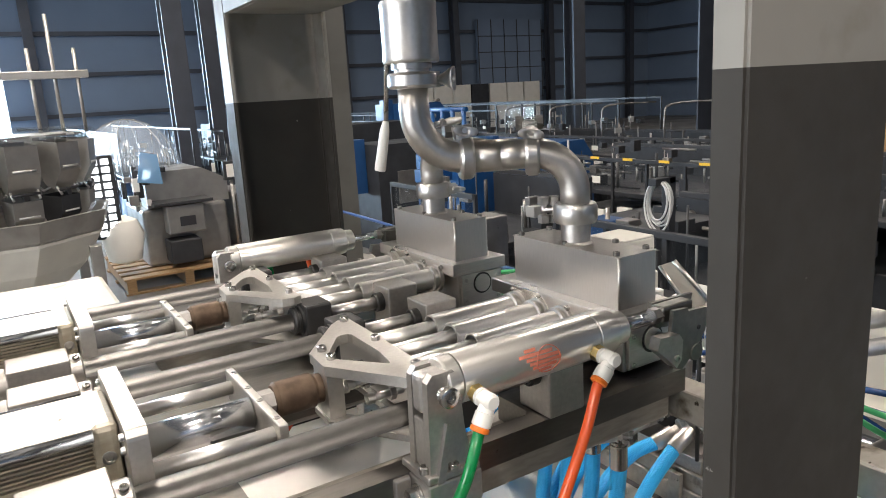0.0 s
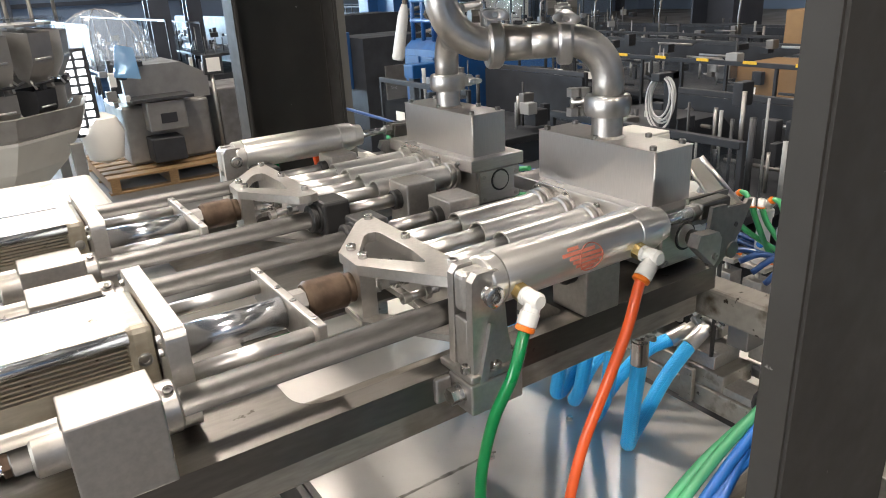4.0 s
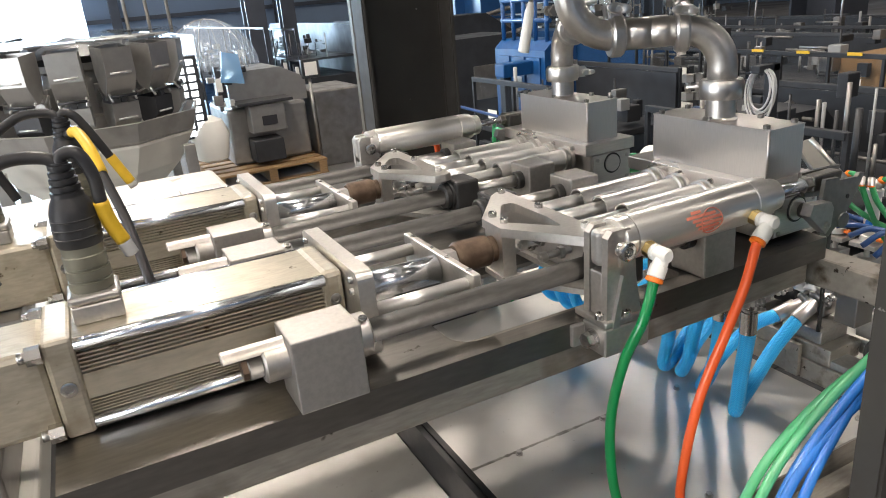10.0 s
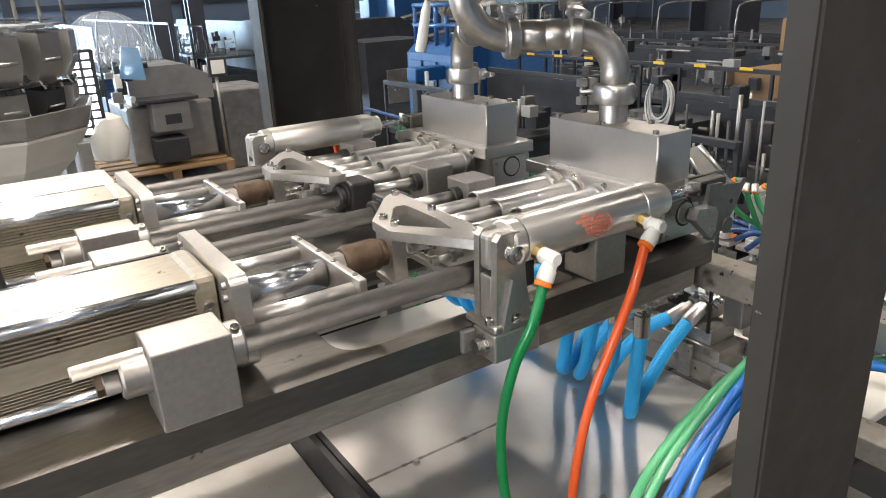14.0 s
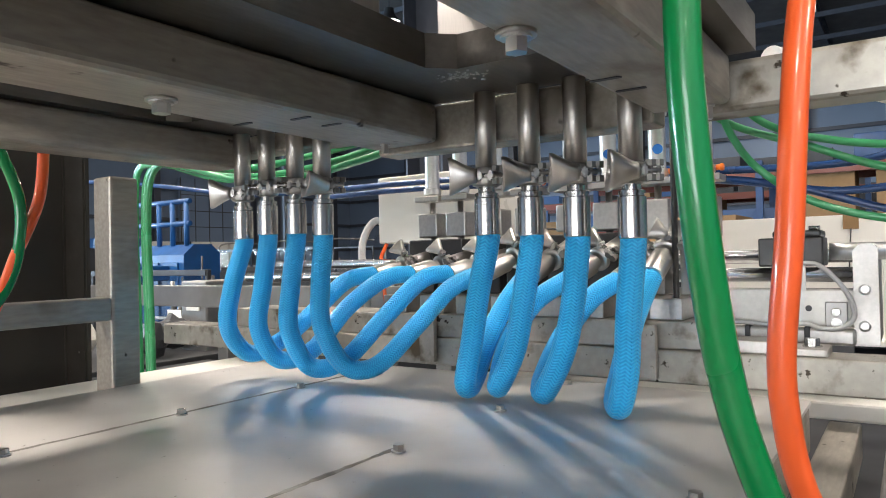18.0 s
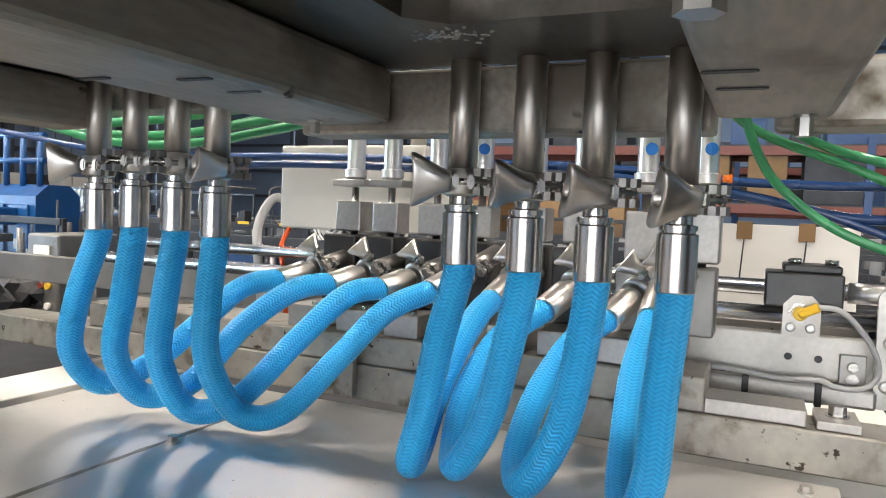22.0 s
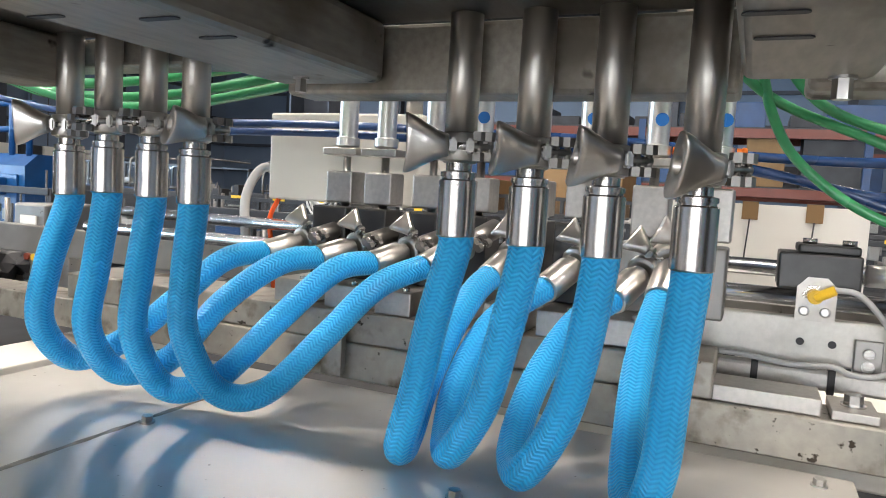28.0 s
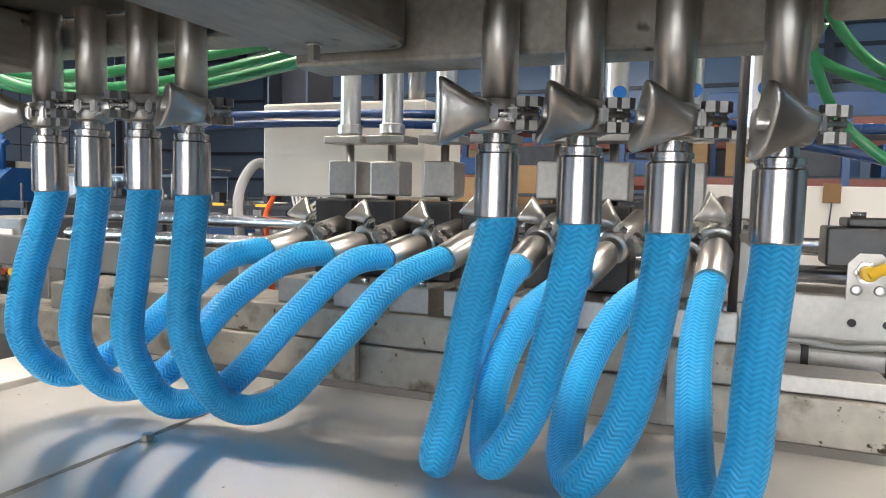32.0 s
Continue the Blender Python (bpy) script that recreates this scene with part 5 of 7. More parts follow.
# ---- conveyor behind the nozzles ----
cv = thing("conveyor", (1.1, 0.6, 0.0), "long steel packing conveyor with chrome guide rods", "conveyor")
part("white_deck", box(B(), 0.955, 1.30, 0.45, 0.95, 0.905, 0.925, 0.003), POLYW, cv, "white plastic deck")
part("bed", box(B(), 0.955, 1.75, 0.952, 2.6, 0.70, 0.74, 0.003), MDARK, cv)
part("bed", box(B(), 0.955, 1.75, -1.6, 0.95, 0.70, 0.74, 0.003), MDARK, cv)
part("front_rail", box(B(), 0.985, 1.000, 0.478, 0.665, 1.004, 1.046, 0.002), RAILW, cv, "drilled steel side rail")
part("rear_rail", box(B(), 1.12, 1.135, 0.49, 2.4, 0.990, 1.040, 0.002), MSTEEL, cv)
part("guide_rod", cyl(B(), (0.995, 0.484, 1.062), (0.995, 1.5, 1.062), 0.0085, 16), CHROME, cv)
part("guide_rod", cyl(B(), (1.06, 0.484, 1.083), (1.06, 1.5, 1.083), 0.0085, 16), CHROME, cv)
part("cable_tray", box(B(), 0.965, 0.984, 0.50, 0.665, 0.985, 1.003, 0.003), ALU, cv, "aluminium cable duct")
for y in (0.609, 0.547):
    part("strap", box(B(), 0.963, 0.986, y - 0.003, y + 0.003, 0.983, 1.005, 0.001), RUBBER, cv, "black cable tie")
for y in (0.573, 0.547):
    part("hole", cyl(B(), (0.9850, y, 1.024), (0.9845, y, 1.024), 0.0035, 14), INK, cv)
part("end_block", box(B(), 0.985, 1.09, 0.4785, 0.4835, 0.985, 1.094, 0.002), MSTEEL, cv)
part("end_guard", box(B(), 0.988, 1.02, 0.466, 0.474, 0.985, 1.075, 0.001), POLYW, cv, "white plastic strip")
part("end_plate", slab(B(), [(0.478, 0.985), (0.502, 0.985), (0.502, 1.088), (0.496, 1.096), (0.483, 1.096), (0.478, 1.090)], 0.978, 0.984, axis="x"), ALU, cv)
for y, z in ((0.491, 1.046), (0.492, 1.006)):
    capscrew(cv, (0.978, y, z), (-1, 0, 0), 0.006, 0.004)
for y in (-1.4, 0.2, 1.5, 2.4):
    for x in (1.00, 1.68):
        part("leg", box(B(), x - 0.025, x + 0.025, y - 0.025, y + 0.025, 0, 0.905, 0.003), MSTEEL, cv)
part("cross_member", box(B(), 1.03, 1.65, 0.18, 0.22, 0.35, 0.40, 0.003), MSTEEL, cv)
part("cross_member", box(B(), 1.03, 1.65, 1.48, 1.52, 0.35, 0.40, 0.003), MSTEEL, cv)
sl = thing("slide_unit", (0.985, 0.56, 1.07), "black slide block on the chrome rods with steel hardware", "slide")
part("block", box(B(), 0.975, 1.03, 0.530, 0.597, 1.072, 1.105, 0.002), DARKST, sl)
part("block_top", box(B(), 0.978, 1.03, 0.532, 0.582, 1.105, 1.113, 0.002), DARKST, sl)
for y in (0.54, 0.572):
    part("knob", cyl(B(), (0.995, y, 1.113), (0.995, y, 1.118), 0.006, 12), BOLT, sl)
part("piston_end", cyl(B(), (0.995, 0.525, 1.088), (0.995, 0.47, 1.088), 0.010, 14), POLISH, sl)
se = thing("proximity_sensor", (0.98, 0.565, 1.065), "yellow sensor plug on a steel bracket with a white cable", "sensor")
part("bracket", slab(B(), [(0.548, 1.045), (0.580, 1.045), (0.580, 1.075), (0.572, 1.084), (0.556, 1.084), (0.548, 1.076)], 0.974, 0.978, axis="x"), RAILW, se)
part("plug", cyl(cyl(B(), (0.974, 0.566, 1.068), (0.957, 0.566, 1.068), 0.0062, 16, 0.001), (0.960, 0.567, 1.067), (0.958, 0.551, 1.076), 0.0044, 14, 0.001), YELLOW, se, "yellow moulded plug")
part("lock_nut", cyl(B(), (0.974, 0.566, 1.0685), (0.970, 0.566, 1.0685), 0.0098, 6), BOLT, se, "bright steel lock nut")
part("cable", sweep(B(), smooth_pts([(0.958, 0.552, 1.076), (0.958, 0.533, 1.0735), (0.960, 0.513, 1.053), (0.962, 0.502, 1.031), (0.962, 0.502, 1.015), (0.962, 0.515, 1.0045), (0.962, 0.534, 1.004), (0.962, 0.547, 1.0085), (0.966, 0.58, 1.0055), (0.966, 0.609, 1.008), (0.966, 0.635, 1.009), (0.968, 0.664, 1.006)], 6), 0.0026, 8), CABLE, se)
for y in (0.556, 0.573):
    capscrew(se, (0.974, y, 1.0535), (-1, 0, 0), 0.0045, 0.003)
br = thing("cable_bracket", (0.98, 0.51, 1.0), "small bent steel bracket with a socket screw", "bracket")
part("tab", box(B(), 0.978, 0.984, 0.508, 0.530, 1.0035, 1.032, 0.001), MSTEEL, br)
hexbolt(br, (0.978, 0.519, 1.009), (-1, 0, 0), 0.004, 0.004)
capscrew(br, (0.978, 0.519, 1.021), (-1, 0, 0), 0.005, 0.004)
wbx = thing("control_box", (1.12, 1.12, 0.925), "cream steel electrical box on a post behind the nozzles", "electrical box")
part("case", box(B(), 1.07, 1.19, 1.010, 1.240, 1.118, 1.236, 0.003), WHITEPAINT, wbx)
part("post", box(B(), 1.12, 1.15, 1.10, 1.15, 0.925, 1.118, 0.002), MSTEEL, wbx)
part("conduit", sweep(B(), smooth_pts([(1.10, 1.235, 1.15), (1.085, 1.262, 1.16), (1.07, 1.278, 1.12), (1.06, 1.268, 1.06), (1.06, 1.25, 0.93)], 6), 0.007, 10), CABLE, wbx)
part("wire", sweep(B(), smooth_pts([(1.075, 1.225, 1.120), (1.062, 1.230, 1.09), (1.058, 1.222, 1.05), (1.06, 1.21, 0.93)], 6), 0.0035, 8), ORANGE, wbx, "orange wire")
cpn = thing("guard_panel", (1.5, 0.57, 0.925), "cream plastic panel with two tape tabs on the conveyor", "panel")
part("sheet", box(B(), 1.50, 1.51, 0.46, 0.80, 0.93, 1.150, 0.001), POLYW, cpn)
for y in (0.627, 0.535):
    part("tape", box(B(), 1.497, 1.4995, y - 0.012, y + 0.012, 1.125, 1.154, 0.0005), CARD, cpn)
    part("string", cyl(B(), (1.4965, y, 1.126), (1.4965, y + 0.004, 1.056), 0.0012, 6), INK, cpn)
part("foot", box(B(), 1.47, 1.54, 0.45, 0.81, 0.925, 0.935, 0.001), POLYW, cpn)

jb = thing("junction_box", (1.11, 1.04, 1.24), "small pale junction box on a post behind the manifolds", "electrical box")
part("case", box(B(), 1.065, 1.155, 0.990, 1.090, 1.288, 1.318, 0.003), WHITEPAINT, jb)
part("lid", box(B(), 1.066, 1.154, 0.991, 1.089, 1.318, 1.323, 0.002), WHITEPAINT, jb)
part("post", cyl(B(), (1.11, 1.04, 1.2365), (1.11, 1.04, 1.288), 0.011, 14), STEEL, jb)
# slanted chute plate beyond the near manifold
ch = thing("chute_plate", (0.86, 0.72, 1.24), "slanted cream chute plate with a steel rim behind the manifold", "chute")
bm = B()
v = [bm.verts.new(p) for p in ((0.862, 0.726, 1.356), (0.868, 0.704, 1.366), (0.892, 0.645, 1.297), (0.885, 0.682, 1.288))]
bm.faces.new(v)
r = bmesh.ops.solidify(bm, geom=list(bm.faces), thickness=0.006)
part("plate", bm, POLYW, ch)
part("rim", sweep(B(), [(0.862, 0.726, 1.356), (0.885, 0.682, 1.288)], 0.003, 8), STEEL, ch)
part("rim", sweep(B(), [(0.868, 0.703, 1.367), (0.892, 0.644, 1.298)], 0.004, 8), STEEL, ch)
part("post", cyl(B(), (0.887, 0.668, 1.294), (0.887, 0.668, 1.04), 0.0035, 10), DARKST, ch)
rl = thing("roller_pair", (0.90, 0.5, 1.2), "pair of bright steel rods on the frame beyond the deck", "rods")
part("rod", cyl(B(), (0.86, 0.56, 1.285), (1.12, 0.46, 1.285), 0.012, 16), POLISH, rl)
part("rod", cyl(B(), (0.86, 0.52, 1.262), (1.12, 0.42, 1.262), 0.012, 16), POLISH, rl)
part("bracket", box(B(), 1.115, 1.125, 0.41, 0.47, 1.250, 1.297, 0.002), STEEL, rl)
part("post", cyl(B(), (1.127, 0.44, 1.040), (1.127, 0.44, 1.26), 0.004, 8), DARKST, rl)

# ---- loose air tubes ----
hose("green_air_tube", [(0.900, 0.634, 1.302), (0.910, 0.628, 1.272), (0.930, 0.614, 1.222), (0.95, 0.588, 1.182), (0.95, 0.533, 1.142), (0.95, 0.458, 1.120), (0.94, 0.376, 1.116), (0.92, 0.315, 1.132), (0.86, 0.20, 1.17), (0.80, 0.05, 1.19), (0.78, -0.25, 1.18)], 0.0043, MINT, "light green air tube sagging under the cross beam", "tube", "sagging air tubes")
hose("green_air_tube", [(0.900, 0.655, 1.282), (0.905, 0.648, 1.262), (0.93, 0.610, 1.232), (0.95, 0.540, 1.205), (0.95, 0.470, 1.176), (0.94, 0.40, 1.164), (0.93, 0.316, 1.169), (0.86, 0.18, 1.19), (0.80, 0.02, 1.20), (0.79, -0.25, 1.19)], 0.0043, MINT, "light green air tube sagging under the cross beam", "tube", "sagging air tubes")
hose("green_air_tube", [(0.905, 0.622, 1.302), (0.915, 0.612, 1.270), (0.93, 0.580, 1.232), (0.95, 0.529, 1.212), (0.94, 0.45, 1.196), (0.93, 0.34, 1.196), (0.87, 0.19, 1.20), (0.80, 0.0, 1.205), (0.80, -0.25, 1.20)], 0.0043, MINT, "light green air tube sagging under the cross beam", "tube", "sagging air tubes")
for k, pts in enumerate(([(1.02, 1.35, 1.216), (1.02, 1.135, 1.216), (1.02, 0.956, 1.211), (1.02, 0.744, 1.203), (1.02, 0.645, 1.193), (1.01, 0.517, 1.189), (1.0, 0.45, 1.198), (0.96, 0.30, 1.235), (0.92, 0.16, 1.24), (0.86, -0.2, 1.22)],
                         [(1.03, 1.35, 1.205), (1.03, 1.135, 1.206), (1.03, 0.956, 1.200), (1.03, 0.744, 1.190), (1.02, 0.629, 1.180), (1.02, 0.511, 1.158), (1.0, 0.389, 1.173), (0.97, 0.29, 1.218), (0.92, 0.15, 1.225), (0.87, -0.2, 1.21)],
                         [(1.01, 0.80, 1.200), (1.02, 0.70, 1.188), (1.02, 0.570, 1.168), (1.02, 0.449, 1.130), (1.0, 0.36, 1.132), (0.97, 0.293, 1.155), (0.92, 0.16, 1.19), (0.88, -0.2, 1.19)])):
    hose("blue_air_tube", pts, 0.0048, NAVY, "dark blue air tube strung behind the nozzles", "tube", "strung air tubes")
SAG = [(0.86, 1.60, 0.75), (0.85, 1.59, 1.0), (0.83, 1.565, 1.15), (0.81, 1.525, 1.235), (0.80, 1.464, 1.258), (0.80, 1.377, 1.236), (0.80, 1.312, 1.219), (0.80, 1.25, 1.211), (0.80, 1.195, 1.2085), (0.80, 1.13, 1.2115), (0.80, 1.075, 1.2185), (0.80, 1.009, 1.229), (0.81, 0.95, 1.245)]
for k, (dx, up, amp) in enumerate(((0.0, 0.0, 1.0), (0.03, 0.010, 0.8), (0.06, 0.013, 0.95), (0.05, 0.024, 0.55), (0.08, 0.030, 0.7))):
    pts = [(x + dx, y + dx * 1.1 + 0.02 * k, 1.229 + (z - 1.229) * amp + up if z > 1.2 else z) for x, y, z in SAG]
    hose("green_air_tube", pts, 0.0050, MINT, "light green air tube looping behind the drop tubes", "tube", "looping air tubes")
hose("blue_air_tube", [(0.90, 2.2, 1.30), (0.98, 1.80, 1.26), (1.02, 1.55, 1.225), (1.02, 1.35, 1.216)], 0.0048, NAVY, "dark blue air tube strung behind the nozzles", "tube", "strung air tubes")
# tied bundle beside the near column, falling towards the floor
LEAD = [(0.519, 0.354, 1.250), (0.466, 0.380, 1.200), (0.404, 0.392, 1.140), (0.336, 0.375, 1.070), (0.296, 0.330, 1.005), (0.282, 0.282, 0.965), (0.275, 0.255, 0.90), (0.27, 0.24, 0.60), (0.27, 0.24, 0.012)]
SPREAD = (0.0, 0.55, 0.92, 1.0, 1.0, 0.9, 0.9, 0.9, 0.9)
for k, (d, up, m) in enumerate(((0.0, 0.0, PALEG), (0.011, 0.004, PALEG), (0.026, 0.006, BLUET), (0.031, -0.012, BLUET), (0.043, 0.004, BLUET))):
    q = 2 * math.pi * k / 5
    tail = [(0.80, 0.30 - 0.03 * k, 1.19), (0.70, 0.340 - 0.004 * k, 1.195), (0.60, 0.352 + 0.008 * math.cos(q), 1.232 + 0.008 * math.sin(q)), (0.545, 0.354 + 0.009 * math.cos(q), 1.252 + 0.009 * math.sin(q))]
    pts = tail + [(x + (0.5 * d + 0.4 * up) * f, y - d * f + 0.008 * math.cos(q) * (1 - f), z + (up + 0.008 * math.sin(q)) * (1 - f)) for (x, y, z), f in zip(LEAD, SPREAD)]
    hose("air_tube", pts, 0.0052, m, ("pale green" if m is PALEG else "bright blue") + " air tube in a tied bundle by the column", "tube", "tied bundle of air tubes", 12)
tie = thing("cable_tie", (0.525, 0.345, 1.25), "black cable tie with a mount holding the air tubes", "cable tie")
part("band", sweep(B(), [(0.524, 0.354 + 0.0175 * math.cos(a), 1.252 + 0.0175 * math.sin(a)) for a in [2 * math.pi * k / 18 for k in range(19)]], 0.0032, 8, False), RUBBER, tie)
part("mount", box(B(), 0.512, 0.536, 0.3265, 0.338, 1.262, 1.278, 0.002), RUBBER, tie)
part("tail", sweep(B(), smooth_pts([(0.524, 0.354, 1.270), (0.522, 0.356, 1.284), (0.518, 0.352, 1.298)], 4), 0.0016, 6), RUBBER, tie)
for k, (x, y, z) in enumerate(((0.972, 0.711, 1.288), (0.972, 0.775, 1.288), (0.972, 0.655, 1.288))):
    fx = thing("push_in_fitting", (x, y, z), "grey push-in fitting with an orange collar behind the lever", "fitting", "fittings behind the lever")
    part("socket", cyl(B(), (x, y, z - 0.012), (x, y - 0.008, z), 0.0075, 14), ALU, fx)
    part("collar", cyl(B(), (x, y - 0.008, z), (x, y - 0.011, z + 0.004), 0.0062, 14), ORING, fx)
    part("post", cyl(B(), (x, y, z - 0.012), (x, y, 1.20), 0.006, 10), ALU, fx)
    hose("green_air_tube", [(x, y - 0.011, z + 0.004), (x - 0.002, y - 0.022, z + 0.003), (x - 0.004, y - 0.032, z - 0.012), (x - 0.010, y - 0.045, z - 0.022)], 0.0042, MINT, "light green air tube behind the valve lever", "tube", "air tubes behind the lever")
for x, y, z in ((0.900, 0.634, 1.302), (0.905, 0.622, 1.302), (0.900, 0.655, 1.282)):
    fx = thing("push_in_fitting", (x, y, z), "small grey push-in fitting beside the valve lever", "fitting", "fittings beside the lever")
    part("socket", cyl(B(), (x, y, z + 0.010), (x, y, z - 0.002), 0.0054, 12, 0.001), ALU, fx)
    part("collar", cyl(B(), (x, y, z - 0.002), (x, y, z - 0.004), 0.0058, 12), ORING, fx)
for k in range(4):
    y = 0.60 - 0.02 * k
    hose("blue_air_tube", [(0.80, y, 1.265 - 0.01 * k), (0.82, y - 0.02, 1.266), (0.84, y - 0.05, 1.258), (0.86, y - 0.08, 1.256)], 0.0042, NAVY, "dark blue air tube behind the valve lever", "tube", "air tubes behind the lever")

# ---- frame post beside the far column ----
fp = thing("frame_post", (0.62, 1.32, 0), "square steel frame post with a side rail", "post")
part("post", box(B(), 0.600, 0.640, 1.300, 1.340, 0, 1.206, 0.004), BEAM, fp)
part("rail", box(B(), -0.30, 0.600, 1.300, 1.330, 1.020, 1.050, 0.003), BEAM, fp)
part("rail_post", box(B(), -0.34, -0.30, 1.300, 1.340, 0, 1.206, 0.004), BEAM, fp)

ws_ = thing("slide_plate", (0.25, 1.40, 0), "white plastic slide plate on thin legs behind the tray", "plate")
part("plate", box(B(), -0.70, 1.02, 1.345, 1.44, 0.905, 0.925, 0.002), POLYW, ws_)
for x in (-0.65, 0.2, 0.95):
    part("leg", box(B(), x - 0.015, x + 0.015, 1.38, 1.41, 0, 0.905, 0.002), MSTEEL, ws_)

# ---- the weighing machine ----
def hopper(parent, c, yaw, w, h, mname=WSTEEL):
    """A folded sheet bucket, open above: straight sides, a foot that slants to a lip, and a hinge bar."""
    m = Matrix.Translation(c) @ Matrix.Rotation(yaw, 4, "Z")
    bm = slab(B(), [(-w * 0.42, h * 0.5), (w * 0.50, h * 0.44), (w * 0.46, -h * 0.12), (w * 0.10, -h * 0.5), (-w * 0.22, -h * 0.40), (-w * 0.42, -h * 0.05)], -w * 0.5, w * 0.5, axis="y")
    top = [f for f in bm.faces if f.normal.z > 0.9]
    bmesh.ops.inset_region(bm, faces=top, thickness=w * 0.03)
    for f in top:
        for v in f.verts:
            v.co.z -= h * 0.35
    bmesh.ops.transform(bm, matrix=m, verts=bm.verts)
    ob = part("bucket", bm, mname, parent)
    bm = cyl(B(), (w * 0.47, -w * 0.36, -h * 0.05), (w * 0.47, w * 0.36, -h * 0.05), w * 0.035, 8)
    bmesh.ops.transform(bm, matrix=m, verts=bm.verts)
    part("hinge_bar", bm, POLISH, ob)
    return ob


def facets(bm):
    for f in bm.faces:
        f.smooth = False
    return bm


WX, WY = -0.10, 6.15
wg = thing("multihead_weigher", (WX, WY, 0), "large stainless multihead weigher with rings of steel buckets", "weigher")
part("centre_post", lathe(B(), (WX, WY, 0.57), (WX, WY, 3), [(0, 0.30), (0.40, 0.30), (0.42, 0.26), (0.72, 0.24), (0.74, 0.30), (0.84, 0.30)], 28), WSTEEL, wg)
part("cone", lathe(B(), (WX, WY, 1.36), (WX, WY, 3), [(0, 0.30), (0.05, 0.34), (0.14, 0.16), (0.18, 0.02)], 24), DARKST, wg)
part("collecting_bowl", facets(lathe(B(), (WX, WY, 0.34), (WX, WY, 3), [(0, 0.42), (0.02, 0.44), (0.22, 0.66), (0.43, 0.80), (0.45, 0.80), (0.44, 0.78), (0.23, 0.64)], 9, cap=False)), WHITEPAINT, wg, "cream collecting bowl")
part("chute_ring", facets(lathe(B(), (WX, WY, 0.795), (WX, WY, 3), [(0, 0.80), (0.02, 0.82), (0.15, 0.86), (0.155, 0.84), (0.02, 0.75)], 9, cap=False)), WSTEEL, wg)
for k in range(14):
    a = 2 * math.pi * k / 14 + 0.13
    ca, sa = math.cos(a), math.sin(a)
    hopper(wg, (WX + 0.68 * ca, WY + 0.68 * sa, 1.31), a, 0.205, 0.34)
    hopper(wg, (WX + 0.64 * ca, WY + 0.64 * sa, 0.99), a, 0.19, 0.22, WSTEEL if k % 3 else MGREY)
    turn = Matrix.Translation((WX, WY, 0)) @ Matrix.Rotation(a, 4, "Z")
    dr_ = part("drive", box(box(B(), 0.40, 0.50, -0.055, 0.055, 1.05, 1.22, 0.008), 0.50, 0.535, -0.035, 0.035, 1.08, 1.19, 0.006), WSTEEL, wg)
    dr_.data.transform(Matrix.Translation(-ORG[wg.name]) @ turn @ Matrix.Translation(ORG[wg.name]))
    for dy in (-0.07, 0.07):
        bm = sweep(B(), [(0.52, dy, 1.18), (0.60, dy * 1.2, 1.13), (0.70, dy * 1.25, 1.17), (0.74, dy * 1.2, 1.10)], 0.009, 6)
        bmesh.ops.transform(bm, matrix=turn, verts=bm.verts)
        part("link_arm", bm, POLISH, wg)
    bm = cyl(B(), (0.735, -0.09, 1.135), (0.735, 0.09, 1.135), 0.010, 8)
    box(bm, 0.71, 0.735, -0.02, 0.02, 1.09, 1.13, 0.003)
    bmesh.ops.transform(bm, matrix=turn, verts=bm.verts)
    part("latch", bm, MGREY, wg)
    bm = slab(B(), [(0.28, -0.07), (0.70, -0.10), (0.70, 0.10), (0.28, 0.07)], 1.50, 1.515)
    bmesh.ops.transform(bm, matrix=turn, verts=bm.verts)
    part("feed_pan", bm, WSTEEL, wg)
# clear film laid loosely over the top
rv = random.Random(77)
bm, rows_ = B(), []
for z, r in ((1.56, 0.30), (1.545, 0.55), (1.545, 0.76), (1.52, 0.82), (1.47, 0.84)):
    rows_.append([bm.verts.new((WX + (r + rv.uniform(-0.02, 0.02)) * math.cos(2 * math.pi * k / 56), WY + (r + rv.uniform(-0.02, 0.02)) * math.sin(2 * math.pi * k / 56), z + rv.uniform(-0.02, 0.02) * (1 if r < 0.8 else 1.6))) for k in range(56)])
for p, q in zip(rows_, rows_[1:]):
    for k in range(56):
        bm.faces.new((p[k], p[(k + 1) % 56], q[(k + 1) % 56], q[k])).smooth = True
part("film_cover", bm, ACRYL, wg, "crumpled clear plastic film")
for sx in (-1, 1):
    for sy in (-1, 1):
        part("leg", box(B(), WX + sx * 0.62 - 0.04, WX + sx * 0.62 + 0.04, WY + sy * 0.62 - 0.04, WY + sy * 0.62 + 0.04, 0, 0.72, 0.005), WSTEEL, wg)
part("base_plate", box(B(), WX - 0.75, WX + 0.75, WY - 0.75, WY + 0.75, 0.10, 0.16, 0.01), WSTEEL, wg)
part("outlet", lathe(B(), (WX, WY, 0.16), (WX, WY, 3), [(0, 0.36), (0.10, 0.42)], 14, cap=False), WHITEPAINT, wg)
for k in range(3):
    part("mast", cyl(B(), (WX + 0.45 + 0.16 * k, WY + 0.2, 1.5), (WX + 0.45 + 0.16 * k, WY + 0.2, 2.15 + 0.25 * (k == 1)), 0.014, 8), WSTEEL, wg)
part("crossbar", box(B(), WX + 0.2, WX + 0.85, WY + 0.17, WY + 0.23, 1.92, 1.98, 0.005), WSTEEL, wg)
bg = thing("bagging_machine", (1.75, 8.3, 0), "stainless packing machine with clear dome and screen on a pallet", "packing machine")
part("cabinet", box(B(), 1.42, 2.30, 7.85, 8.9, 0.17, 0.78, 0.03), WSTEEL, bg)
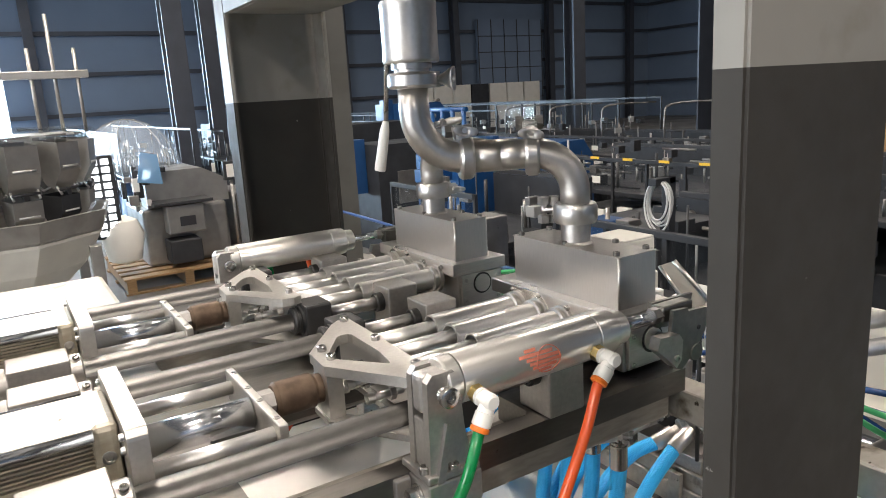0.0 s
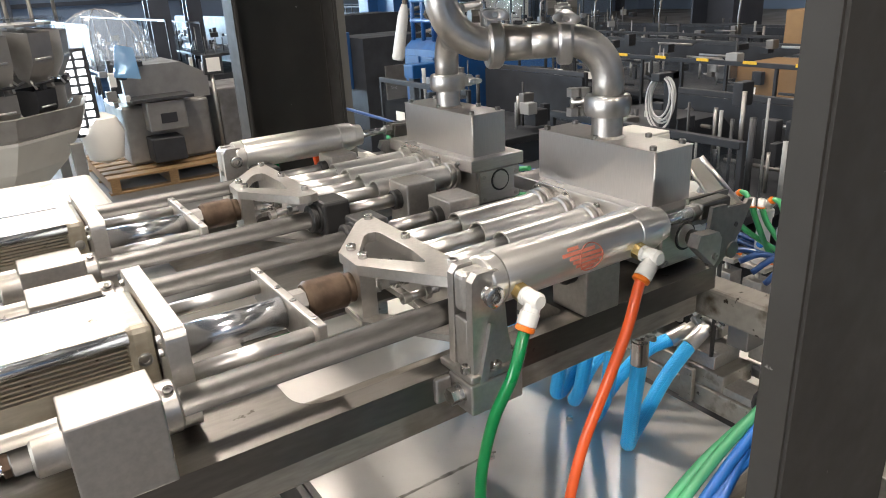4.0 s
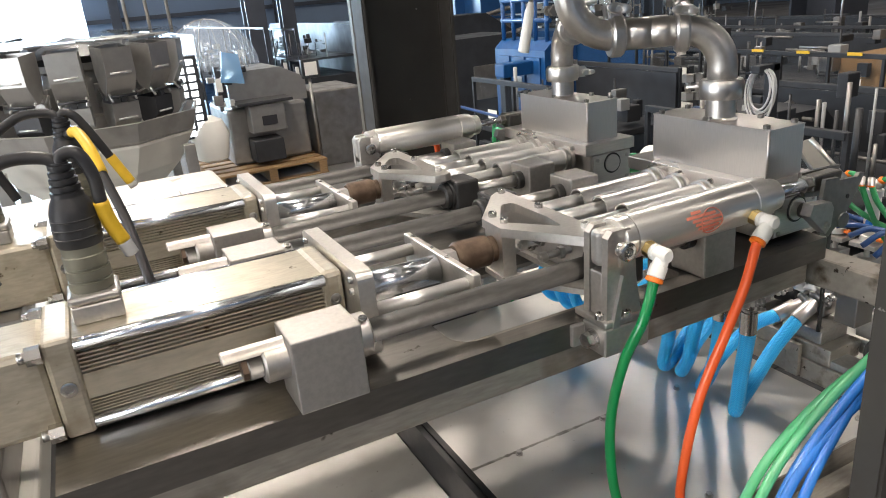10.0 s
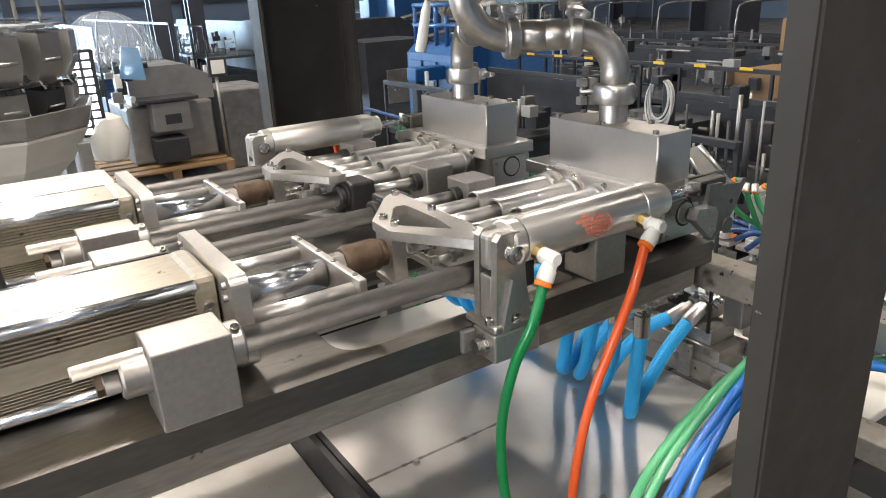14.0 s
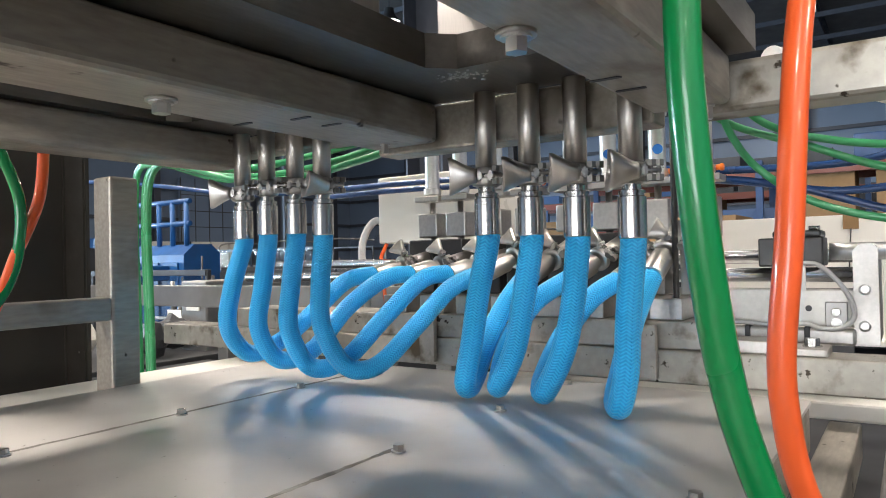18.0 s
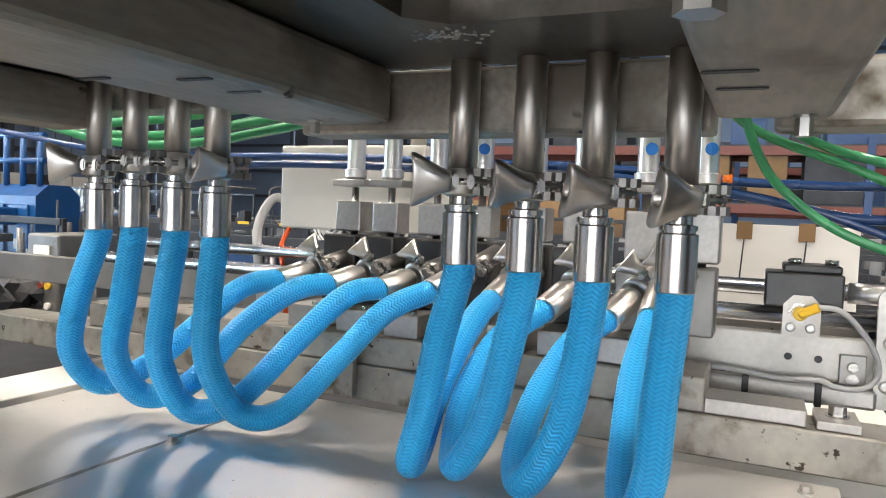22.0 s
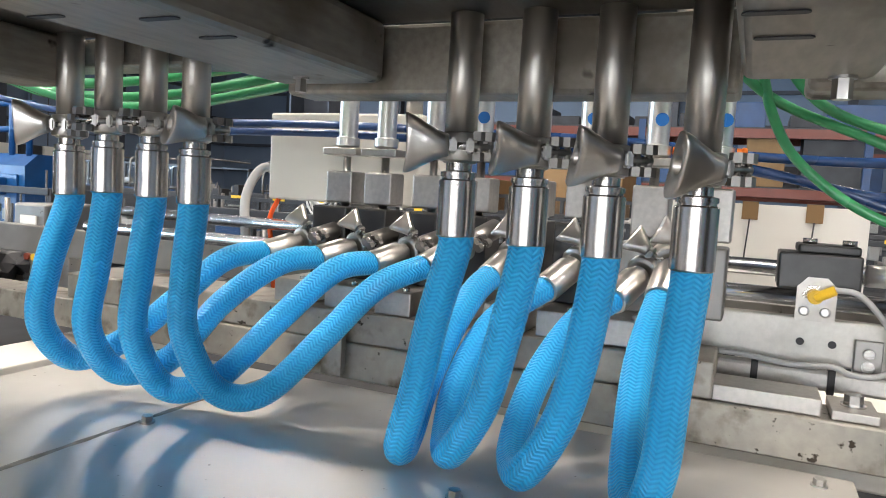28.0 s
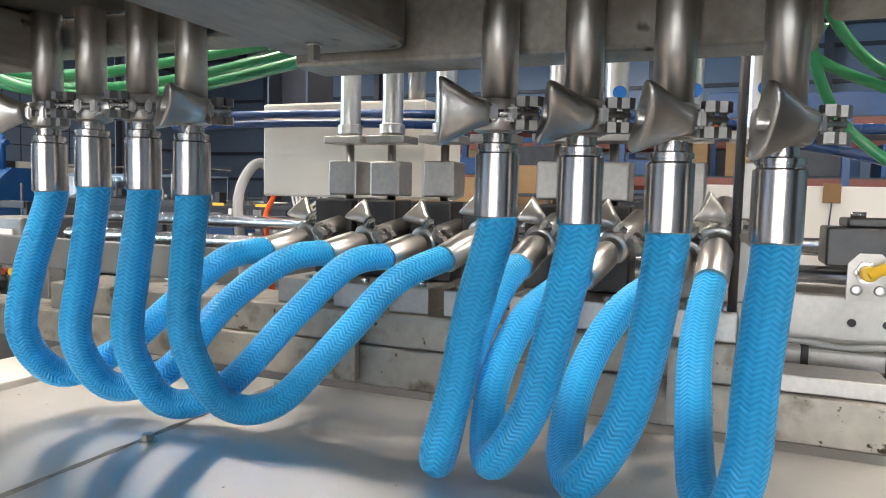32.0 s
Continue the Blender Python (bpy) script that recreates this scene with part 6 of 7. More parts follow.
part("upper_cabinet", slab(B(), [(1.50, 0.78), (2.36, 0.78), (2.36, 1.02), (2.10, 1.16), (1.60, 1.16), (1.50, 1.05)], 7.95, 8.8, axis="y"), WSTEEL, bg)
part("slot_box", box(B(), 1.62, 2.0, 7.62, 7.85, 0.52, 0.82, 0.015), WSTEEL, bg)
part("slot", box(B(), 1.74, 1.90, 7.612, 7.62, 0.60, 0.70, 0.004), INK, bg)
part("drawer", box(B(), 1.60, 1.92, 7.55, 7.85, 0.22, 0.46, 0.012), MGREY, bg)
part("tray", box(B(), 1.5, 2.1, 7.6, 7.95, 0.83, 0.86, 0.004), MGREY, bg)
part("side_cabinet", box(B(), 2.38, 2.95, 7.75, 8.6, 0.0, 0.86, 0.02), MSTEEL, bg)
part("screen_post", cyl(B(), (2.34, 7.70, 0.17), (2.34, 7.70, 1.10), 0.018, 10), WSTEEL, bg)
sc = part("screen_case", box(B(), 2.26, 2.46, 7.66, 7.72, 1.02, 1.22, 0.008), MGREY, bg)
part("screen", box(B(), 2.29, 2.43, 7.655, 7.66, 1.05, 1.19, 0.001), WHITEP, sc, "pale screen")
lf = part("lamp_frame", box(B(), 0.94, 1.18, 7.585, 7.62, 0.58, 1.40, 0.006), MGREY, bg)
for k in range(2):
    for q in range(10):
        part("lamp", box(B(), 0.97 + 0.10 * k, 1.04 + 0.10 * k, 7.565, 7.584, 0.61 + 0.078 * q, 0.665 + 0.078 * q, 0.006), LIGHTBAR, lf, "small white lamp")
rv = random.Random(4)
for k in range(16):
    x, y, z = 1.25 + rv.random() * 0.4, 7.65 + rv.random() * 0.3, 0.75 + rv.random() * 0.5
    bm = box(B(), x, x + 0.04 + rv.random() * 0.07, y, y + 0.08, z, z + 0.04 + rv.random() * 0.1, 0.006)
    part("mechanism", bm, (MGREY, WSTEEL, WHITEP, MDARK)[k % 4], bg)
part("guard", slab(B(), [(1.38, 1.10), (1.62, 1.06), (1.60, 1.36), (1.44, 1.40)], 7.6, 7.62, axis="y"), BGUARD, bg, "pale blue clear guard flap")
part("bag", lathe(B(), (1.18, 7.7, 0.28), (1.20, 7.7, 2), [(0, 0.03), (0.05, 0.16), (0.30, 0.21), (0.45, 0.15), (0.50, 0.05)], 12), POLYW, bg, "white plastic bag")
bm = B()
bmesh.ops.create_uvsphere(bm, u_segments=24, v_segments=14, radius=0.52, matrix=Matrix.Translation((1.45, 8.35, 1.20)))
bmesh.ops.delete(bm, geom=[v for v in bm.verts if v.co.z < 1.19], context="VERTS")
for fc in bm.faces:
    fc.smooth = True
part("dome", bm, DOMEF, bg, "clear plastic dome")
for a0 in (0.3, 1.2, 2.2):
    part("dome_rib", sweep(B(), [(1.45 + 0.525 * math.cos(a0) * math.cos(q), 8.35 + 0.525 * math.sin(a0) * math.cos(q), 1.20 + 0.525 * math.sin(q)) for q in [math.pi * k / 14 for k in range(15)]], 0.004, 6), WSTEEL, bg)
pal = thing("pallet", (1.7, 8.2, 0), "light wooden pallet under the packing machine", "pallet")
for k in range(7):
    part("plank", box(B(), 1.10, 2.34, 7.45 + 0.22 * k, 7.60 + 0.22 * k, 0.145, 0.168, 0.003), WOOD, pal)
for x in (1.12, 1.68, 2.24):
    part("bearer", box(B(), x, x + 0.09, 7.45, 8.92, 0.022, 0.144, 0.003), WOOD, pal)
for k in range(3):
    part("foot_board", box(B(), 1.10, 2.34, 7.45 + 0.66 * k, 7.57 + 0.66 * k, 0.0, 0.021, 0.003), WOOD, pal)

for ob in (bg, pal):
    ob.scale = (0.91, 0.91, 0.91)
    ob.location = (ob.location.x * 0.91 - 0.18, ob.location.y * 0.91, 0)

# a pale cover and cabinets beside the actuators, and the floor clutter there
cvx = thing("machine_cover", (-0.5, 2.4, 0), "pale painted machine cover standing behind the actuators", "cover")
part("case", box(B(), -1.30, 0.30, 2.15, 3.0, 0.25, 1.02, 0.02), WHITEPAINT, cvx)
part("plinth", box(B(), -1.25, 0.25, 2.2, 2.95, 0.0, 0.25, 0.01), MGREY, cvx)
part("flap", slab(B(), [(0.02, 1.02), (0.26, 1.02), (0.20, 1.06), (0.10, 1.08), (0.04, 1.06)], 2.3, 2.33, axis="y"), WHITEPAINT, cvx)
ab = thing("steel_stand", (-0.42, 0.70, 0), "pale painted stand under the actuator motors", "stand")
part("top", box(B(), -0.62, -0.235, 0.50, 1.20, 1.20, 1.24, 0.004), WHITEPAINT, ab)
part("shelf", box(B(), -0.62, -0.32, 0.50, 1.20, 1.05, 1.09, 0.004), WHITEPAINT, ab)
for x in (-0.60, -0.30):
    for y in (0.52, 1.18):
        part("leg", box(B(), x - 0.02, x + 0.02, y - 0.02, y + 0.02, 0, 1.2, 0.003), MSTEEL, ab)
for x0, x1, y0, y1, z0, z1 in ((-0.60, -0.25, 0.60, 0.78, 1.24, 1.289), (-0.60, -0.25, 0.962, 1.142, 1.24, 1.289)):
    part("pad", box(B(), x0, x1, y0, y1, z0, z1, 0.003), MSTEEL, ab)

# ---- guarded machine with yellow tags ----
def guard_machine(x0, x1, y0, y1, top, name, label, seed, blue=False, step=0.36, tags=True):
    rv = random.Random(seed)
    g = thing(name, ((x0 + x1) / 2, (y0 + y1) / 2, 0), label, "machine")
    part("plinth", box(B(), x0, x1, y0, y1, 0.06, 0.42, 0.01), MBLUE if blue else MDARK, g)
    part("table", box(B(), x0, x1, y0, y1, 0.70, 0.74, 0.006), MDARK, g)
    frame_m, ph = (MDARK, 0.011) if x0 < 5 else (MGREY, 0.015)
    n = max(2, int((y1 - y0) / step))
    for k in range(n + 1):
        y = y0 + (y1 - y0) * k / n
        part("post", box(B(), x0 - ph, x0 + ph, y - ph, y + ph, 0.0, top, 0.003), frame_m, g)
        if k % 2 == 0:
            part("post", box(B(), x1 - ph, x1 + ph, y - ph, y + ph, 0.0, top, 0.003), frame_m, g)
        if k < n:
            yc = y + (y1 - y0) / n / 2
            part("pane", box(B(), x0 - 0.004, x0 + 0.004, y + 0.02, y + (y1 - y0) / n - 0.02, 0.76, top - 0.03), ACRYL, g)
            if tags:
                part("tag", box(B(), x0 - 0.022, x0 - 0.016, yc - 0.05, yc + 0.05, top - 0.012, top + 0.008), YELLOW, g, "yellow warning tag")
            for q in range(11):
                yy, xx = y + rv.random() * (y1 - y0) / n * 0.8, x0 + 0.12 + rv.random() * (x1 - x0) * 0.6
                zz = 0.74 + rv.random() * 0.30
                kind = rv.random()
                if kind < 0.45:
                    bm = cyl(B(), (xx, yy, 0.74), (xx, yy, zz + 0.1), 0.005 + rv.random() * 0.009, 8)
                elif kind < 0.8:
                    bm = box(B(), xx, xx + 0.04 + rv.random() * 0.09, yy, yy + 0.03 + rv.random() * 0.08, zz, zz + 0.03 + rv.random() * 0.08, 0.004)
                else:
                    bm = cyl(B(), (xx, yy, zz), (xx, yy + 0.2 + rv.random() * 0.2, zz), 0.010, 8)
                part("fitting", bm, (MDARK, MSTEEL, MGREY, MSTEEL, CABG, MGREY)[q % 6], g)
            if rv.random() < 0.6:
                part("label", box(B(), x0 - 0.0195, x0 - 0.0165, yc - 0.06, yc + 0.05, 0.80, 0.86), WHITEP, g, "white instruction label")
            for q in range(5):
                yy, zz = y + rv.random() * 0.28, 0.10 + rv.random() * 0.5
                bm = box(B(), x0 - 0.05, x0 - 0.001, yy, yy + 0.05 + rv.random() * 0.1, zz, zz + 0.05 + rv.random() * 0.12, 0.004)
                part("device", bm, (MGREY, MDARK, MDARK, WHITEP, MDARK)[q % 5], g)
    if not blue:
        part("back_panel", box(B(), x1 - 0.03, x1 - 0.018, y0, y1, 0.42, top - 0.03), MDARK, g)
    part("top_rail", box(B(), x0 - 0.016, x0 + 0.016, y0, y1, top - 0.03, top, 0.003), frame_m, g)
    part("top_rail", box(B(), x1 - 0.016, x1 + 0.016, y0, y1, top - 0.03, top, 0.003), MGREY, g)
    return g


cm = guard_machine(4.4, 5.6, -0.6, 5.4, 1.02, "carton_machine", "long guarded cartoning machine with clear panes and yellow tags", 3)
for y, z, w, h in ((3.19, 0.77, 0.15, 0.035), (2.82, 0.668, 0.15, 0.035), (2.86, 0.64, 0.06, 0.05), (3.53, 0.687, 0.10, 0.03), (2.30, 0.72, 0.15, 0.035), (1.70, 0.70, 0.15, 0.035)):
    lb = part("label", box(B(), 4.372, 4.3755, y - w / 2, y + w / 2, z - h / 2, z + h / 2), WHITEP, cm, "white instruction label")
    part("print", box(B(), 4.370, 4.3718, y - w * 0.40, y + w * 0.25, z - h * 0.10, z + h * 0.12), INK, lb)
for y in (3.0, 2.35, 1.6):
    dv = part("panel", box(B(), 4.35, 4.376, y - 0.085, y + 0.085, 0.41, 0.50, 0.003), PAINT_HI, cm, "grey switch panel")
    part("knob", cyl(B(), (4.35, y + 0.01, 0.455), (4.325, y + 0.01, 0.455), 0.034, 14), INK, dv, "black rotary knob")
for y in (3.36, 2.62):
    dv = part("switch_plate", box(B(), 4.35, 4.376, y - 0.03, y + 0.03, 0.57, 0.71, 0.003), MSTEEL, cm)
    for q in range(3):
        part("button", cyl(B(), (4.35, y, 0.60 + 0.04 * q), (4.342, y, 0.60 + 0.04 * q), 0.012, 10), INK, dv)
guard_machine(6.6, 7.8, 3.2, 9.6, 0.98, "filling_machine", "long guarded filling machine with clear panes", 5, tags=False, step=0.6)
guard_machine(2.25, 3.15, 1.55, 2.55, 1.04, "small_infeed", "small guarded infeed unit with steel fittings", 21, tags=False, step=0.33)
guard_machine(2.3, 3.2, 3.3, 4.3, 1.06, "infeed_machine", "low guarded infeed machine full of small steel fittings", 8, tags=False, step=0.42)
guard_machine(7.5, 8.6, 11.5, 19.0, 1.25, "blue_line", "far blue packing line with clear guards", 11, blue=True, tags=False, step=0.9)
guard_machine(3.3, 4.3, 12.0, 17.5, 1.25, "steel_line", "far steel packing line crowded with fittings", 13, tags=False, step=0.7)
guard_machine(5.2, 6.2, 9.5, 15.5, 1.20, "blue_line", "far blue packing line with clear guards", 17, blue=True, tags=False, step=0.7)

guard_machine(1.5, 2.5, 10.8, 18.6, 1.35, "dark_packing_line", "long dark packing line crowded with fittings across the hall", 41, blue=True, tags=False, step=0.75)
guard_machine(-0.9, 0.1, 11.5, 18.0, 1.30, "dark_packing_line", "dark packing line with clear guards near the open door", 43, blue=True, tags=False, step=0.75)
guard_machine(9.4, 10.5, 9.0, 18.0, 1.35, "blue_line", "far blue packing line with clear guards", 47, blue=True, tags=False, step=0.9)
guard_machine(5.9, 6.5, -0.8, 3.0, 1.15, "dark_packing_line", "dark machine row behind the cartoning machine", 51, tags=False, step=0.45)

# blue press behind the infeed
bp_ = thing("blue_press", (3.25, 4.8, 0), "bright blue machine body with a blue pipe lattice on top", "machine")
part("body", slab(B(), [(2.98, 0.0), (3.27, 0.0), (3.27, 1.16), (3.20, 1.22), (3.06, 1.22), (2.98, 1.15)], 4.42, 5.12, axis="y"), PRESSB, bp_)
for k in range(3):
    part("panel", box(B(), 2.965, 2.979, 4.47 + 0.21 * k, 4.64 + 0.21 * k, 0.62, 1.10, 0.004), (PRESSB, MBLUE, PRESSB)[k], bp_)
    part("plate", box(B(), 2.958, 2.9645, 4.50 + 0.21 * k, 4.58 + 0.21 * k, 0.84 + 0.05 * k, 0.90 + 0.05 * k, 0.002), MSTEEL, bp_)
for k in range(5):
    part("post", cyl(B(), (3.05, 4.48 + 0.15 * k, 1.21), (3.05, 4.48 + 0.15 * k, 1.52), 0.018, 8), PRESSB, bp_)
for z in (1.36, 1.51):
    part("rail", cyl(B(), (3.05, 4.44, z), (3.05, 5.10, z), 0.018, 8), PRESSB, bp_)
part("arm", box(B(), 2.70, 2.965, 4.55, 4.68, 0.98, 1.08, 0.01), PRESSB, bp_)
part("leg", box(B(), 2.72, 2.78, 4.58, 4.65, 0.0, 0.98, 0.006), MDARK, bp_)

# arched clear guard over the filling machine
ag = thing("arched_guard", (6.9, 5.8, 1.35), "long clear tunnel guard with bent white ribs", "guard")
for k in range(6):
    y = 3.6 + k * 1.0
    part("rib", sweep(B(), smooth_pts([(6.60, y, 0.98), (6.60, y, 1.22), (6.72, y, 1.36), (7.6, y, 1.36)], 4), 0.012, 6), MSTEEL, ag)
part("pane", box(B(), 6.72, 7.6, 3.6, 8.6, 1.374, 1.380), ACRYL, ag)

# blue machine parts seen through the frame
for k, (x, y, w, d, h) in enumerate(((3.9, 6.9, 1.1, 0.7, 1.15), (2.9, 2.45, 0.7, 0.5, 0.95), (5.9, 7.6, 0.5, 2.6, 1.0), (4.7, 8.9, 1.4, 0.6, 1.3), (6.4, 11.0, 0.9, 1.2, 1.5))):
    b = thing("blue_machine", (x, y, 0), "dark machine body with a blue arm" if k in (0, 1, 3) else "blue painted machine body with steel fittings", "machine", "blue machines")
    part("body", slab(B(), [(x - w / 2, 0.0), (x + w / 2, 0.0), (x + w / 2, h * 0.8), (x + w * 0.2, h), (x - w / 2, h)], y - d / 2, y + d / 2, axis="y"), MDARK if k in (0, 1, 3) else MBLUE, b)
    part("arm", box(B(), x - w * 0.7, x - w * 0.5, y - 0.08, y + 0.08, h * 0.55, h * 1.05, 0.01), MBLUE, b)
    part("rod", cyl(B(), (x - w * 0.6, y, h * 0.8), (x + w * 0.6, y, h * 1.02), 0.03, 10), MSTEEL, b)
    part("panel", box(B(), x - w * 0.3, x + w * 0.1, y - d / 2 - 0.02, y - d / 2, h * 0.45, h * 0.75, 0.004), MSTEEL, b)

# a grey machine with a small screen behind the hoses
gm = thing("control_cabinet", (2.0, 2.9, 0), "narrow steel operator cabinet with a small screen", "cabinet")
part("case", box(B(), 1.90, 2.15, 2.80, 2.96, 0.0, 1.02, 0.008), MSTEEL, gm)
part("screen", box(B(), 1.894, 1.90, 2.84, 2.92, 0.90, 0.98, 0.001), WHITEP, gm, "pale screen")
for k in range(5):
    part("button", cyl(B(), (1.90, 2.845 + 0.035 * (k % 3), 0.84 - 0.07 * (k // 3)), (1.888, 2.845 + 0.035 * (k % 3), 0.84 - 0.07 * (k // 3)), 0.012, 10), (YELLOW, RED, MDARK, WHITEP, MDARK)[k], gm)
sm = thing("steel_machine", (1.95, 2.1, 0), "dark steel machine body with a white roll on top", "machine")
part("body", box(B(), 1.72, 2.16, 1.7, 2.5, 0.0, 0.84, 0.02), MGREY, sm)
part("roll", cyl(B(), (1.92, 2.05, 0.89), (1.98, 2.25, 0.89), 0.05, 24, 0.008), POLYW, sm, "white roll")
part("panel", box(B(), 2.10, 2.12, 1.80, 1.95, 0.84, 1.0, 0.003), MGREY, sm)

# white cabinet with a blue and red mark, and a pale blue hood
kc = thing("white_cabinet", (2.5, 0.0, 0), "off-white machine cabinet with a blue and red printed mark", "cabinet")
part("case", box(B(), 2.20, 2.9, -1.2, 0.215, 0.70, 1.038, 0.01), CABG, kc)
part("base", box(B(), 2.25, 2.85, -1.15, 0.20, 0.0, 0.70, 0.01), MGREY, kc)
for k in range(3):
    bm = slab(B(), [(0.185 - 0.018 * k, 0.985), (0.177 - 0.018 * k, 0.985), (0.160 - 0.018 * k, 1.018), (0.168 - 0.018 * k, 1.018)], 2.197, 2.199, axis="x")
    part("mark", bm, (PRINTB, PRINTB, PRINTR)[k], kc, "slanted printed stripe")
for k in range(3):
    part("mark", box(B(), 2.197, 2.199, 0.105 - 0.034 * k, 0.128 - 0.034 * k, 0.985, 1.010), PRINTB, kc, "blue printed block")
part("hood", box(B(), 2.22, 2.9, -1.2, 0.08, 1.039, 1.09, 0.02), TEAL, kc, "pale blue hood")
part("side_box", box(B(), 1.95, 2.08, 0.262, 0.33, 0.95, 1.06, 0.004), WHITEPAINT, kc)
part("side_post", box(B(), 2.0, 2.06, 0.27, 0.32, 0.0, 0.95, 0.003), MGREY, kc)
chn = thing("side_channel", (1.25, 0.1, 0.0), "sloping grey steel channel beside the conveyor", "channel")
part("web", slab(B(), [(1.10, 1.030), (1.75, 0.94), (1.75, 0.90), (1.10, 0.985)], 0.345, 0.353, axis="y"), MSTEEL, chn)
part("flange", slab(B(), [(1.10, 1.032), (1.75, 0.942), (1.75, 0.936), (1.10, 1.026)], 0.30, 0.345, axis="y"), MSTEEL, chn)
part("roller", cyl(B(), (1.12, 0.31, 0.955), (1.5, 0.31, 0.955), 0.026, 18), MGREY, chn)
part("leg", box(B(), 1.30, 1.34, 0.30, 0.34, 0.0, 0.93, 0.003), MSTEEL, chn)
sg = thing("warning_plate", (1.45, 0.385, 0.89), "small cream and red warning plate", "sign")
part("plate", box(B(), 1.45, 1.455, 0.362, 0.408, 0.888, 0.926, 0.001), POLYW, sg)
part("band", box(B(), 1.447, 1.4495, 0.365, 0.405, 0.891, 0.904), PRINTR, sg, "red printed band")
part("post", box(B(), 1.46, 1.48, 0.38, 0.40, 0.0, 0.92, 0.002), MSTEEL, sg)

# storage racks and boxes far behind
for k, (x, y0, y1) in enumerate(((9.5, -3.0, 4.5), (13.0, -2.0, 7.0))):
    rk = thing("pallet_rack", (x, (y0 + y1) / 2, 0), "orange and dark blue pallet rack full of boxes and parts", "rack", "pallet racks")
    n = int((y1 - y0) / 2.4)
    rv = random.Random(20 + k)
    for j in range(n + 1):
        y = y0 + (y1 - y0) * j / n
        for dx in (0, 1.0):
            part("upright", box(B(), x + dx - 0.04, x + dx + 0.04, y - 0.04, y + 0.04, 0, 2.2), MBLUE, rk)
    for z in (0.5, 1.35, 2.05):
        for dx in (0, 1.0):
            part("beam", box(B(), x + dx - 0.03, x + dx + 0.03, y0, y1, z - 0.06, z + 0.05), RED, rk, "orange-red beam")
        part("shelf", box(B(), x, x + 1.0, y0, y1, z + 0.05, z + 0.07), MGREY, rk)
        yy = y0 + 0.15
        while yy < y1 - 0.7:
            w, h = 0.3 + rv.random() * 0.6, (0.2 + rv.random() * 0.45) * (0.5 if z > 2 else 1)
            solo("storage_box", box(B(), x + 0.05, x + 0.75, yy, yy + w, z + 0.07, z + 0.07 + h, 0.01), (CARD, MDARK, MGREY, MDARK, MDARK, MBLUE)[rv.randrange(6)], (x + 0.4, yy + w / 2, z + 0.07), "box of stored parts on the rack shelf", "box", "boxes on the racks")
            yy += w + 0.05 + rv.random() * 0.3
for x, y, w, d, z0, h in ((4.64, 2.66, 0.5, 0.58, 0.74, 0.23), (5.75, 2.6, 0.55, 0.98, 0.0, 1.27), (5.7, 3.6, 0.5, 0.55, 0.0, 0.8), (6.0, 1.6, 0.7, 0.8, 0.0, 1.38), (6.1, 0.6, 0.9, 0.7, 0.0, 1.05), (6.45, 2.5, 0.5, 0.6, 0.0, 1.02)):
    bm = box(B(), x, x + w, y, y + d, z0, z0 + h, 0.006)
    cb = thing("cardboard_box", (x + w / 2, y + d / 2, z0), "plain brown cardboard box on the machine table" if z0 else "tall plain brown cardboard box on the floor", "box", "cardboard boxes")
    part("carton", bm, CARD, cb)
    part("tape", box(B(), x - 0.002, x, y + d * 0.46, y + d * 0.54, z0 + h * 0.6, z0 + h - 0.01), WOOD, cb)

# row of white cabinets and a gridded door far away
for k in range(7):
    x = 13.2 + 0.85 * k
    cb = thing("wall_cabinet", (x + 0.4, HY1 - 1.0, 0), "white steel cabinet standing along the far wall", "cabinet", "cabinets along the wall")
    part("case", box(B(), x, x + 0.8, HY1 - 1.4, HY1 - 0.8, 0, 1.9, 0.01), WHITEPAINT if k != 3 else MDARK, cb)
    part("door", box(B(), x + 0.03, x + 0.77, HY1 - 1.42, HY1 - 1.401, 0.05, 1.85, 0.004), WHITEPAINT if k != 3 else MDARK, cb)
dr = structure("door_1", box(B(), 16.9, 20.2, HY1 - 0.30, HY1 - 0.17, 0, 4.4), WALLP, "sectional door with a grid of panels in the daylight-tinted wall colour")
bm = B()
for k in range(7):
    box(bm, 16.9, 20.2, HY1 - 0.315, HY1 - 0.30, 0.62 * k + 0.02, 0.62 * k + 0.05)
for k in range(6):
    box(bm, 16.9 + 0.65 * k, 16.94 + 0.65 * k, HY1 - 0.318, HY1 - 0.3155, 0, 4.4)
part("door_grid", bm, MGREY, dr)

# coil of pale cable hanging on the machine behind the manifold
cc = thing("cable_coil", (2.28, 1.95, 1.2), "coil of pale grey cable hung on a steel hook", "cable coil")
rv = random.Random(6)
for k in range(7):
    ry, rz, tilt = 0.044 + rv.random() * 0.028, 0.080 + rv.random() * 0.03, rv.random() * 0.5 - 0.25
    part("turn", sweep(B(), [(2.27 + 0.004 * k + tilt * 0.06 * math.cos(q), 1.95 + ry * math.cos(q + tilt), 1.235 - rz + rz * math.sin(q)) for q in [2 * math.pi * j / 22 for j in range(23)]], 0.004, 6, False), CABLE, cc)
part("hook", box(B(), 2.24, 2.36, 1.93, 1.97, 1.22, 1.25, 0.003), MDARK, cc)
part("mast", box(B(), 2.32, 2.36, 1.93, 1.97, 0.86, 1.25, 0.003), MDARK, cc)

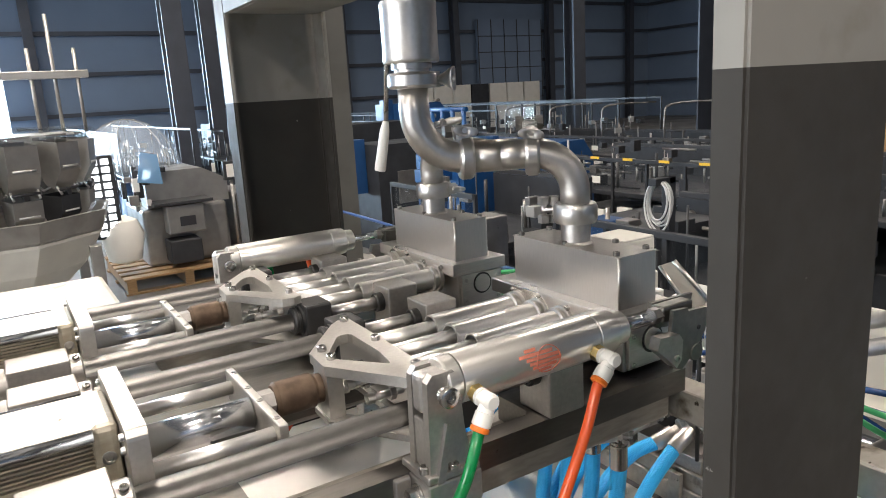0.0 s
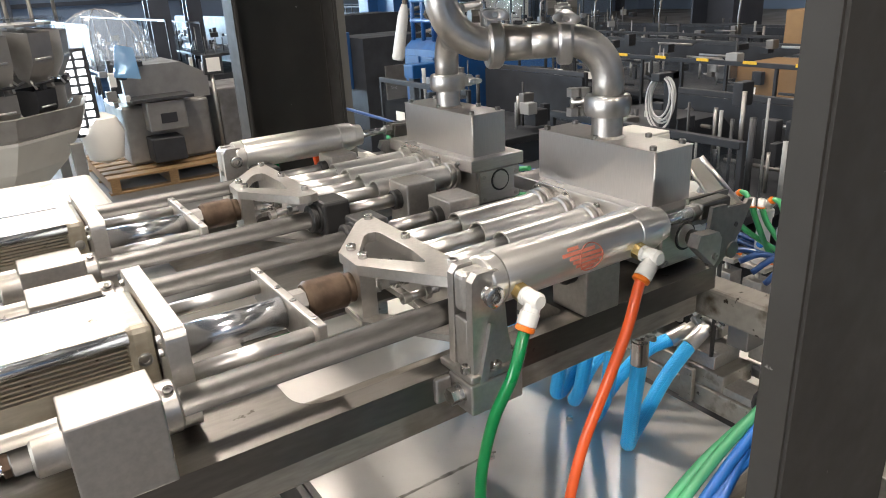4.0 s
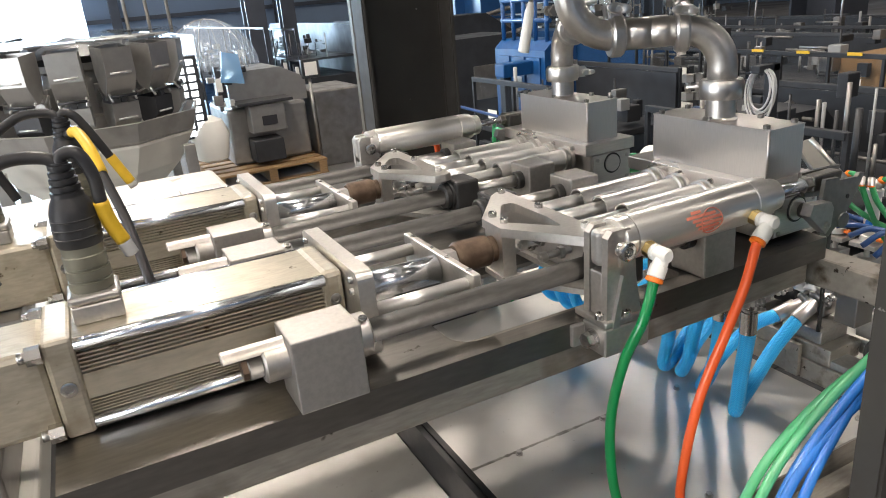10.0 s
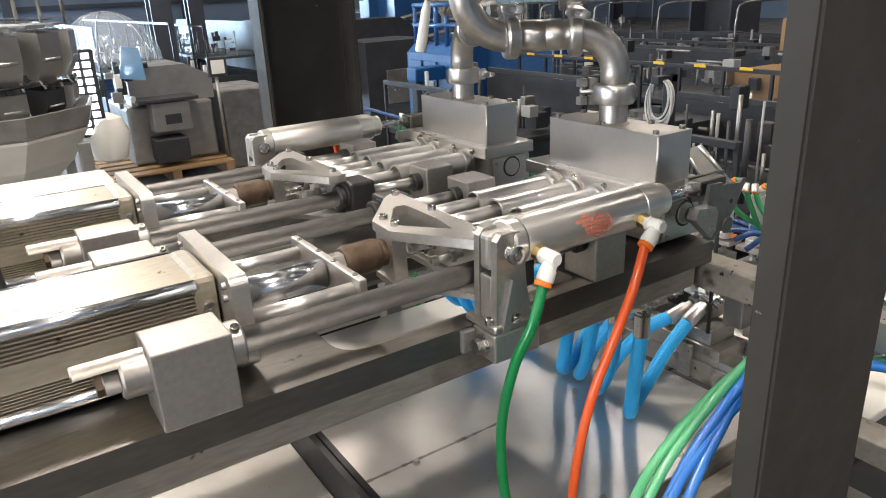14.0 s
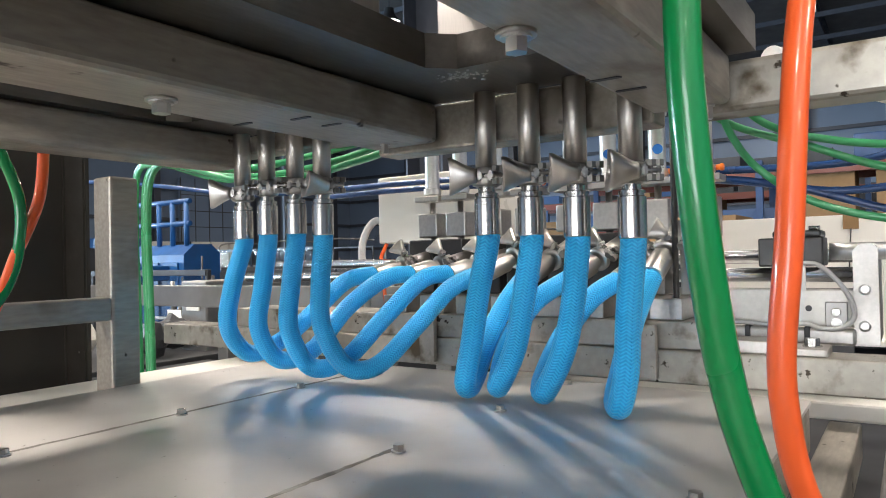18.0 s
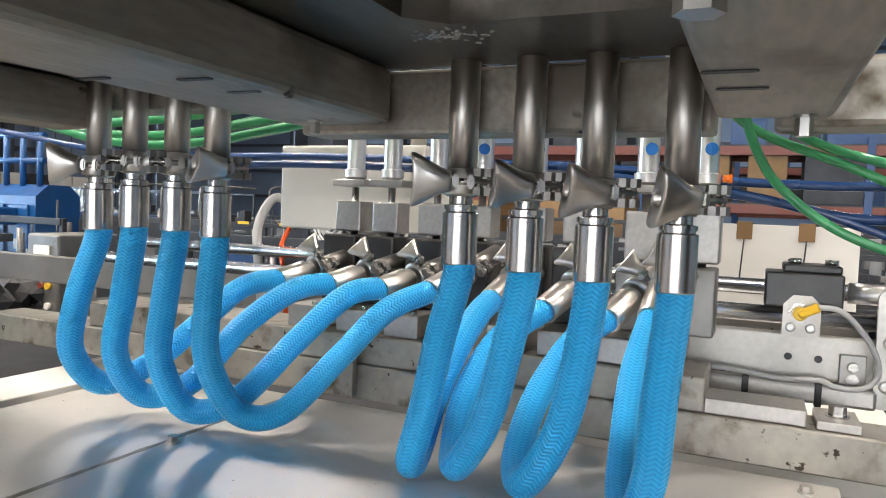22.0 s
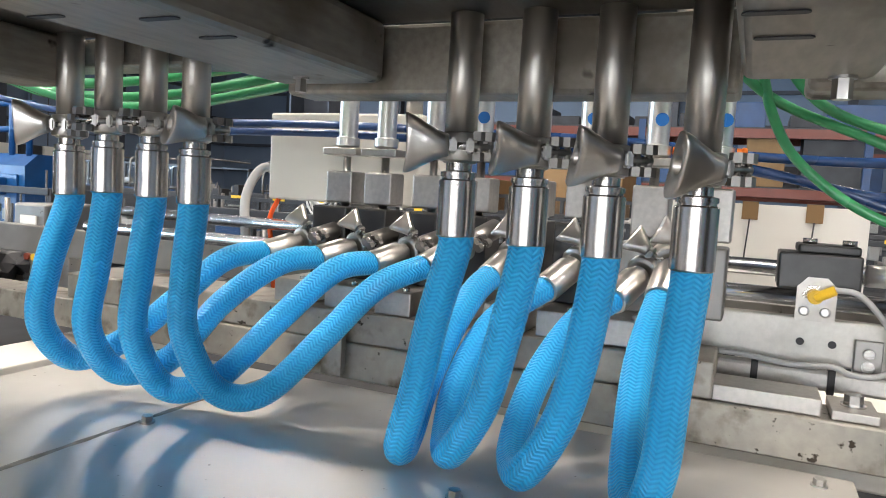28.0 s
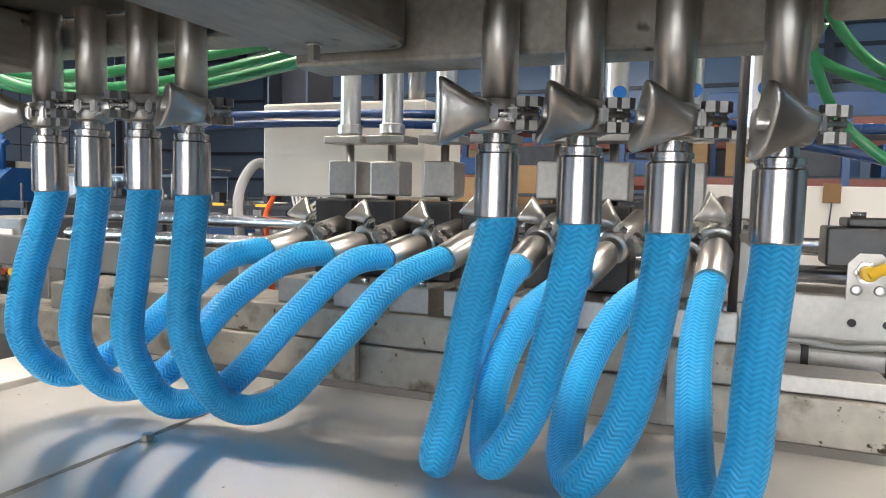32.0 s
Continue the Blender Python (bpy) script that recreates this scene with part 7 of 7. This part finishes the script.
# hall column, its grey darkened for shade, and fire bottle by the far column
structure("column_20", box(box(box(B(), 0.95, 1.25, 2.62, 2.65, 0, HZ), 0.95, 1.25, 2.89, 2.92, 0, HZ), 1.085, 1.115, 2.65, 2.89, 0, HZ), PAINT_SHADE, "grey painted steel hall column")
pd = thing("pull_cord", (0.92, 2.55, 1.1), "thin cord with a pale toggle hanging by the column", "cord")
part("cord", cyl(B(), (0.90, 2.55, 1.25), (0.88, 2.55, 7.5), 0.004, 6), CABLE, pd)
part("toggle", cyl(B(), (0.90, 2.55, 1.05), (0.90, 2.55, 1.25), 0.016, 10), WHITEP, pd)
fb = thing("fire_extinguisher", (1.10, 3.2, 0), "red fire extinguisher standing by the column", "fire extinguisher")
part("bottle", lathe(B(), (1.10, 3.2, 0.55), (1.10, 3.2, 2), [(0, 0.07), (0.02, 0.08), (0.42, 0.08), (0.50, 0.03), (0.54, 0.03)], 18), RED, fb)
part("valve", box(B(), 1.07, 1.13, 3.16, 3.24, 1.09, 1.13, 0.006), MDARK, fb)
part("stand", box(B(), 1.0, 1.2, 3.1, 3.3, 0, 0.55, 0.01), CARD, fb)
tb = thing("work_table", (1.7, 3.0, 0), "low bench with loose parts and crumpled packing paper", "table")
part("top", box(B(), 1.3, 2.2, 2.7, 3.5, 0.70, 0.74, 0.004), MGREY, tb)
for x in (1.34, 2.16):
    for y in (2.74, 3.46):
        part("leg", box(B(), x - 0.025, x + 0.025, y - 0.025, y + 0.025, 0, 0.70), MGREY, tb)
rv = random.Random(9)
for k in range(7):
    x, y = 1.38 + rv.random() * 0.7, 2.75 + rv.random() * 0.5
    bm = B()
    bmesh.ops.create_icosphere(bm, subdivisions=2, radius=0.05 + 0.05 * rv.random())
    for v in bm.verts:
        v.co *= 0.7 + 0.5 * rv.random()
    zmin = min(v.co.z for v in bm.verts)
    bmesh.ops.translate(bm, verts=bm.verts, vec=(x, y, 0.74 - zmin))
    solo("packing_paper", bm, (CARD, WHITEPAINT, MDARK, CARD, MGREY, CARD, MGREY)[k], (x, y, 0.74), "crumpled wad of packing material on the bench", "packing", "packing on the bench")
